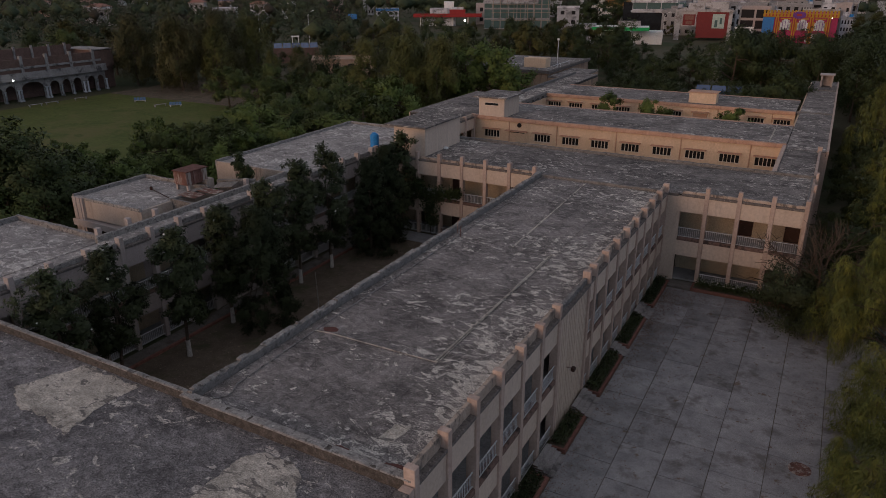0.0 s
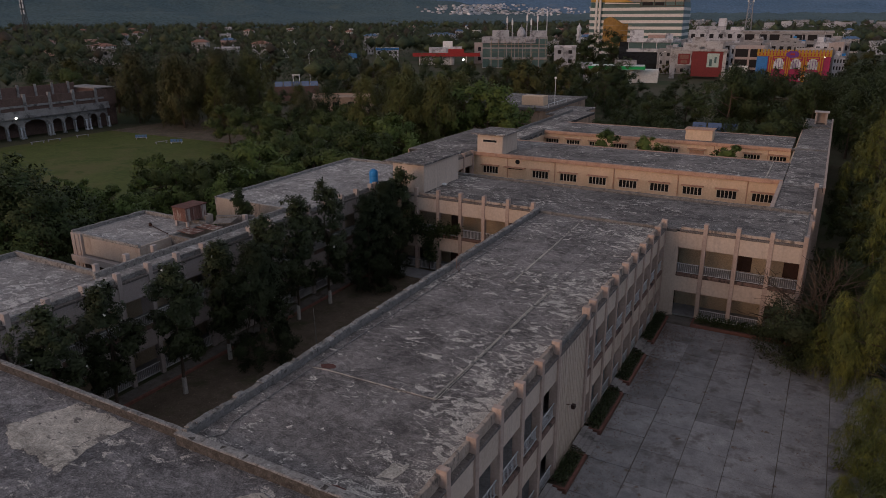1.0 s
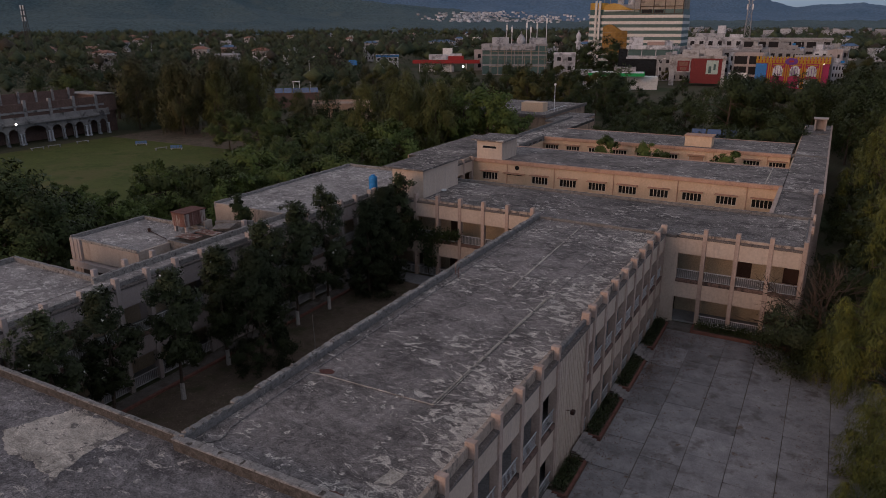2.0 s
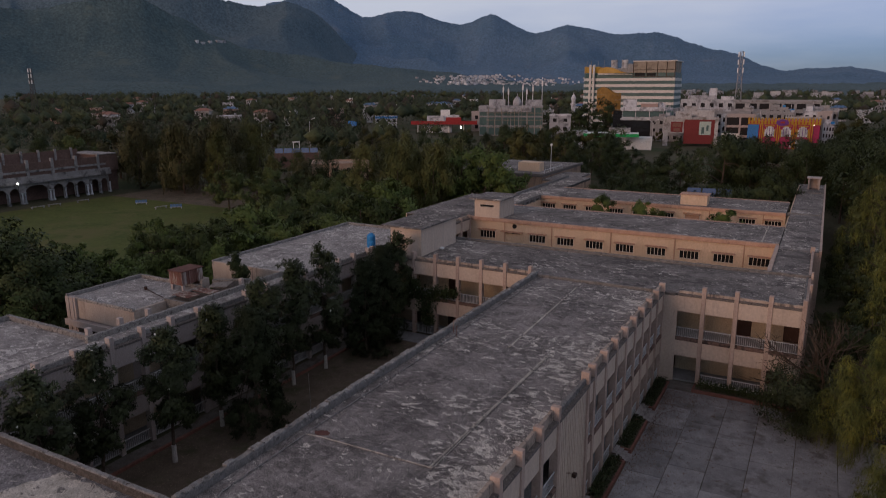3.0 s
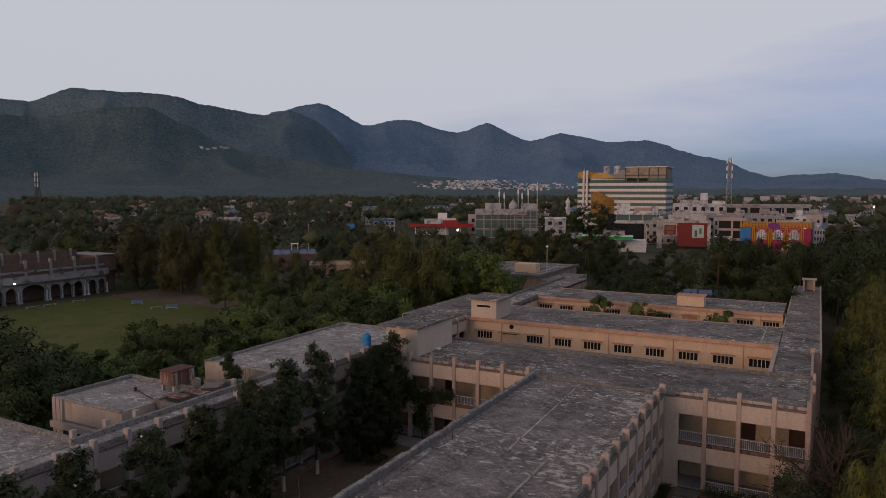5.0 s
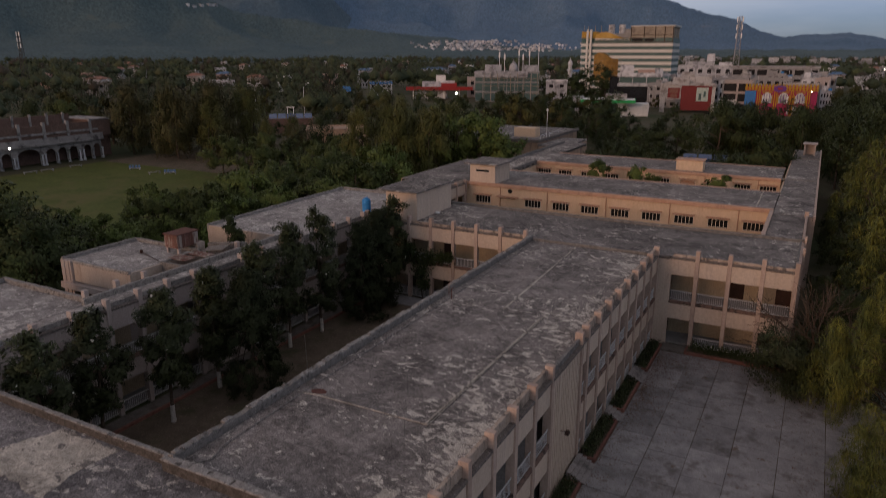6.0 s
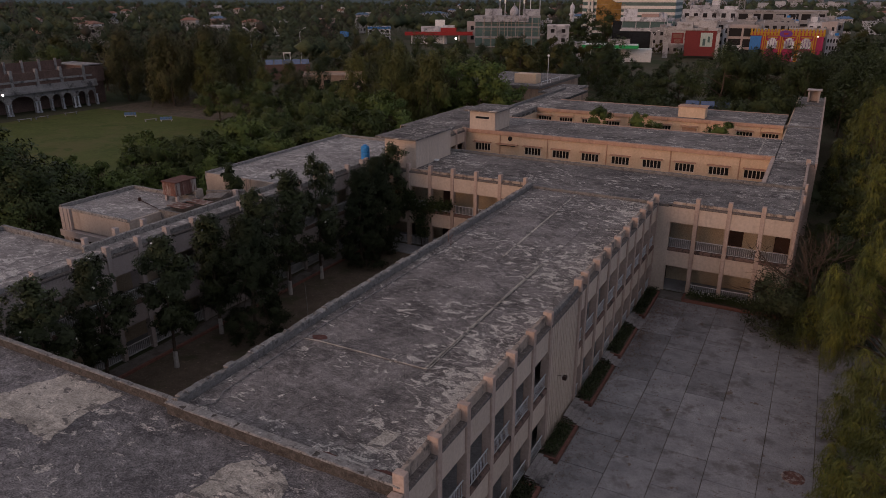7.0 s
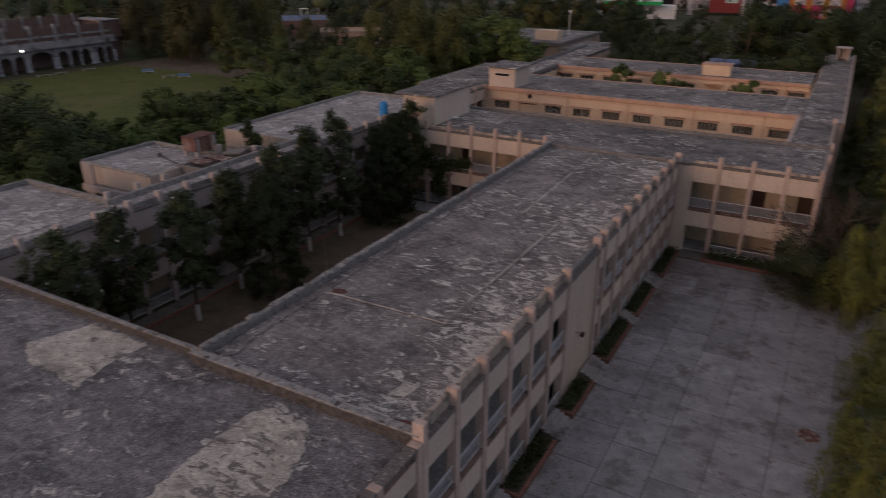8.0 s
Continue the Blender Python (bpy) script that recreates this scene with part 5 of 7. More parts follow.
UPRIGHT = lambda t: (0.55 + 0.9 * t) * (1.0 - t) ** 0.55 * 1.25 if t < 0.97 else 0.1
CONE = lambda t: max(0.08, 1.0 - 0.82 * t ** 1.4) if t > 0.08 else 0.85
ROUND = lambda t: max(0.15, math.sin(math.pi * min(1, 0.12 + t * 0.86)) ** 0.6)
TALL = lambda t: (0.6 + 1.2 * t * (1 - t)) * (1.0 - 0.75 * t ** 3)

# dark flowering trees along the courtyard wing, with conifers between them
MAGNOLIAS = ((-24.6, 19.2, 9.2, 1.6), (-24.9, 23.0, 9.0, 1.45), (-24.3, 27.4, 9.0, 1.5), (-25.3, 32.4, 9.0, 0.75), (-25.5, 40.3, 10.3, 1.8),
             (-25.3, 44.2, 10.7, 1.9), (-24.6, 54.0, 10.0, 1.7), (-25.2, 37.0, 9.6, 1.3))
for i, (x, y, h, r) in enumerate(MAGNOLIAS):
    make_tree("magnolia_tree", pose(x, y, 0, 0, 0, 47 * i), "dark glossy magnolia with white blossoms and a limewashed trunk", "tree", 100 + i, h, r, 2.7, UPRIGHT,
              120, 112, 0.5, 0.2, 0.11, LEAF_MAGNOLIA, 0.05, 0.13, True, 16, "courtyard trees", limbs=14, sides=3, boughs=40)
for i, (x, y, h, r) in enumerate(((-22.9, 33.4, 8.9, 3.1), (-24.2, 48.6, 9.0, 2.5), (-24.4, 51.8, 9.6, 1.9))):
    make_tree("conifer_tree", pose(x, y, 0, 0, 0, 31 * i), "dense dark conical conifer in the courtyard", "tree", 130 + i, h, r, 0.4, CONE,
              330, 115, 0.42, 0.2, 0.06, LEAF_CONIFER, 0.15, 0.14, False, 0, "courtyard trees", sides=3, boughs=130)
solid("bamboo_pole", tubes(([(-19.2, 34.6, 0), (-19.1, 34.65, 2.2), (-19.15, 34.6, 4.4)], [0.035, 0.03, 0.02]), seg=6), PARAPET, "thin upright pole in the courtyard", "pole")
lamp_c = thing("courtyard_lamp", pose(-14.6, 48.6, 0), "short courtyard lamp post with a pale dish shade", "lamp")
part("pole", cylinder(-14.6, 48.6, 0, 4.6, 0.05, 0.04, 8), RAIL, lamp_c)
part("shade", lathe([(0.05, 0.25), (0.3, 0.05), (0.32, 0.0), (0.28, 0.02), (0.02, 0.18)], 16), WHITE, lamp_c, "", pose(-14.6, 48.6, 4.55))

# creeper on the cross wing
creeper = thing("creeper", pose(-21, 55, 0), "leafy climbing creeper hanging on the balcony front", "plant")
_r = np.random.default_rng(77)
_cl = [(-23.6, 54.9, 4.6, 0.8), (-22.4, 54.9, 4.4, 0.9), (-21.4, 54.9, 3.9, 0.9), (-20.6, 54.9, 4.5, 0.7), (-19.6, 55.0, 4.6, 0.5), (-21.7, 54.9, 2.8, 0.7), (-21.5, 54.9, 1.7, 0.6), (-24.3, 54.9, 4.0, 0.6), (-18.8, 55.0, 4.7, 0.45), (-25.0, 54.9, 4.4, 0.5), (-22.9, 54.9, 5.2, 0.5)]
_pts = np.concatenate([np.array((x, y, z)) + _r.normal(size=(420, 3)) * (r * 0.55, 0.16, r * 0.5) for x, y, z, r in _cl])
part("foliage", leaves_mesh("foliage", [leaf_quads(_pts, 0.2, 0.13, _r, 0.3)], LEAF_DARK), LEAF_DARK, creeper)
part("stems", tubes(([(-21.6, 55.1, 0), (-21.8, 55.05, 2.0), (-21.3, 55.05, 4.2)], 0.04), ([(-21.3, 55.05, 4.2), (-22.4, 55.0, 4.6), (-24.0, 55.0, 4.5)], 0.03), seg=5), BARK, creeper)

# weeping trees along the east side
def weeping_tree(x, y, h, r, seed, tufts, per, length, width):
    """A crown of hanging tufts, each on the end of a bough that arches out from the trunk."""
    rng = np.random.default_rng(seed)
    m = pose(x, y, 0, 0, 0, 73 * seed)
    t = thing("weeping_tree", m, "large weeping tree with yellow-green hanging foliage", "tree", "east row trees")
    rows, chunks = [], []
    trunk = [Vector((0.25 * math.sin(1.3 * i + seed), 0.25 * math.cos(1.7 * i), h * 0.78 * i / 5)) * (1 if i else 0) for i in range(6)]
    rows.append((trunk, [0.26, 0.22, 0.18, 0.14, 0.1, 0.06]))
    for k in range(tufts):
        u = (k + 0.5) / tufts
        z = h * (0.3 + 0.68 * u)
        a = 2.4 * k + rng.normal(0, 0.25)
        q = r * (1.04 - 0.78 * u ** 2.0) * rng.uniform(0.62, 1.05)
        tip = Vector((math.cos(a) * q, math.sin(a) * q, z))
        drop, wide = rng.uniform(2.0, 3.9), rng.uniform(0.6, 1.1) * (1.15 - 0.35 * u)
        n = int(per * wide * 1.15)
        f = rng.random(n)
        ang = rng.uniform(0, 2 * math.pi, n)
        prof = np.sqrt(np.clip(f, 0, 1)) * (1.0 - 0.62 * np.clip((f - 0.35) / 0.65, 0, 1) ** 1.4) * 1.25
        q2 = np.sqrt(rng.uniform(0.15, 1.0, n)) * prof * wide
        strand = 0.18 * np.sin(ang * 7 + k)
        pts = np.column_stack([tip.x + np.cos(ang) * q2, tip.y + np.sin(ang) * q2, tip.z + 0.35 - (f + strand * f) * drop])
        out = np.column_stack([np.cos(ang), np.sin(ang), np.full(n, 0.55)]) * 0.8 + np.array((math.cos(a), math.sin(a), 0.2)) * 0.35
        keep = pts[:, 2] > 0.6
        chunks.append(leaf_quads(pts[keep], length, width, rng, 1.1, out[keep], 0.4, 3, 0.6))
        k0 = trunk[min(5, 1 + int(4.4 * u))]
        rows.append(([k0, (k0 + tip) / 2 + Vector((0, 0, 0.5)), tip], [0.07, 0.05, 0.02]))
    part("crown", leaves_mesh("crown", chunks, LEAF_WEEPING), LEAF_WEEPING, t, "", m)
    part("trunk", tubes(*rows, seg=6), BARK, t, "", m)


WEEPERS = ((16.9, 27.0, 8.8, 5.0), (17.0, 46.0, 11.0, 5.2), (17.6, 37.0, 8.4, 4.6), (19.0, 57.0, 11.0, 4.6), (18.6, 67.0, 12.0, 4.8),
           (18.2, 78.0, 13.0, 4.8), (17.0, 91.0, 13.2, 5.0), (25.0, 48.0, 12.4, 4.6), (25.0, 74.0, 13.5, 4.6), (18.0, 106.0, 13.0, 4.8))
for i, (x, y, h, r) in enumerate(WEEPERS):
    weeping_tree(x, y, h, r, 200 + i, 54 if i < 3 else 40, 1500 if i < 2 else 900 if i < 3 else 400, 0.3 if i < 3 else 0.46, 0.026 if i < 3 else 0.06)


def bare_tree(x, y, h, seed):
    rng = random.Random(seed)
    rows = []

    def grow(p, d, length, r, depth):
        pts, rad = [p], [r]
        for k in range(3):
            d = (d + Vector((rng.uniform(-1, 1), rng.uniform(-1, 1), rng.uniform(-0.5, 0.8))) * 0.28).normalized()
            p = p + d * length / 3
            pts.append(p)
            rad.append(r * (1 - 0.2 * (k + 1)))
        rows.append((pts, rad))
        if depth:
            for _ in range(3 if depth > 1 else 4):
                q = pts[rng.choice((1, 2, 3))]
                nd = (d + Vector((rng.uniform(-1, 1), rng.uniform(-1, 1), rng.uniform(-0.4, 0.6))) * 0.95).normalized()
                grow(q, nd, length * rng.uniform(0.6, 0.8), max(0.022, r * 0.55), depth - 1)

    grow(Vector((0, 0, 0)), Vector((-0.05, 0, 1)), h * 0.5, 0.16, 4)
    t = thing("bare_tree", pose(x, y, 0), "leafless tree with fine tangled grey branches", "tree")
    part("branching", tubes(*rows, seg=4), BARK, t, "", pose(x, y, 0))


bare_tree(11.5, 51.2, 7.4, 5)
bare_tree(10.9, 53.0, 6.8, 11)
bare_tree(12.2, 54.6, 7.0, 17)


def shrub(x, y, h, r, seed, mat, label="dense shrub with dark green leaves", n=26, per=110, leaf=0.17):
    return make_tree("shrub", pose(x, y, 0), label, "shrub", seed, h, r, 0.15, ROUND, n, per, r * 0.42, leaf, leaf * 0.5, mat, 0.0, 0.05, limbs=4)


shrub(10.9, 51.6, 3.9, 2.7, 301, LEAF_MAGNOLIA, "dense spreading shrub with dark green leaves", 64, 210, 0.16)
shrub(12.4, 50.0, 3.2, 2.3, 306, LEAF_MAGNOLIA, "dense spreading shrub with dark green leaves", 54, 210, 0.16)
shrub(13.4, 53.6, 3.4, 2.0, 303, LEAF_MAGNOLIA)
shrub(13.6, 58.0, 5.2, 2.4, 309, LEAF_DARK, "tall dense shrub with dark green leaves", 60, 150, 0.17)
shrub(13.4, 62.0, 4.4, 2.0, 307, LEAF_DARK, "tall dense shrub with dark green leaves", 50, 150, 0.17)
shrub(15.4, 68.0, 4.0, 2.2, 308, LEAF_DARK)
shrub(13.9, 33.4, 1.7, 1.0, 304, LEAF_LIGHT, "light green shrub at the pavement edge")
shrub(14.6, 38.5, 1.6, 1.2, 305, LEAF_WEEPING, "yellow-green shrub at the pavement edge")
for i, (x, y, h) in enumerate(((-15.6, 92.2, 8.6), (-9.9, 92.2, 8.5), (0.3, 92.4, 7.9))):
    make_tree("court_tree", pose(x, y, 0), "round leafy tree top rising between the inner wings", "tree", 310 + i, h, 1.75, 5.0, ROUND, 70, 130, 0.62, 0.22, 0.12, LEAF_LIGHT, 0.0, 0.12)
make_tree("court_tree", pose(-33.6, 43.0, 0), "slender leafy tree beside the annex wall", "tree", 320, 9.4, 1.15, 4.0, UPRIGHT, 60, 110, 0.45, 0.2, 0.1, LEAF_DARK, 0.0, 0.08)

# trees that repeat: a few grown ones, copied
PROTOS = []
for i, (h, r, z, shp, mat, lab, nm, n, per, cr, ln, wd) in enumerate((
        (8.0, 4.0, 2.2, ROUND, LEAF_BROAD, "spreading leafy green broadleaf tree", "broadleaf_tree", 84, 100, 1.05, 0.3, 0.17),
        (7.0, 3.6, 1.8, ROUND, LEAF_LIGHT, "light green spreading young tree", "broadleaf_tree", 80, 100, 0.95, 0.28, 0.16),
        (14.5, 4.2, 1.5, TALL, LEAF_TALL, "tall feathery olive-green tree crown", "tall_tree", 120, 92, 0.95, 0.46, 0.11),
        (13.0, 4.6, 2.6, TALL, LEAF_BROWN, "big park tree with bronze-tinged leaves", "park_tree", 110, 92, 1.1, 0.46, 0.13),
        (10.0, 4.6, 2.0, ROUND, LEAF_DARK, "dense tree with dark green leaves", "broadleaf_tree", 84, 80, 1.2, 0.31, 0.18),
        (12.5, 4.2, 2.2, TALL, LEAF_DARK, "tall evergreen tree with dark foliage", "tall_tree", 100, 92, 1.0, 0.36, 0.13),
        (9.0, 4.2, 1.6, ROUND, LEAF_OLIVE, "rounded tree with olive-green leaves", "broadleaf_tree", 76, 64, 1.2, 0.46, 0.24),
        (6.0, 2.4, 1.6, ROUND, LEAF_LIGHT, "slender young tree with sparse light leaves", "young_tree", 34, 70, 0.5, 0.22, 0.12))):
    tall = shp is TALL
    PROTOS.append((make_tree(nm, pose(0, 0, 0), lab, "tree", 400 + i, h, r, z, shp, n, per, cr, ln, wd, mat, 0.7 if tall else 0.05, 0.2,
                             limbs=9, sides=3, squash=1.35 if tall else 0.8, boughs=44 if tall else 0), h))
USED = set()


def plant(kind, x, y, h, turn=0.0, group="trees round the school"):
    proto, h0 = PROTOS[kind]
    s = h / (h0 * 1.14)
    m = pose(x, y, 0, 0, 0, turn) @ Matrix.Diagonal((s, s, s, 1))
    if kind in USED:
        t = copy_thing(proto, pose(x, y, 0, 0, 0, turn))
        t.scale = (s, s, s)
    else:
        USED.add(kind)
        t = proto
        t.matrix_basis = m
    return tagged(t, group=group)


_rr = random.Random(12)


def scatter(kinds, n, x0, x1, y0, y1, h0, h1, gap=3.0, clear=(), group="trees round the school"):
    spots = []
    tries = 0
    while len(spots) < n and tries < n * 40:
        tries += 1
        x, y = _rr.uniform(x0, x1), _rr.uniform(y0, y1)
        if any((x - a) ** 2 + (y - b) ** 2 < gap ** 2 for a, b in spots):
            continue
        if any(a < x < b and c < y < d for a, b, c, d in clear):
            continue
        spots.append((x, y))
        plant(_rr.choice(kinds), x, y, _rr.uniform(h0, h1), _rr.uniform(0, 360), group)


# grove between the school and the lawn
for k, x, y, h in ((4, -50, 32, 12.0), (4, -55, 37.5, 10.6), (0, -50, 38.0, 8.2), (4, -58, 32, 11.5), (0, -46.5, 29, 9.0), (4, -64, 39, 9.6), (4, -60, 24, 11.5),
                   (1, -53.0, 45.5, 4.6)):
    plant(k, x, y, h, 67 * x, "grove by the lawn")
for k, x, y, h in ((4, -53, 35, 12.5), (4, -47, 33.5, 11.0), (4, -62, 35, 12.5), (4, -67, 33, 11.5), (4, -72, 38, 10.0), (4, -54, 28, 11.5), (0, -48.5, 43.5, 6.4)):
    plant(k, x, y, h, 53 * x + 20, "grove by the lawn")
scatter((7, 7, 7, 1), 13, -67, -51, 43, 54, 4.6, 6.8, 3.0, group="grove by the lawn")
for k, x, y, h in ((7, -66, 50.5, 6.2), (7, -62.5, 47.5, 6.6), (1, -69, 46, 5.4), (7, -59.5, 50, 6.2), (7, -71, 50, 6.0), (7, -57.0, 45.0, 6.6)):
    plant(k, x, y, h, 39 * x, "grove by the lawn")
scatter((0, 1, 7), 9, -63, -48, 55.5, 63, 5.6, 7.8, 3.2, group="grove by the lawn")
scatter((1, 0, 0), 7, -55, -46, 54, 66, 6.4, 9.0, 3.8, group="grove by the lawn")
scatter((0, 1, 0), 13, -60, -43, 67, 92, 8.0, 11.0, 4.4, group="grove by the lawn")
scatter((0, 4), 7, -74, -56, 12, 26, 7.0, 9.5, 4.6, group="grove by the lawn")
# tall row behind the western corridor
scatter((2,), 10, -62, -47, 99, 114, 15.0, 17.6, 4.2, group="tall tree row")
for x, y, h in ((-46.0, 110, 13.6), (-42.5, 112, 14.4), (-40.5, 108, 10.0)):
    plant(1, x, y, h, 31 * x, "tall tree row")
scatter((0, 4, 0), 9, -92, -64, 94, 112, 6.0, 9.0, 5.0, group="grove by the lawn")
# park trees north of the lawn
scatter((3, 2, 5, 2), 10, -134, -102, 110, 128, 15.5, 19.5, 6.2, group="park trees")
scatter((3, 5, 2), 5, -99, -84, 112, 126, 9.0, 11.5, 5.6, group="park trees")
scatter((3, 4, 6, 5), 18, -190, -70, 142, 212, 6.5, 12.0, 7.5, clear=((-150, -112, 140, 186), (-100, -74, 125, 150), (-176, -140, 160, 206)), group="park trees")
scatter((3, 5, 6), 7, -162, -138, 112, 142, 10.0, 13.0, 7.0, group="park trees")
for x, y, h in ((-120, 148, 5.4), (-113, 150, 5.0), (-126, 146, 5.6), (-90, 126, 5.2), (-84, 124, 5.6)):
    plant(4, x, y, h, 31 * x, "park trees")
scatter((4, 6, 0, 5), 6, -215, -160, 60, 145, 8.0, 13.0, 8.0, group="park trees")
# belt north of the inner wings
scatter((4, 5, 4), 12, -25, 4.5, 110, 126, 7.0, 9.6, 4.2, clear=((-11.5, -2.5, 108, 127),), group="northern tree belt")
for x, y, h in ((-9.6, 121, 6.4), (-4.0, 122, 6.2), (3.4, 117.5, 11.4), (-0.8, 116.5, 8.6), (-3.6, 126, 7.6), (-7.0, 114.5, 7.6)):
    plant(4, x, y, h, 31 * x, "northern tree belt")
scatter((4, 5, 4, 5), 14, -17, 15, 152, 174, 13.0, 15.4, 5.0, group="northern tree belt")
for x, y, h in ((-19, 148, 8.4), (-23.5, 152, 8.8), (-16.5, 156, 9.4), (-21, 160, 9.6)):
    plant(4, x, y, h, 41 * x, "northern tree belt")
scatter((4, 5, 4, 5), 10, -44, -24, 146, 176, 6.0, 8.6, 5.0, clear=((-24, -10, 146, 158),), group="northern tree belt")
scatter((4, 6, 4, 5), 22, -92, -40, 178, 222, 9.0, 13.4, 6.0, group="northern tree belt")
scatter((4, 6, 4), 12, -40, 26, 262, 284, 4.5, 6.5, 4.6, group="trees in the town")
scatter((4, 6, 4), 12, -40, 30, 192, 250, 5.0, 8.0, 7.0, clear=((-28, -4, 172, 186),), group="northern tree belt")
scatter((4, 5, 5), 20, 16.0, 36, 112, 185, 14.0, 18.5, 4.4, group="northern tree belt")
for x, y, h in ((13.6, 138, 14.0), (15.5, 146, 15.5), (13.4, 154, 15.0), (16.8, 160, 16.5), (14.0, 170, 16.0), (18.5, 150, 16.5), (11.5, 164, 13.5), (16.5, 178, 16.5)):
    plant(5 if int(y) % 4 else 4, x, y, h, 29 * x, "northern tree belt")
scatter((4, 5, 6), 16, 16, 46, 192, 300, 10.0, 15.0, 5.5, group="northern tree belt")
scatter((6, 4, 0), 5, 30, 60, 40, 210, 9.0, 13.0, 8.0, group="eastern trees")
scatter((4, 6, 5, 3), 14, -165, -95, 205, 290, 4.5, 9.5, 7.5, group="northern tree belt")
for x, y, h in ((-94, 342, 17.5), (-88, 347, 19.0), (-101, 338, 13.0), (-83, 338, 13.0), (-96, 334, 12.0), (-104, 350, 12.0)):
    plant(4, x, y, h, 31 * x, "trees in the town")
scatter((4, 6, 5), 16, -120, 34, 262, 400, 4.0, 7.5, 7.0, clear=((-130, -105, 300, 345), (-85, -45, 322, 352), (-52, 14, 285, 322), (-60, 22, 322, 380), (-78, -42, 255, 282), (-125, -60, 395, 440)), group="trees in the town")
for i, (p, h0) in enumerate(PROTOS):
    if i not in USED:
        plant(i, 30 + 8 * i, 130, h0)


# dark undergrowth along the outer side of the corridor wing
for x, y, h in ((14.0, 66.5, 6.0), (14.6, 73, 6.6), (14.0, 79.5, 6.0), (14.8, 86.5, 7.0), (14.2, 94, 6.2), (14.6, 101, 6.8)):
    plant(4, x, y, h, 71 * y, "trees beside the corridor wing")

# far woods as one mass of leafy clumps
def far_woods(n, r0, r1, a0, a1, size, seed, clear):
    rng = np.random.default_rng(seed)
    az = np.radians(rng.uniform(a0, a1, n))
    r = np.sqrt(rng.uniform(r0 ** 2, r1 ** 2, n))
    x, y = 10 + r * np.sin(az), r * np.cos(az)
    keep = np.ones(n, bool)
    for a, b, c, d in clear:
        keep &= ~((x > a) & (x < b) & (y > c) & (y < d))
    x, y = x[keep], y[keep]
    n = len(x)
    h = rng.uniform(0.55, 1.45, n) * size * (1 + 0.35 * np.sin(x * 0.021) * np.cos(y * 0.017))
    per = 44 if r0 > 1000 else 110 if r0 > 450 else 260
    wide = rng.uniform(0.8, 1.5, n)
    # each crown is a few rounded masses
    masses = 6
    md = rng.normal(size=(n, masses, 3)) + np.array((0, 0, 0.4))
    md /= np.linalg.norm(md, axis=2)[:, :, None]
    idx = np.repeat(np.arange(n), per)
    which = rng.integers(0, masses, n * per)
    off = rng.normal(size=(n * per, 3))
    off /= np.linalg.norm(off, axis=1)[:, None]
    sub = md[idx, which]
    ball = sub * 0.42 + off * (0.6 * rng.random(n * per) ** 0.3)[:, None]
    pts = np.column_stack([x[idx], y[idx], h[idx] * 0.5]) + ball * (h[idx] * 0.5)[:, None] * np.column_stack([wide[idx], wide[idx], np.ones(n * per)])
    pts[:, 2] = np.maximum(pts[:, 2], 0.3)
    k = 0.13 if r0 > 1000 else 0.085 if r0 > 450 else 0.062
    leaves = leaf_quads(pts, size * k, size * k * 0.75, rng, 0.0, sub * 0.6 + off * 0.5, sides=3)
    # the shaded inside of each crown
    eight = np.array([(1, 0, 0), (0, 1, 0), (-1, 0, 0), (0, -1, 0), (0, 0, 1), (0, 0, -1)], float)
    sides8 = ((0, 1, 4), (1, 2, 4), (2, 3, 4), (3, 0, 4), (1, 0, 5), (2, 1, 5), (3, 2, 5), (0, 3, 5))
    lump = np.column_stack([x, y, h * 0.48])[:, None, :] + eight * (h * (0.2 if r0 < 450 else 0.28))[:, None, None] * rng.uniform(0.8, 1.2, (n, 6, 1)) * np.stack([wide, wide, np.ones(n)], axis=1)[:, None, :]
    tri = lump[:, sides8, :].reshape(-1, 3)
    nrm = np.broadcast_to(eight[list(sides8)], (n, 8, 3, 3)).reshape(-1, 3) + np.array((0, 0, 0.2))
    core = (tri, np.arange(len(tri)).reshape(-1, 3), nrm)
    return [leaves, core]


CITY_CLEAR = ((-140, 45, 200, 430), (-205, -110, 290, 350))
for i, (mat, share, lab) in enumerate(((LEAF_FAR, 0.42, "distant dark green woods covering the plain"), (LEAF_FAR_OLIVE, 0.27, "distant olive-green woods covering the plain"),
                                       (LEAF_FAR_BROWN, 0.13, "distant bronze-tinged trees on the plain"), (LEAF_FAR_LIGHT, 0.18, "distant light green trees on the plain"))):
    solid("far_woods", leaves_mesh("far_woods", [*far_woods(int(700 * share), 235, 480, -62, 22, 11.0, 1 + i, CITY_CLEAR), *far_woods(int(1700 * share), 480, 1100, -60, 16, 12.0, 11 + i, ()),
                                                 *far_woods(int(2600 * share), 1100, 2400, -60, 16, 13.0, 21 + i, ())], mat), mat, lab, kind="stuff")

# fallen leaves on the courtyard slabs
_r = np.random.default_rng(21)
_n = 4200
_w = np.concatenate([np.column_stack([1.0 + _r.exponential(1.0, _n), _r.uniform(18, 53.5, _n)]), np.column_stack([_r.uniform(1.2, 10, 1600), 53.6 - _r.exponential(1.2, 1600)]), np.column_stack([1.2 + _r.exponential(1.3, 2200), 52.5 - _r.exponential(4.5, 2200)]), np.column_stack([1.3 + _r.exponential(0.9, 2600), _r.normal(46.5, 3.4, 2600)]),
                     np.column_stack([12.5 - _r.exponential(1.2, 900), _r.uniform(26, 50, 900)])])
_w = _w[(_w[:, 0] < 14) & (_w[:, 1] > 10)]
_p = np.column_stack([_w, np.full(len(_w), 0.062)])
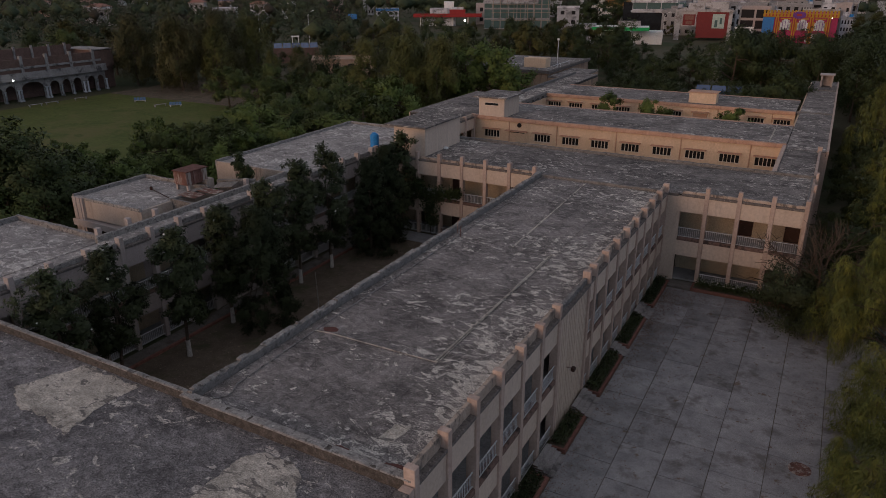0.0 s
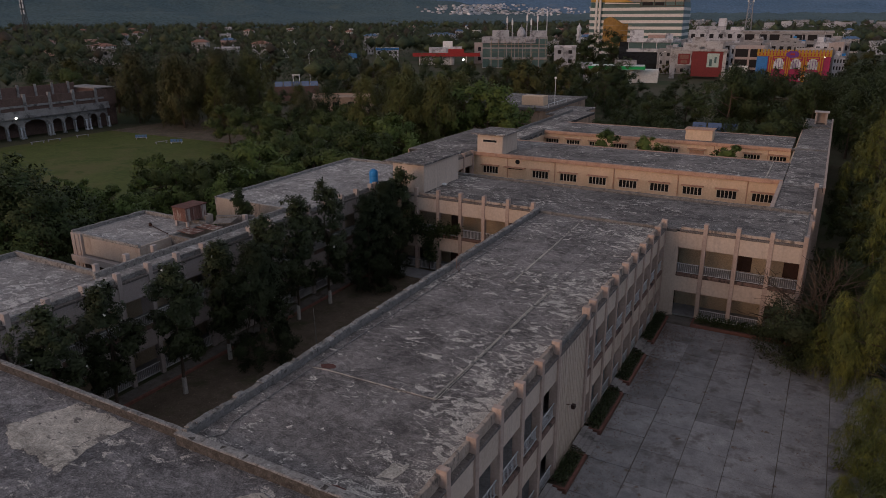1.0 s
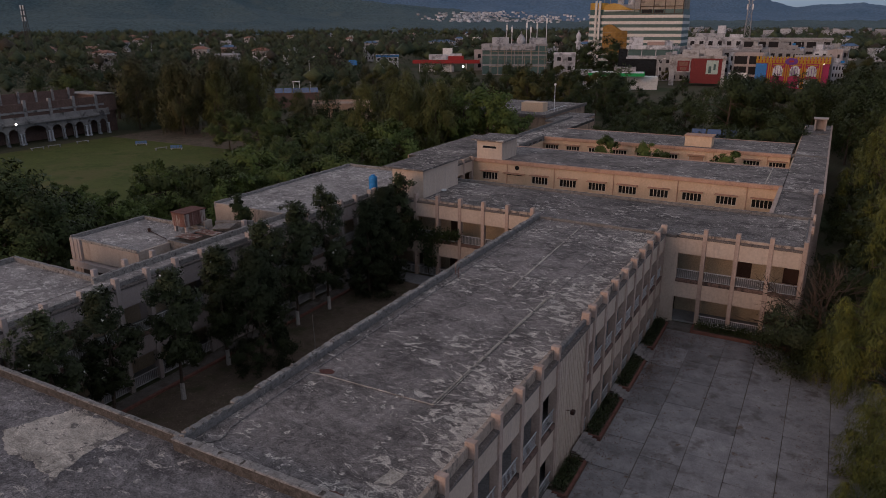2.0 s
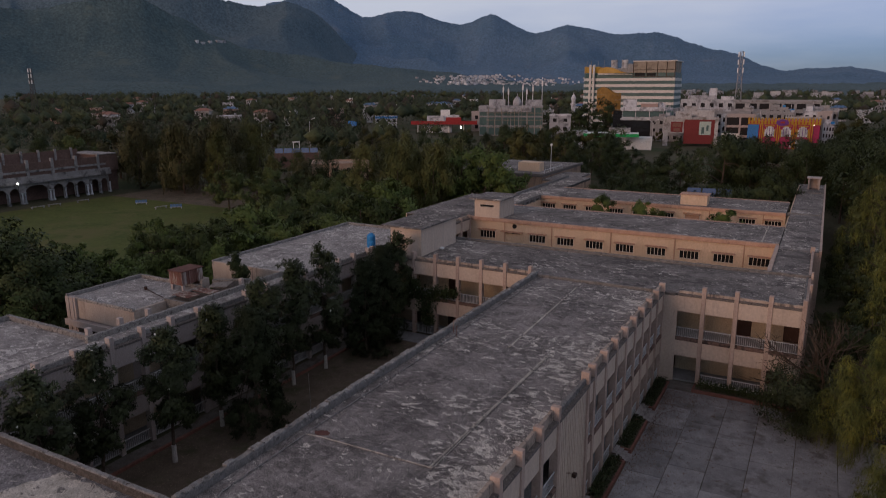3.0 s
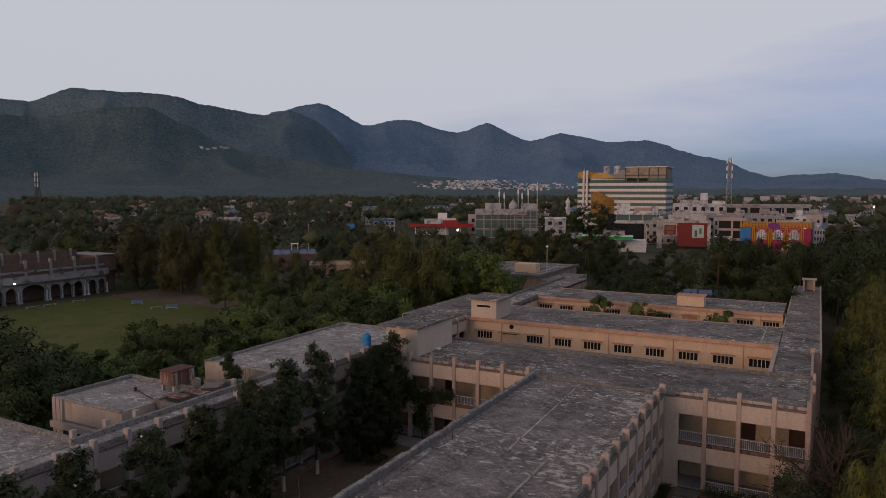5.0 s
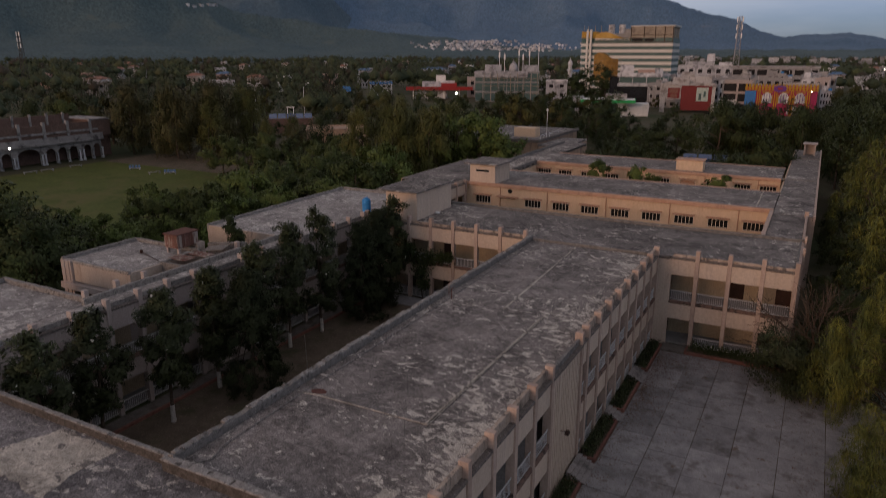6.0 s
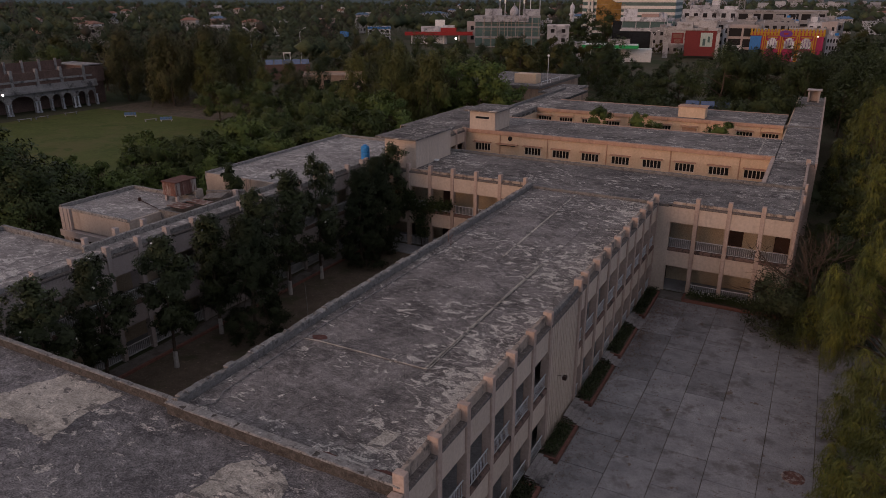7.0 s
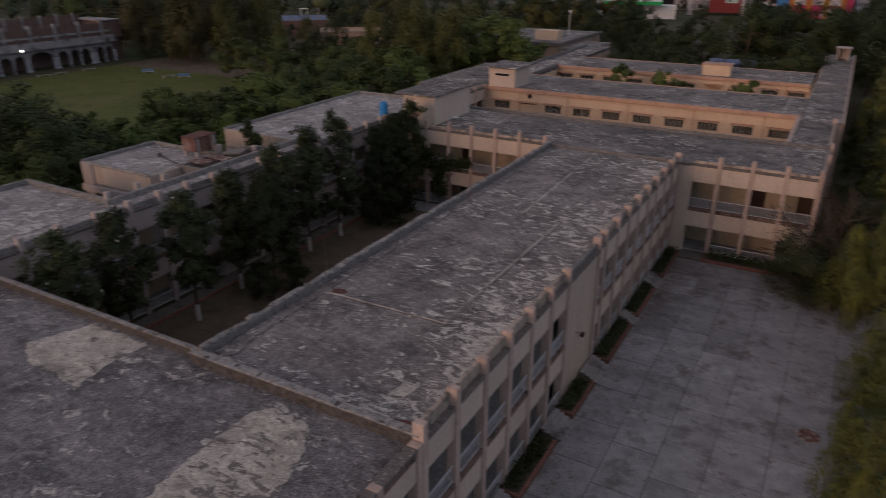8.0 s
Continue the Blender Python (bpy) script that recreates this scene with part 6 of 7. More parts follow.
LITTER = leaf("dry_leaf_litter", (0.13, 0.075, 0.045), (0.19, 0.115, 0.07))
solid("leaf_litter", leaves_mesh("leaf_litter", [leaf_quads(_p, 0.06, 0.042, _r, 0.0, np.tile((0.0, 0.0, 0.0), (len(_p), 1)))], LITTER), LITTER, "dry brown fallen leaves on the slabs", kind="stuff")


# ---- hills ----
# the ridge: bearing in degrees, and height as a part of the distance
RIDGE = ((-80, .10), (-62, .114), (-58.5, .113), (-56, .132), (-50, .131), (-46, .116), (-42.5, .108), (-38.2, .124), (-34.6, .095), (-31.5, .103),
         (-27.2, .084), (-24.7, .097), (-21.2, .072), (-18.8, .083), (-14.8, .069), (-12.4, .071), (-7.6, .047), (-3.4, .021), (0.6, .024), (5, .012), (14, .016), (30, .012))


# the lower wooded spurs that stand before it
FOOT = ((-80, .07), (-62, .097), (-58, .092), (-54, .108), (-51, .112), (-48.5, .092), (-46, .068), (-43.5, .052), (-40, .046), (-36, .034), (-31.5, .027), (-28, .022), (-25, .012), (-19, .006), (30, .004))


def ridge_line(az, line=RIDGE):
    for (a, h), (b, k) in zip(line, line[1:]):
        if a <= az <= b:
            t = (az - a) / (b - a)
            t = t * 0.5 + (t * t * (3 - 2 * t)) * 0.5
            return h + (k - h) * t
    return 0.012


def slope(az, r, line, r0, crest, seed, rough):
    """The height of one range of hills at a bearing and a distance: it climbs from r0 to its crest in spurs and falls off behind."""
    top = ridge_line(az, line) + 0.0016 * noise.noise(Vector((az * 0.9, 3.1, seed)))
    crown = 0.0009 * noise.noise(Vector((az * 4.3, 1.7, seed))) + 0.0006 * abs(noise.noise(Vector((az * 21, 4.7, seed))))
    s = (r - r0) / (crest - r0)
    g = min(1.0, max(0.0, s)) ** 1.1 if s <= 1 else max(0.0, 1 - (s - 1) * 2.2)
    x, y = r * math.sin(radians(az)) * 0.0011, r * math.cos(radians(az)) * 0.0011
    spur = abs(noise.noise(Vector((x * 1.6, y * 1.6, seed)))) + 0.4 * abs(noise.noise(Vector((x * 3.0, y * 3.0, seed + 1)))) + 0.1 * abs(noise.noise(Vector((x * 9, y * 9, seed + 2))))
    fade = (1 - abs(2 * min(1, max(0, s)) - 1) ** 3) if s < 1 else 0.0
    return (top * g * (1 - rough * fade * min(1.0, spur * 1.7)) + crown * max(0.0, 1 - 9 * abs(s - 1))) * r + 23 * min(1, max(0, s)) - 4


def hill_crest(az):
    return min(4600, 4000 + 450 * noise.noise(Vector((az * 0.06, 0.5, 2))) + 6 * max(0, az + 40))


def west_crest(az):
    return 3500 + 250 * noise.noise(Vector((az * 0.07, 2.5, 6)))


def foot_crest(az):
    return 2750 + 260 * noise.noise(Vector((az * 0.09, 1.5, 4)))


def hill_z(az, r):
    return slope(az, r, RIDGE, 2500, hill_crest(az), 0.3, 0.55) * min(1.0, max(0.0, (az + 47) / 5))


def west_z(az, r):
    """The western ridge ends in a spur that runs down to the plain."""
    k = min(1.0, max(0.0, (-32.6 - az) / 8.0))
    return slope(az, r, RIDGE, 2300, west_crest(az), 8.3, 0.5) * k ** 0.6 - 6


def foot_z(az, r):
    return slope(az, r, FOOT, 1850, foot_crest(az), 5.3, 0.55)


def hills(height, crest, r0, nr, az0=-74, az1=26):
    """A range as a grid by bearing and by the way up to its crest, which one row of points follows."""
    naz = int((az1 - az0) * 9)
    rise = [k / (nr - 1) for k in range(nr)] + [1.02, 1.06, 1.12, 1.22, 1.34]
    n = len(rise)
    verts, faces = [], []
    for i in range(naz):
        az = az0 + (az1 - az0) * i / (naz - 1)
        a, top = radians(az), crest(az)
        for k in rise:
            r = r0 + (top - r0) * k
            verts.append((10 + r * math.sin(a), r * math.cos(a), height(az, r)))
    for i in range(naz - 1):
        for k in range(n - 1):
            a = i * n + k
            faces.append((a, a + n, a + n + 1, a + 1))
    return verts, [], faces


solid("hills", hills(hill_z, hill_crest, 2500, 40, -47, 26), HILL, "long wooded mountain ridge tinted haze-blue on the horizon", kind="structure", smooth=True)
solid("hills", hills(west_z, west_crest, 2300, 40, -74, -32.6), HILL_WEST, "dark haze-tinted wooded western ridge with trees along its crest", kind="structure", smooth=True)
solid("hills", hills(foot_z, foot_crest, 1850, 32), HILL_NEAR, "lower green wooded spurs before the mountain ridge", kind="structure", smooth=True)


def hill_town(n, az0, az1, low, high, size, seed):
    """Tiny pale houses scattered up the foot of the hills, between two heights seen from the plain."""
    rng = random.Random(seed)
    bm = bmesh.new()
    for _ in range(n):
        az, want = rng.gauss((az0 + az1) / 2, (az1 - az0) / 4), rng.uniform(low, high)
        r = 1900
        while r < 4300 and max(hill_z(az, r), foot_z(az, r), west_z(az, r)) < want * r + 23:
            r += 12
        s = rng.uniform(0.6, 1.4) * size
        a = radians(az)
        x, y, z = 10 + r * math.sin(a), r * math.cos(a), max(hill_z(az, r), foot_z(az, r), west_z(az, r))
        add_box(bm, x - s, x + s, y - s, y + s, z - 8, z + rng.uniform(2.5, 6.5))
    return bm


def plain_town(n, az0, az1, r0, r1, size, seed):
    rng = random.Random(seed)
    bm = bmesh.new()
    for _ in range(n):
        a, r = radians(rng.uniform(az0, az1)), rng.uniform(r0, r1)
        s = rng.uniform(0.5, 1.4) * size
        x, y = 10 + r * math.sin(a), r * math.cos(a)
        add_box(bm, x - s, x + s, y - 5, y + 5, 0, rng.uniform(9, 17))
    return bm


WHITE_TOWN = surface("whitewashed_hill_houses", (0.42, 0.43, 0.45), (0.60, 0.60, 0.61), scale=0.05, rough=0.9, island=0.4, bump=0)
PALE_TOWN = surface("pale_town_walls", (0.24, 0.25, 0.27), (0.36, 0.37, 0.39), scale=0.05, rough=0.9, island=0.4, bump=0)
solid("hillside_town", hill_town(260, -29.5, -22.5, 0.003, 0.015, 4.0, 4), WHITE_TOWN, "pale cluster of houses at the foot of the hills", kind="stuff")
solid("hillside_town", hill_town(90, -23, -18, 0.002, 0.011, 3.6, 5), WHITE_TOWN, "pale cluster of houses at the foot of the hills", kind="stuff")
solid("hillside_town", hill_town(6, -48.0, -43.6, 0.0570, 0.0600, 5.5, 9), WHITE_TOWN, "few small white houses high on the hillside", kind="stuff")
solid("plain_town", plain_town(110, -12, 12, 1000, 2200, 6, 6), PALE_TOWN, "scattered pale houses far out on the plain", kind="stuff")


# ---- town ----
def local(cx, cy, turn):
    return pose(cx, cy, 0, 0, 0, turn)


def block(name, cx, cy, w, d, h, turn, wall, label, floors=3, bays=5, win=GLASS_DARK, ww=0.6, wh=0.55, z0=0.0, parapet=0.6, extras=()):
    """A flat-roofed town building: body, parapet, and windows on its front and one side."""
    m = local(cx, cy, turn)
    b = thing(name, m, label, "building", "town buildings")
    part("body", box(-w / 2, w / 2, 0, d, z0, h), wall, b, "", m)
    part("parapet", boxes((-w / 2 - 0.15, w / 2 + 0.15, -0.15, 0.15, h, h + parapet), (-w / 2 - 0.15, w / 2 + 0.15, d - 0.15, d + 0.15, h, h + parapet),
                          (-w / 2 - 0.15, -w / 2 + 0.15, 0.15, d - 0.15, h, h + parapet), (w / 2 - 0.15, w / 2 + 0.15, 0.15, d - 0.15, h, h + parapet)), wall, b, "", m)
    fh, bw = (h - z0) / floors, w / bays
    me = as_mesh(box(-bw * ww / 2, bw * ww / 2, -0.06, 0.05, -fh * wh / 2, fh * wh / 2), "window", win)
    for f in range(floors):
        for k in range(bays):
            part("window", me, win, b, "", m @ Matrix.Translation((-w / 2 + bw * (k + 0.5), 0, z0 + fh * (f + 0.52))))
    for nm, mt, r in extras:
        part(nm, boxes(*r), mt, b, "", m)
    return b, m


TEAL = surface("teal_glass", (0.06, 0.11, 0.105), (0.09, 0.15, 0.145), rough=0.45, scale=0.1, bump=0.0, gloss=0.2)
CREAM = plain("cream_cladding", (0.70, 0.68, 0.64))
GOLD = surface("gold_glass", (0.40, 0.23, 0.04), (0.50, 0.31, 0.07), rough=0.35, metal=0.0, scale=0.15, bump=0.0)
BRONZE = surface("bronze_lattice", (0.22, 0.12, 0.03), (0.33, 0.19, 0.05), scale=0.6, rough=0.5, bump=0.0)
HOARD = surface("brown_hoarding", (0.26, 0.22, 0.17), (0.37, 0.32, 0.26), scale=0.25, stain=(0.12, 0.10, 0.085), stain_scale=0.2, rough=0.9)
RED = plain("red_panel", (0.36, 0.04, 0.04))
DEEP_RED = plain("maroon_panel", (0.20, 0.035, 0.035))
GREEN = plain("green_canopy", (0.03, 0.42, 0.12))
BLUE = plain("blue_paint", (0.05, 0.20, 0.50))
YELLOW = plain("yellow_paint", (0.46, 0.26, 0.03))
MAGENTA = plain("magenta_paint", (0.36, 0.035, 0.11))
SEAT_BLUE = plain("faded_blue_plastic", (0.10, 0.19, 0.34))
PINK = plain("pinkish_wall", (0.42, 0.30, 0.26))
PURPLE = plain("purple_paint", (0.16, 0.05, 0.26))
BLACK = plain("black_opening", (0.012, 0.012, 0.014))
# Both wall colours are dulled and cooled, with distance haze painted in.
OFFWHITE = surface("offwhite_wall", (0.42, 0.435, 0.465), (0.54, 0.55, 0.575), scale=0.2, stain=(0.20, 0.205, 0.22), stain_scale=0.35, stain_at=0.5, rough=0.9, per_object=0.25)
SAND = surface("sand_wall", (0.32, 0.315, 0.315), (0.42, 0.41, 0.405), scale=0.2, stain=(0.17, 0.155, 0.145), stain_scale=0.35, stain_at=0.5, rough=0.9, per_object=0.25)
SOLAR = surface("solar_cells", (0.035, 0.06, 0.14), (0.055, 0.09, 0.19), scale=0.5, rough=0.2, bump=0.0)

# banded glass tower
m = local(-88.5, 406.0, 2.5)
tower = thing("office_tower", m, "banded glass office tower with gold curved bays", "building", "town buildings")
part("glass_body", box(-21, 22.3, 0, 26, 0, 31.0), TEAL, tower, "dark teal glass walls", m)
for i in range(9):
    part("white_band", box(-21.2, 22.5, -0.3, 26.2, 0.2 + 3.3 * i, 1.75 + 3.3 * i), CREAM, tower, "", m)
part("round_corner", lathe([(5.0, 0), (5.0, 31.0)], 24), TEAL, tower, "", m @ pose(-24.3, 5.0, 0))
for i in range(9):
    part("corner_band", lathe([(5.0, 0), (5.25, 0), (5.25, 1.55), (5.0, 1.55)], 24), CREAM, tower, "", m @ pose(-24.3, 5.0, 0.2 + 3.3 * i))
part("corner_crown", lathe([(5.1, 31.2), (5.1, 34.6), (4.7, 34.6)], 24), GOLD, tower, "gold cladding at the rounded corner", m @ pose(-24.3, 5.0, 0))
for x in (-25.2, -23.2):
    part("fin", box(x, x + 1.1, -0.9, 0.6, 0, 35.6), CREAM, tower, "", m)


def gold_bay(x0, x1, z0, z1, wave, deep):
    """A curved glass bay whose top edge swells on one side and dips on the other."""
    bm = bmesh.new()
    n = 24
    lo, hi = [], []
    for i in range(n + 1):
        t = i / n
        x = x0 + (x1 - x0) * t
        y = -deep * math.sin(math.pi * min(1.0, 0.1 + t * 0.9)) - 0.4
        lo.append((bm.verts.new((x, y, z0)), bm.verts.new((x, 2, z0))))
        zt = z1 + wave * math.sin(2 * math.pi * (t * 0.85)) - 0.6 * t
        hi.append((bm.verts.new((x, y, zt)), bm.verts.new((x, 2, zt))))
    for i in range(n):
        bm.faces.new((lo[i][0], lo[i + 1][0], hi[i + 1][0], hi[i][0]))
        bm.faces.new((hi[i][0], hi[i + 1][0], hi[i + 1][1], hi[i][1]))
    bm.faces.new((lo[0][0], hi[0][0], hi[0][1], lo[0][1]))
    bm.faces.new((lo[n][0], lo[n][1], hi[n][1], hi[n][0]))
    bmesh.ops.recalc_face_normals(bm, faces=bm.faces[:])
    return bm


part("gold_bay", gold_bay(-20.0, -1.0, 30.9, 33.0, 1.5, 1.6), GOLD, tower, "curved gold glass bay", m)
part("bay_edge", gold_bay(-20.1, -0.9, 30.1, 30.9, 0.0, 1.8), CREAM, tower, "", m)
part("gold_bay", gold_bay(-20.0, -6.5, 8, 21.8, 1.6, 2.6), BRONZE, tower, "curved bronze scaffolded bay", m)
for z in (11.0, 13.6, 16.2, 18.8):
    part("bay_rib", gold_bay(-20.6, -4.4, z, z + 0.3, 0.0, 2.75), HOARD, tower, "", m)
part("hoarding", boxes((-0.4, 22.0, 0.2, 24, 28.6, 37.0)), HOARD, tower, "unfinished brown top storeys", m)
for x in (-0.6, 6.5, 12.5, 17.5, 21.9):
    part("hoarding_post", box(x, x + 0.4, -0.1, 0.3, 28.6, 37.2), BARK, tower, "", m)
for z in (28.7, 32.4):
    part("hoarding_rail", box(-0.4, 22.2, -0.2, 0.18, z, z + 0.35), BARK, tower, "", m)
part("opening", boxes((0.4, 6.0, -0.05, 0.1, 29.2, 31.0), (7.2, 12.0, -0.05, 0.1, 29.2, 30.8)), BLACK, tower, "", m)
part("roof_slab", box(-0.8, 23.0, -0.4, 24.6, 37.0, 37.5), CREAM, tower, "", m)
part("roof_room", box(-4.5, -0.5, 4, 10, 31, 36.0), CONCRETE, tower, "", m)
for x in (-13.0, -7.0):
    part("roof_tank", cylinder(x, 8, 33.5, 38.4, 1.9, 1.9, 14), OFFWHITE, tower, "", m)
part("roof_room", box(-15, -5, 6, 11, 31, 33.8), CONCRETE, tower, "", m)
for x in (-28, -25.5, -21.5, -18.0):
    part("antenna", cylinder(x, 4, 33, 38.0, 0.16, 0.1, 6), HOARD, tower, "", m)

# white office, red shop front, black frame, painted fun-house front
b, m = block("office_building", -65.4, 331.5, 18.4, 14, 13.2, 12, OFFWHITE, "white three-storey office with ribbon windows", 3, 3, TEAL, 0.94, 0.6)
part("roof_room", box(-9, -3, 3, 8, 13.2, 17.6), OFFWHITE, b, "", m)
part("dark_front", box(-9.3, 9.3, -0.35, -0.07, 0.3, 8.2), GLASS_DARK, b, "dark glass shop front", m)
part("ribbon_band", box(-9.8, 9.8, -1.2, 0, 8.4, 9.2), OFFWHITE, b, "white ledge under the windows", m)
part("ribbon_band", box(-9.8, 9.8, -1.0, 0.2, 12.5, 14.2), OFFWHITE, b, "white roof band", m)
part("side_bay", box(-13.2, -9.3, 1.0, 12, 0, 12.6), GLASS_DARK, b, "", m)
part("roof_room", box(-1, 6.5, 2, 9, 14.2, 15.6), PINK, b, "", m)
part("roof_tank", cylinder(7.6, 4, 13.2, 16.4, 1.0, 1.0, 12), OFFWHITE, b, "", m)
part("side_glass", box(9.2, 13.5, 1, 12, 0, 12.4), TEAL, b, "", m)
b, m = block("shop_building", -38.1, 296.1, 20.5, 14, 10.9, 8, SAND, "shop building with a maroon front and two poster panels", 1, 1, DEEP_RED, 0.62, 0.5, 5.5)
part("red_front", box(-2.4, 9.0, -0.25, -0.06, 1, 10.5), DEEP_RED, b, "", m)
part("poster", box(-7.5, -3.0, -0.3, -0.1, 5.2, 9.8), DEEP_RED, b, "framed dark red poster panel", m)
part("poster_mark", boxes((-6.9, -3.6, -0.34, -0.3, 7.6, 9.2), (-6.4, -4.0, -0.34, -0.3, 5.9, 7.2)), KERB, b, "", m)
part("poster_frame", boxes((-7.9, -7.5, -0.35, -0.1, 5.2, 10.0), (-3.0, -2.6, -0.35, -0.1, 5.2, 10.0), (-7.5, -3.0, -0.35, -0.1, 9.6, 10.0), (-7.5, -3.0, -0.35, -0.1, 5.2, 5.6)), SAND, b, "", m)
part("poster", box(3.3, 7.7, -0.4, -0.25, 4.6, 9.8), plain("pale_poster", (0.45, 0.55, 0.5)), b, "pale green poster panel", m)
part("poster_figure", boxes((4.2, 5.2, -0.44, -0.4, 5.0, 7.6), (6.0, 6.8, -0.44, -0.4, 6.2, 8.4)), TEAL, b, "", m)
part("end_pier", box(9.0, 10.3, -0.45, 0.0, 0, 11.2), SAND, b, "", m)
part("roof_band", box(-10.5, 10.4, -0.6, 0.2, 10.6, 11.5), SAND, b, "", m)
part("pier", boxes((-10.4, -8.4, -0.4, 0.0, 0, 11.2)), SAND, b, "", m)
part("roof_room", box(-6, 0, 4, 10, 10.9, 13.6), SAND, b, "", m)
part("roof_room", box(2, 8.5, 3, 10, 10.9, 14.2), SAND, b, "", m)
part("roof_room", box(-3, 2, 6, 12, 13.6, 15.6), SAND, b, "", m)
b, m = block("frame_building", -20.6, 303.2, 10.6, 12, 11.8, 5, GREYWALL, "unfinished concrete frame building with dark openings", 3, 2, BLACK, 0.86, 0.76)
part("column", box(-5.6, -5.0, -0.5, 0, 0, 12.2), CONCRETE, b, "", m)
part("column", box(5.0, 5.6, -0.5, 0, 0, 12.2), CONCRETE, b, "", m)
part("white_hoarding", box(-6.4, 0.2, -5.2, -4.9, 0.5, 5.4), WHITE, b, "", m)
b, m = block("funhouse", -4.7, 299.5, 24.8, 12, 10.2, 3, MAGENTA, "brightly painted fun-house front in red, yellow and blue", 1, 1, MAGENTA, 0.2, 0.2, 0, 0.3)
part("blue_wing", box(-12.5, -8.6, -0.35, -0.1, 0, 9.0), BLUE, b, "", m)
part("crown_band", box(-12.6, 12.6, -0.5, -0.1, 9.2, 10.4), YELLOW, b, "", m)
for i in range(22):
    x = -12.2 + 24.4 * i / 21
    part("crown_tooth", shared("crown_tooth", lambda: box(-0.35, 0.35, -0.5, 0.0, 10.4, 11.6), YELLOW), YELLOW, b, "", m @ pose(x, 0, 0))
    if i < 21:
        part("crown_dot", shared("crown_dot", lambda: box(-0.2, 0.2, -0.62, -0.5, 9.4, 10.2), RED), RED, b, "", m @ pose(x + 0.58, 0, 0))
for x in (-7.6, -1.7, 3.9, 9.5):
    part("pillar", box(x - 0.55, x + 0.55, -0.6, -0.05, 0, 9.4), YELLOW, b, "yellow painted pillar", m)
    part("pillar_stripe", box(x - 0.2, x + 0.2, -0.7, -0.6, 0.5, 9.0), RED, b, "", m)
for x in (-4.7, 1.1, 6.7):
    part("arch_window", boxes((x - 1.7, x + 1.7, -0.45, -0.2, 4.6, 7.2), (x - 1.3, x + 1.3, -0.45, -0.2, 7.2, 8.0), (x - 0.7, x + 0.7, -0.45, -0.2, 8.0, 8.4)), OFFWHITE, b, "pale arched window", m)
    part("arch_trim", boxes((x - 2.1, x - 1.75, -0.5, -0.15, 4.3, 7.6), (x + 1.75, x + 2.1, -0.5, -0.15, 4.3, 7.6), (x - 1.8, x + 1.8, -0.5, -0.15, 8.4, 8.8)), YELLOW, b, "", m)
    for k in (-0.9, 0, 0.9):
        part("window_bar", box(x + k - 0.08, x + k + 0.08, -0.55, -0.45, 4.6, 7.9), PURPLE, b, "", m)
part("sign_shield", lathe([(1.6, -0.15), (1.6, 0.15)], 18), PURPLE, b, "dark oval sign board", m @ pose(-0.4, -0.7, 9.9, 90) @ Matrix.Diagonal((1.4, 0.8, 1, 1)))
part("sign_mark", box(-1.2, 0.4, -0.95, -0.86, 9.6, 10.3), RED, b, "", m)
part("shop_window", box(2.6, 9.5, -0.4, -0.1, 0.4, 3.4), OFFWHITE, b, "", m)
b, m = block("concrete_building", -11.4, 359.1, 36, 14, 16.4, 3, CONCRETE, "grey concrete block with deep open floors", 4, 7, BLACK, 0.78, 0.6)
part("top_slab", box(-18.5, 18.5, -0.6, 14, 16.4, 17.2), SAND, b, "", m)
part("blue_tank", cylinder(6, -0.8, 11.0, 13.4, 1.6, 1.6, 14), BLUE_TANK, b, "blue roof tank", m)
b, m = block("white_block", 8.6, 333, 5.5, 12, 12.6, -2, GREYWALL, "narrow grey block with a plain end wall", 3, 2, BLACK, 0.3, 0.4)
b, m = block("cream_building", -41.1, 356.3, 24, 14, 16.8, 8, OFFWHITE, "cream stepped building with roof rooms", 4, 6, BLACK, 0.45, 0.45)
part("roof_room", box(-9, 4, 2, 9, 16.8, 19.2), OFFWHITE, b, "", m)
part("roof_room", box(0.5, 4.0, 3, 7, 19.2, 22.6), OFFWHITE, b, "", m)
part("roof_room", box(6, 11.5, 1, 9, 16.8, 18.8), OFFWHITE, b, "", m)
b, m = block("sand_building", -51, 318, 15, 12, 9.6, 8, CONCRETE, "grey block behind the shops", 3, 5, BLACK, 0.4, 0.45)
b, m = block("sand_building", -26, 326, 14, 12, 12.4, 6, CONCRETE, "grey-brown flats with open balconies", 4, 5, BLACK, 0.6, 0.5)
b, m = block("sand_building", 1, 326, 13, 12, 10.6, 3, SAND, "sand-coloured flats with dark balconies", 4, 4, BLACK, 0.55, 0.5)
b, m = block("sand_building", -13, 334, 12, 12, 12.2, 3, CONCRETE, "grey flats with small dark windows", 4, 4, BLACK, 0.5, 0.5)

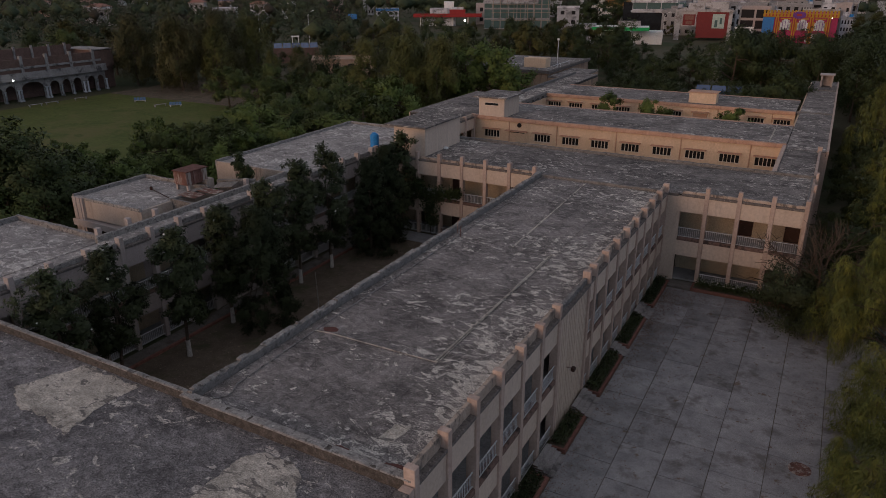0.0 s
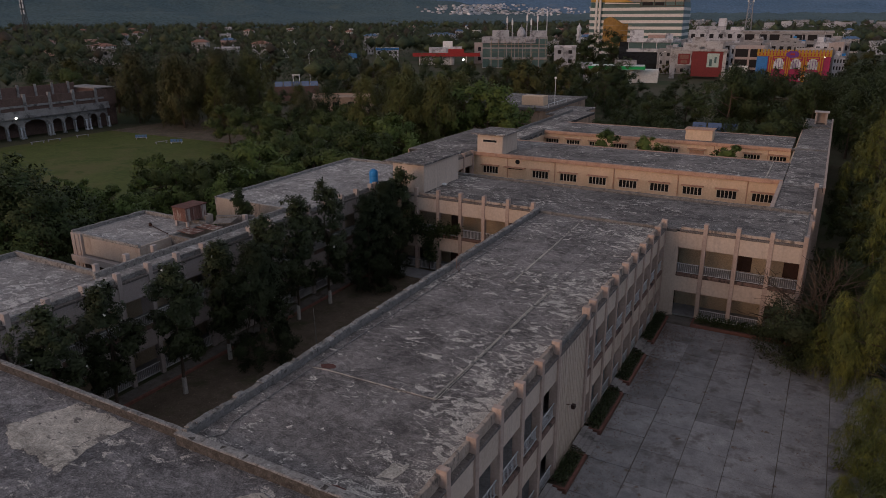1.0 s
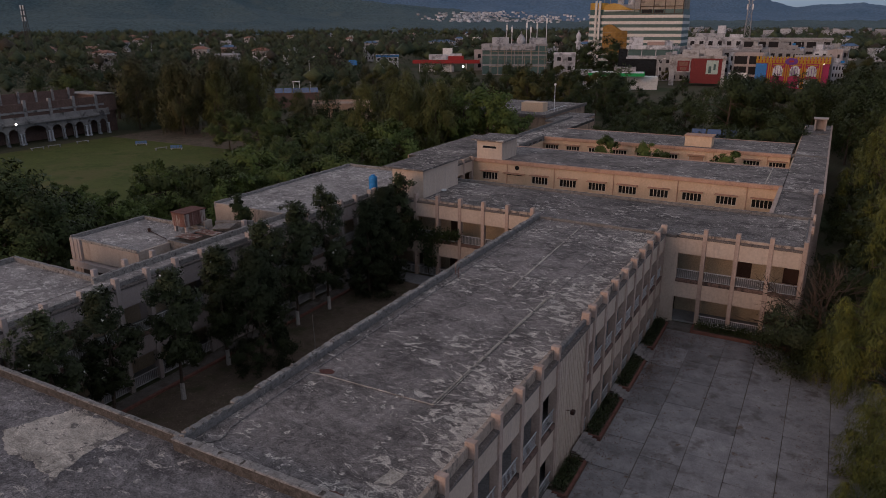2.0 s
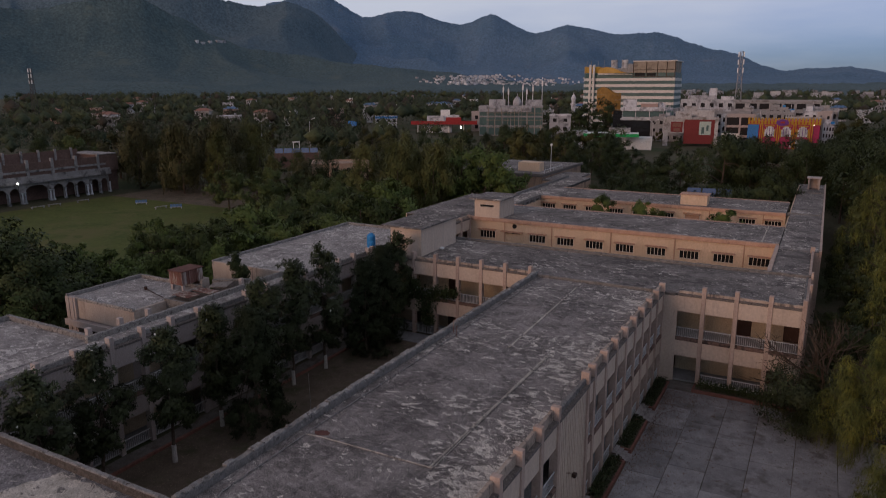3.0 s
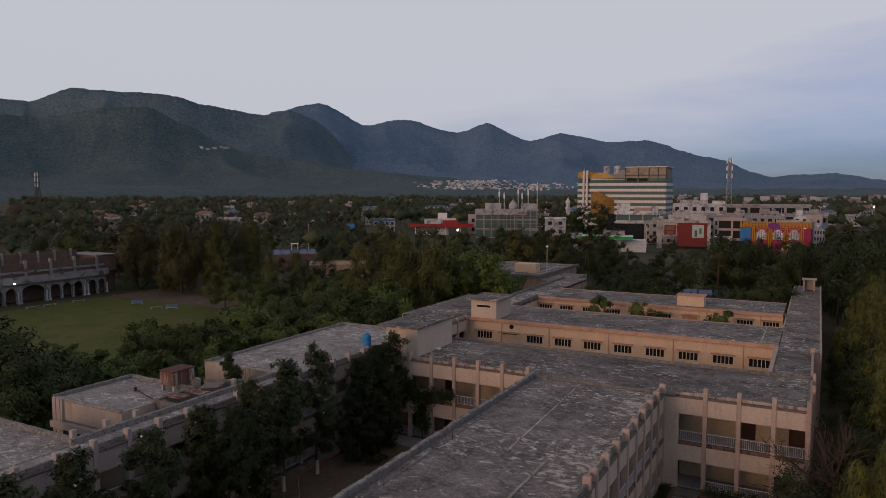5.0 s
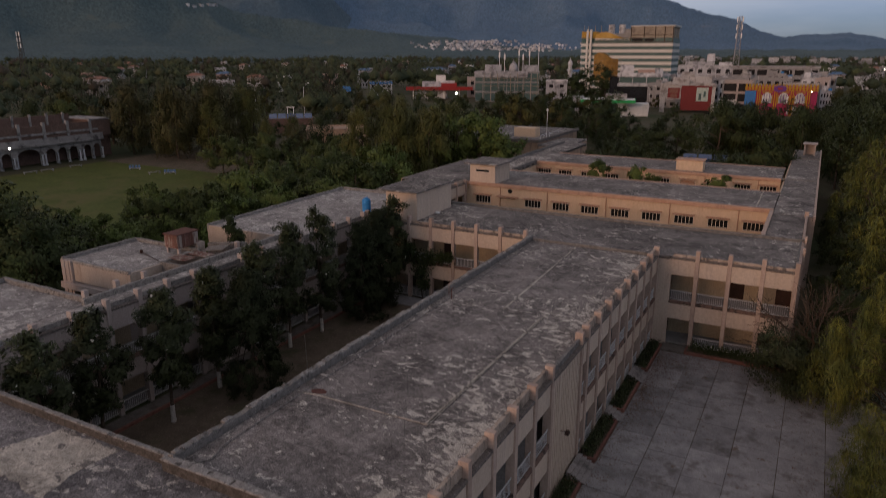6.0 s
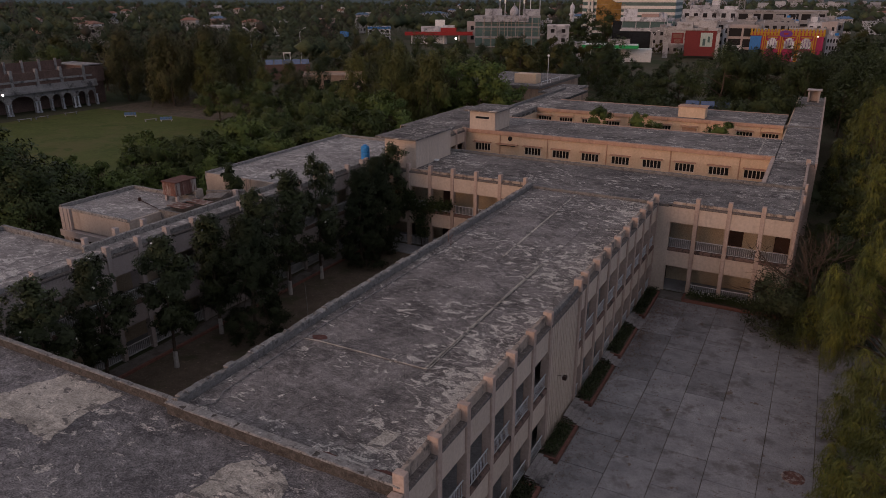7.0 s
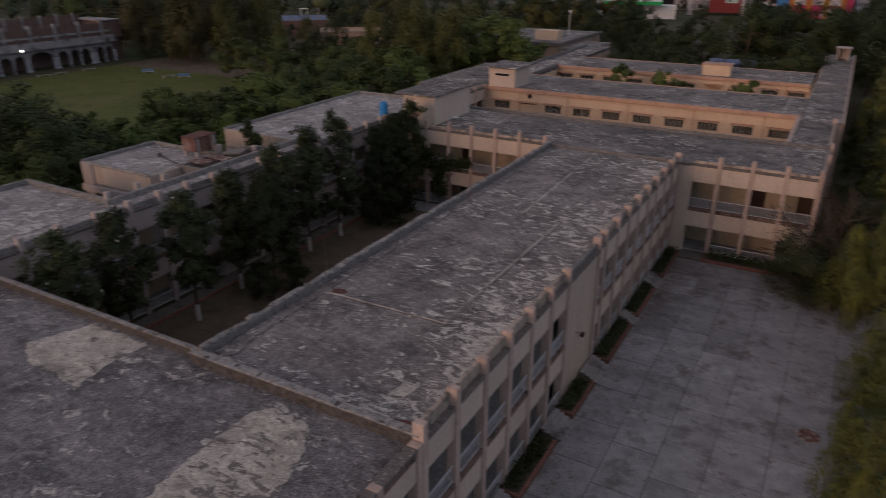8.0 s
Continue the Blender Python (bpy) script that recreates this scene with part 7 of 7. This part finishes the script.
# smaller blocks that fill the town behind, with cluttered roofs
_tr = random.Random(8)
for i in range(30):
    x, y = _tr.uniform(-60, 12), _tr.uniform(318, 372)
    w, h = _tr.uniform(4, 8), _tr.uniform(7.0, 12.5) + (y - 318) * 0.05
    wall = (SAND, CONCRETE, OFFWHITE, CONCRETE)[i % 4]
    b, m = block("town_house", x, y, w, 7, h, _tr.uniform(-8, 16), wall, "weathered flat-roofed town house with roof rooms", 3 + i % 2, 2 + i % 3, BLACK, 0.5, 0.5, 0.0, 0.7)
    part("roof_room", box(-w * 0.4, w * 0.05, 2, 5, h, h + _tr.uniform(1.6, 2.8)), wall, b, "", m)
    part("roof_tank", cylinder(w * 0.3, 3, h, h + 1.5, 0.7, 0.7, 10), BLUE_TANK if i % 7 == 0 else OFFWHITE, b, "", m)
    part("roof_pole", cylinder(w * 0.1, 4, h, h + _tr.uniform(3, 5), 0.09, 0.07, 5), RAIL, b, "", m)

# filling stations
st = thing("filling_station", local(-61.4, 260.3, 14), "filling station with a green and white canopy", "building", "town buildings")
m = local(-61.4, 260.3, 14)
part("canopy", box(-9, 11, 0, 11, 5.1, 6.3, 0.05), WHITE, st, "", m)
part("canopy_band", boxes((-9.1, 11.1, -0.1, 0.0, 5.2, 6.35), (11.0, 11.1, 0, 11, 5.2, 6.35)), GREEN, st, "green canopy edge", m)
part("shop", box(5, 16, 7, 14, 0, 4.6), WHITE, st, "", m)
part("shop", box(-14, -8, 2, 10, 0, 7.0), OFFWHITE, st, "", m)
for x in (-6, 0, 6):
    part("canopy_post", box(x, x + 0.5, 2, 2.5, 0, 5.1), WHITE, st, "", m)
part("roof_room", box(0, 8, 7, 11, 6.3, 8.0), SAND, st, "", m)
m = local(-166, 325.1, 27)
st = thing("filling_station", m, "filling station with a long red canopy", "building", "town buildings")
part("canopy", box(-17, 17, 0, 12, 4.7, 5.0), WHITE, st, "", m)
part("canopy_band", boxes((-17.2, 17.2, -0.2, 0.0, 4.4, 6.2), (17.0, 17.2, 0.0, 12, 4.4, 6.2)), RED, st, "red canopy edge", m)
for x in (-14, -6, 2, 10):
    part("canopy_post", box(x, x + 0.6, 2, 2.6, 0, 4.7), WHITE, st, "", m)
part("kiosk", box(-13, 4, 4, 10, 0, 4.6), OFFWHITE, st, "", m)
part("roof_room", box(-9, 0, 3, 8, 5.0, 8.6), OFFWHITE, st, "", m)
part("roof_room", box(2, 8, 3, 8, 5.0, 9.0), OFFWHITE, st, "", m)
part("roof_room", box(1, 9, -0.1, 2.9, 5.2, 8.0), RED, st, "", m)
part("white_tower", box(-2, 3, 9, 13, 5, 11.6), WHITE, st, "", m)
b, m = block("grey_block", -150, 350, 22, 12, 9.8, 25, GREYWALL, "grey workshop block behind the filling station", 2, 4, BLACK, 0.3, 0.4)

# tall grey building with scaffolding and roof antennas
b, m = block("scaffold_building", -126.9, 321.8, 31, 14, 13.8, 22, CONCRETE, "grey building with scaffolding and roof antennas", 3, 8, TEAL, 0.9, 0.84)
part("white_slab", box(-15.8, 10, -1.4, 3, 11.6, 14.4), OFFWHITE, b, "", m)
part("roof_room", box(-11, -3, 4, 9, 14.4, 17.4), OFFWHITE, b, "", m)
part("roof_room", box(7, 15, 2, 9, 13.8, 17.2), OFFWHITE, b, "", m)
part("dome", lathe([(2.0, 0), (2.2, 1.4), (1.9, 2.8), (1.1, 4.0), (0.2, 4.9), (0.1, 6.0)], 14), OFFWHITE, b, "pale roof dome", m @ pose(3.0, 5, 14.2), smooth=True)
for i in range(9):
    x = -11 + 3.2 * i
    part("scaffold_pole", cylinder(x, -1.8, 0, 13.5, 0.12, 0.12, 5), HOARD, b, "", m)
for z in (4, 7.5, 11):
    part("scaffold_rail", box(-12, 16, -1.9, -1.7, z, z + 0.2), HOARD, b, "", m)
for x, h in ((-4, 24), (-1.5, 23), (5.5, 25), (7.5, 23), (10.5, 24.5), (15, 27)):
    part("antenna", cylinder(x, 5, 13.8, h, 0.22, 0.15, 6), RAIL, b, "", m)
    part("antenna_panel", box(x - 0.4, x + 0.4, 4.5, 4.8, h - 3.2, h - 0.8), WHITE, b, "", m)

mn = thing("minaret", pose(-120.8, 399.2, 0), "slim pale minaret with a domed top", "minaret")
part("shaft", lathe([(1.3, 0), (1.2, 13), (1.8, 13.2), (1.8, 13.9), (1.1, 14.1), (1.1, 16.2)], 12), OFFWHITE, mn, "", pose(-120.8, 399.2, 0))
part("dome", lathe([(1.3, 16.2), (1.5, 17.0), (1.1, 18.2), (0.3, 19.2), (0.08, 20.2)], 12), OFFWHITE, mn, "", pose(-120.8, 399.2, 0), smooth=True)


def lattice_mast(x, y, h, w, mat, label):
    ms = thing("lattice_mast", pose(x, y, 0), label, "mast")
    rows = []
    for sx in (-1, 1):
        for sy in (-1, 1):
            rows.append(([(sx * w, sy * w, 0), (sx * w * 0.28, sy * w * 0.28, h)], 0.14))
    for row in rows:
        part("leg", tubes(row, seg=4), mat, ms, "", pose(x, y, 0))
    n = 12
    for i in range(n):
        z0, z1 = h * i / n, h * (i + 1) / n
        a, b2 = w * (1 - 0.72 * i / n), w * (1 - 0.72 * (i + 1) / n)
        part("brace", tubes(([(-a, -a, z0), (b2, -b2, z1)], 0.1), ([(a, -a, z0), (-b2, -b2, z1)], 0.1), ([(-b2, -b2, z1), (b2, -b2, z1)], 0.1),
                            ([(a, -a, z0), (b2, b2, z1)], 0.1), ([(a, a, z0), (b2, -b2, z1)], 0.1), seg=4), mat, ms, "", pose(x, y, 0))
    for z in (0.74, 0.84, 0.93):
        part("antenna_panel", boxes((-1.5, -1.0, -0.9, -0.5, h * z, h * z + 2.4), (1.0, 1.5, -0.9, -0.5, h * z, h * z + 2.4)), WHITE, ms, "", pose(x, y, 0))


lattice_mast(-31.2, 387.9, 40.5, 2.0, CONCRETE, "grey lattice telephone mast behind shops")
lattice_mast(-415.5, 262.6, 35, 1.8, JOINT, "dark lattice telephone mast among trees")

# signs, street lamps, lights that are on
LAMP_ON = glowing("lit_lamp", (1.0, 0.95, 0.85), 6.0)


def street_lamp(x, y, h, arms=1, lit=False, turn=0, label="tall grey street lamp"):
    m = pose(x, y, 0, 0, 0, turn)
    s = thing("street_lamp", m, label, "street lamp", "street lamps")
    part("pole", cylinder(0, 0, 0, h, 0.13, 0.07, 8), RAIL, s, "", m)
    for k in range(arms):
        sx = 1 if k == 0 else -1
        part("arm", tubes(([(0, 0, h - 0.2), (sx * 0.8, 0, h + 0.9), (sx * 1.7, 0, h + 1.4)], 0.07), seg=5), RAIL, s, "", m)
        part("lamp_head", box(min(sx * 1.5, sx * 2.3), max(sx * 1.5, sx * 2.3), -0.2, 0.2, h + 1.3, h + 1.5), LAMP_ON if lit else WHITE, s, "", m)


def slim_lamp(x, y, h):
    s = thing("street_lamp", pose(x, y, 0), "slim roof-high lamp post with a small head", "street lamp", "street lamps")
    part("pole", cylinder(x, y, 0, h, 0.09, 0.06, 8), RAIL, s)
    part("lamp_head", lathe([(0.08, 0), (0.26, 0.1), (0.24, 0.34), (0.08, 0.42)], 10), WHITE, s, "", pose(x, y, h))


street_lamp(-167.0, 190.5, 11.5, 2, False, 43, "twin-armed grey street lamp")
street_lamp(-158.0, 206.0, 11.0, 1, False, 43)
slim_lamp(-36.6, 130.0, 12.2)
street_lamp(-52, 292, 9.0, 2, False, 10, "twin-armed grey street lamp")
sg = thing("sign_tower", pose(-165.4, 243.4, 0), "blue sign board on a pole", "sign")
part("pole", cylinder(-165.4, 243.4, 0, 9, 0.25, 0.25, 8), RAIL, sg)
part("board", box(-167.4, -163.4, 243.1, 243.5, 7.6, 9.6), BLUE, sg)
for i, (x, y, z, r) in enumerate(((-131.8, 82.0, 4.6, 0.2), (-152.5, 318.0, 3.6, 0.5), (5.7, 297.6, 9.2, 0.16), (28.9, 320, 17.1, 0.2))):
    lp = thing("lit_lamp", pose(x, y, z), "small lit lamp shining white at dusk", "lamp", "lit lamps")
    part("bulb", lathe([(r * 0.3, -r), (r, -r * 0.4), (r, r * 0.4), (r * 0.3, r)], 10), LAMP_ON, lp, "", pose(x, y, z))
    part("stem", cylinder(x, y, 0, z - r, 0.04, 0.04, 6), JOINT, lp)

# solar tables and low sheds among the trees
for cx, cy, turn, n in ((-129, 164, 40, 5), (-6.9, 129.0, 8, 3)):
    m = local(cx, cy, turn)
    sh = thing("shed", m, "low pale shed with blue solar panels on its roof", "shed", "sheds")
    part("body", box(-2.6 * n / 2, 2.6 * n / 2, 0.5, 6, 0, 4.2), BRICK, sh, "", m)
    for k in range(n):
        part("solar_panel", box(-1.15, 1.15, -2.2, 2.2, -0.05, 0.05), SOLAR, sh, "blue solar panel", m @ pose(-2.6 * (n - 1) / 2 + 2.6 * k, 3, 4.7, 14))
    if n > 3:
        part("frame", boxes((-1.0, -0.8, 5.0, 5.2, 4.2, 7.0), (0.8, 1.0, 5.0, 5.2, 4.2, 7.0), (-1.2, 1.2, 5.0, 5.2, 7.0, 7.3)), WHITE, sh, "", m)
b, m = block("low_building", -88, 131.5, 14, 9, 5.9, 36, NORTH_WALL, "low brown building with a pale flat roof among trees", 2, 4, BLACK, 0.4, 0.4, 0, 0.3)
b, m = block("blue_roof_shop", -205, 330, 12, 9, 7.2, 32, OFFWHITE, "row of low shops with a blue roof edge", 2, 4, BLACK, 0.5, 0.4)
part("roof_edge", box(-6.2, 6.2, -0.3, -0.16, 6.6, 7.8), BLUE, b, "blue painted roof edge", m)
b, m = block("low_building", -91.6, 292.9, 9, 8, 11.2, 18, OFFWHITE, "small white house with a flat roof", 3, 2, BLACK, 0.35, 0.4)

# houses scattered in the woods
_hr = random.Random(31)
TILE_ROOF = plain("faded_tile_roof", (0.30, 0.15, 0.11))


def wood_house(x, y, w, h, turn, wall, roof):
    """A low house among trees: walls with windows, and a flat slab or a hipped roof."""
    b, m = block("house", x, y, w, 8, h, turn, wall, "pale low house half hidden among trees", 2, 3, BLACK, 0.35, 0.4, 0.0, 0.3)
    if roof is None:
        part("roof_slab", box(-w / 2 - 0.5, w / 2 + 0.5, -0.5, 8.5, h + 0.3, h + 0.55), wall, b, "", m)
        part("roof_tank", cylinder(w * 0.25, 5, h + 0.5, h + 1.7, 0.6, 0.6, 10), OFFWHITE, b, "", m)
        return
    bm = bmesh.new()
    base = [bm.verts.new(p) for p in ((-w / 2 - 0.6, -0.6, h + 0.31), (w / 2 + 0.6, -0.6, h + 0.31), (w / 2 + 0.6, 8.6, h + 0.31), (-w / 2 - 0.6, 8.6, h + 0.31))]
    ridge = [bm.verts.new((-w / 4, 4, h + 2.0)), bm.verts.new((w / 4, 4, h + 2.0))]
    for f in ((base[0], base[1], ridge[1], ridge[0]), (base[1], base[2], ridge[1]), (base[2], base[3], ridge[0], ridge[1]), (base[3], base[0], ridge[0]), base[::-1]):
        bm.faces.new(f)
    part("hipped_roof", bm, roof, b, "", m)


HOUSES = [(-288.9, 295.1, 13, 7.6), (-296.4, 329.5, 9, 8.4), (-283.7, 340.9, 7, 8.6), (-281.7, 381.2, 11, 9.0), (-279.9, 525.3, 22, 9.6), (-330, 250, 12, 7.8), (-352, 262, 10, 8.4)]
HOUSES += [(10 + r * math.sin(radians(a)), r * math.cos(radians(a)), _hr.uniform(6, 12), _hr.uniform(7.6, 9.4))
           for r, a in [(_hr.uniform(460, 1350), _hr.uniform(-58, -26)) for _ in range(34)] + [(_hr.uniform(430, 1300), _hr.uniform(-24, 10)) for _ in range(34)]]
for i, (x, y, w, h) in enumerate(HOUSES):
    wood_house(x, y, w, h, _hr.uniform(5, 50), (OFFWHITE, SAND, WHITE, PINK, OFFWHITE, SAND)[i % 6], (None, TILE_ROOF, None, None, SEAT_BLUE, None, TILE_ROOF)[i % 7])

# ---- arcaded building across the lawn, half built ----
m = pose(-134.2, 62, 0, 0, 0, 90)  # along x, front towards the lawn
arc = thing("arcaded_building", m, "half-built concrete building with a ground-floor arcade", "building")


def arch_panel(w, h, spring, rise, t):
    """A panel of width w with a round-headed opening."""
    bm = bmesh.new()
    pier = 0.28
    n = 12
    arch = [(-w / 2 + pier, 0)] + [(-(w / 2 - pier) * math.cos(math.pi * i / n), spring + rise * math.sin(math.pi * i / n)) for i in range(n + 1)] + [(w / 2 - pier, 0)]
    for y in (0, t):
        a = [bm.verts.new((x, y, z)) for x, z in arch]
        top = [bm.verts.new((x, y, h)) for x, z in arch]
        l = [bm.verts.new((-w / 2, y, z)) for z in (0, h)]
        r = [bm.verts.new((w / 2, y, z)) for z in (0, h)]
        fs = [(l[0], a[0], top[0], l[1]), (a[-1], r[0], r[1], top[-1])]
        fs += [(a[i], a[i + 1], top[i + 1], top[i]) for i in range(1, len(arch) - 2)]
        fs += [(a[0], a[1], top[1], top[0])] if abs(arch[0][0] - arch[1][0]) > 1e-4 else []
        for f in fs:
            bm.faces.new(f)
        if y == 0:
            front = a
        else:
            for i in range(len(a) - 1):
                bm.faces.new((front[i], front[i + 1], a[i + 1], a[i]))
    bmesh.ops.remove_doubles(bm, verts=bm.verts[:], dist=0.001)
    return bm


BAYS = [(39.9, 42.2), (37.5, 39.9), (34.0, 36.6), (31.4, 34.0), (28.6, 31.4), (22.5, 27.9)] + [(19.2 - 2.7 * i, 21.9 - 2.7 * i) for i in range(3)] + [(7.4, 12.9)] + [(4.2 - 2.7 * i, 6.9 - 2.7 * i) for i in range(10)]
for lo, hi in BAYS:
    w = hi - lo
    part("arch", shared(f"arch|{w:.1f}", lambda: arch_panel(w, 4.2, 2.35, 0.95 if w < 4 else 1.3, 0.35), OLD_CONCRETE), OLD_CONCRETE, arc, "grey concrete arch", m @ pose((lo + hi) / 2, 0, 0))
    for x in (lo, hi):
        part("arcade_column", shared("arcade_column", lambda: lathe([(0.3, 0), (0.3, 0.3), (0.18, 0.4), (0.16, 2.1), (0.28, 2.35)], 12), OFFWHITE), OFFWHITE, arc, "pale round arcade column", m @ pose(x, -0.25, 0))
for lo, hi in ((36.6, 37.5), (27.9, 28.6), (21.9, 22.5), (12.9, 13.8), (6.9, 7.4)):
    part("pier", box(lo, hi, 0.0, 0.35, 0, 4.2), OLD_CONCRETE, arc, "", m)
part("arcade_back", box(-25, 42.0, 3.6, 3.9, 0, 4.2), BRICK, arc, "", m)
part("floor_slab", box(-25, 42.4, -0.9, 12, 4.2, 4.7), OLD_CONCRETE, arc, "", m)
part("balustrade", box(-25, 42.4, -0.7, -0.5, 4.7, 5.7), OLD_CONCRETE, arc, "", m)
for i in range(-4, 8):
    part("column", shared("arc_column", lambda: box(-0.28, 0.28, -0.4, 0.2, 5.0, 8.9), OLD_CONCRETE), OLD_CONCRETE, arc, "", m @ pose(5.4 * i + 2, 0, 0))
    part("brick_infill", shared("arc_infill", lambda: box(0.28, 5.12, -0.1, 0.15, 5.0, 8.3), BRICK), BRICK, arc, "", m @ pose(5.4 * i + 2, 0, 0))
part("beam", box(-25, 41.6, -0.35, 0.2, 6.35, 6.75), OLD_CONCRETE, arc, "", m)
part("rear_wall", box(-25, 41.6, 9.5, 9.8, 5, 9.5), BRICK, arc, "", m)
for i in range(-6, 11):
    part("rear_column", shared("arc_rear", lambda: box(-0.22, 0.22, 9.2, 9.6, 5.0, 9.9), OLD_CONCRETE), OLD_CONCRETE, arc, "", m @ pose(3.9 * i + 1, 0, 0))
part("end_block", box(41.6, 46.0, 2, 12, 0, 8.4), BRICK, arc, "", m)
part("end_roof", box(41.3, 46.3, 1.6, 12.4, 8.4, 8.6), OLD_CONCRETE, arc, "", m)


def bench(x, y, turn):
    m = pose(x, y, 0, 0, 0, turn)
    t = thing("bench", m, "long pale concrete bench at the lawn edge", "bench", "lawn benches")
    part("seat", box(-1.3, 1.3, -0.2, 0.2, 0.42, 0.48), CONCRETE, t, "", m)
    for x in (-1.1, 1.1):
        part("leg", box(x - 0.06, x + 0.06, -0.16, 0.16, 0, 0.42), CONCRETE, t, "", m)


for x, y in ((-126.1, 82.0), (-126.0, 85.4), (-125.7, 91.5), (-104.4, 93.5)):
    bench(x, y, 80)


def chair_row(x, y, turn):
    m = pose(x, y, 0, 0, 0, turn)
    t = thing("seat_row", m, "row of blue plastic seats on a frame", "chairs", "lawn seats")
    for k in range(4):
        x0 = 0.58 * k - 1.16
        part("seat", boxes((x0, x0 + 0.48, -0.25, 0.25, 0.4, 0.46), (x0, x0 + 0.48, 0.2, 0.26, 0.46, 0.9)), SEAT_BLUE, t, "", m)
    part("frame", boxes((-1.16, 1.16, -0.05, 0.05, 0.28, 0.4), (-1.0, -0.92, -0.25, 0.25, 0, 0.28), (0.92, 1.0, -0.25, 0.25, 0, 0.28)), RAIL, t, "", m)


chair_row(-112.4, 95.3, 40)
chair_row(-101.7, 94.9, 40)

# ---- courtyard slabs ----
pave = thing("pavement", pose(8, 30, 0), "grey concrete slab pavement of the east courtyard", "pavement", kind="structure")
_sr = random.Random(3)
XS = [1.1, 3.45, 5.7, 7.95, 10.45, 12.9, 15.3, 18.5]
for i, (a, b) in enumerate(zip(XS, XS[1:])):
    y = -20 + (0.9 if i % 2 else 0) + 0.4 * i
    while y < 53.6:
        y2 = min(y + _sr.uniform(3.1, 3.6), 53.75)
        if 53.75 - y2 < 1.2:
            y2 = 53.75
        g = _sr.uniform(0.012, 0.024)
        part("slab", box(a + g, b - g, y + g, y2 - g, -0.05, 0.045 + _sr.uniform(-0.008, 0.008), 0.01), PAVE, pave)
        y = y2
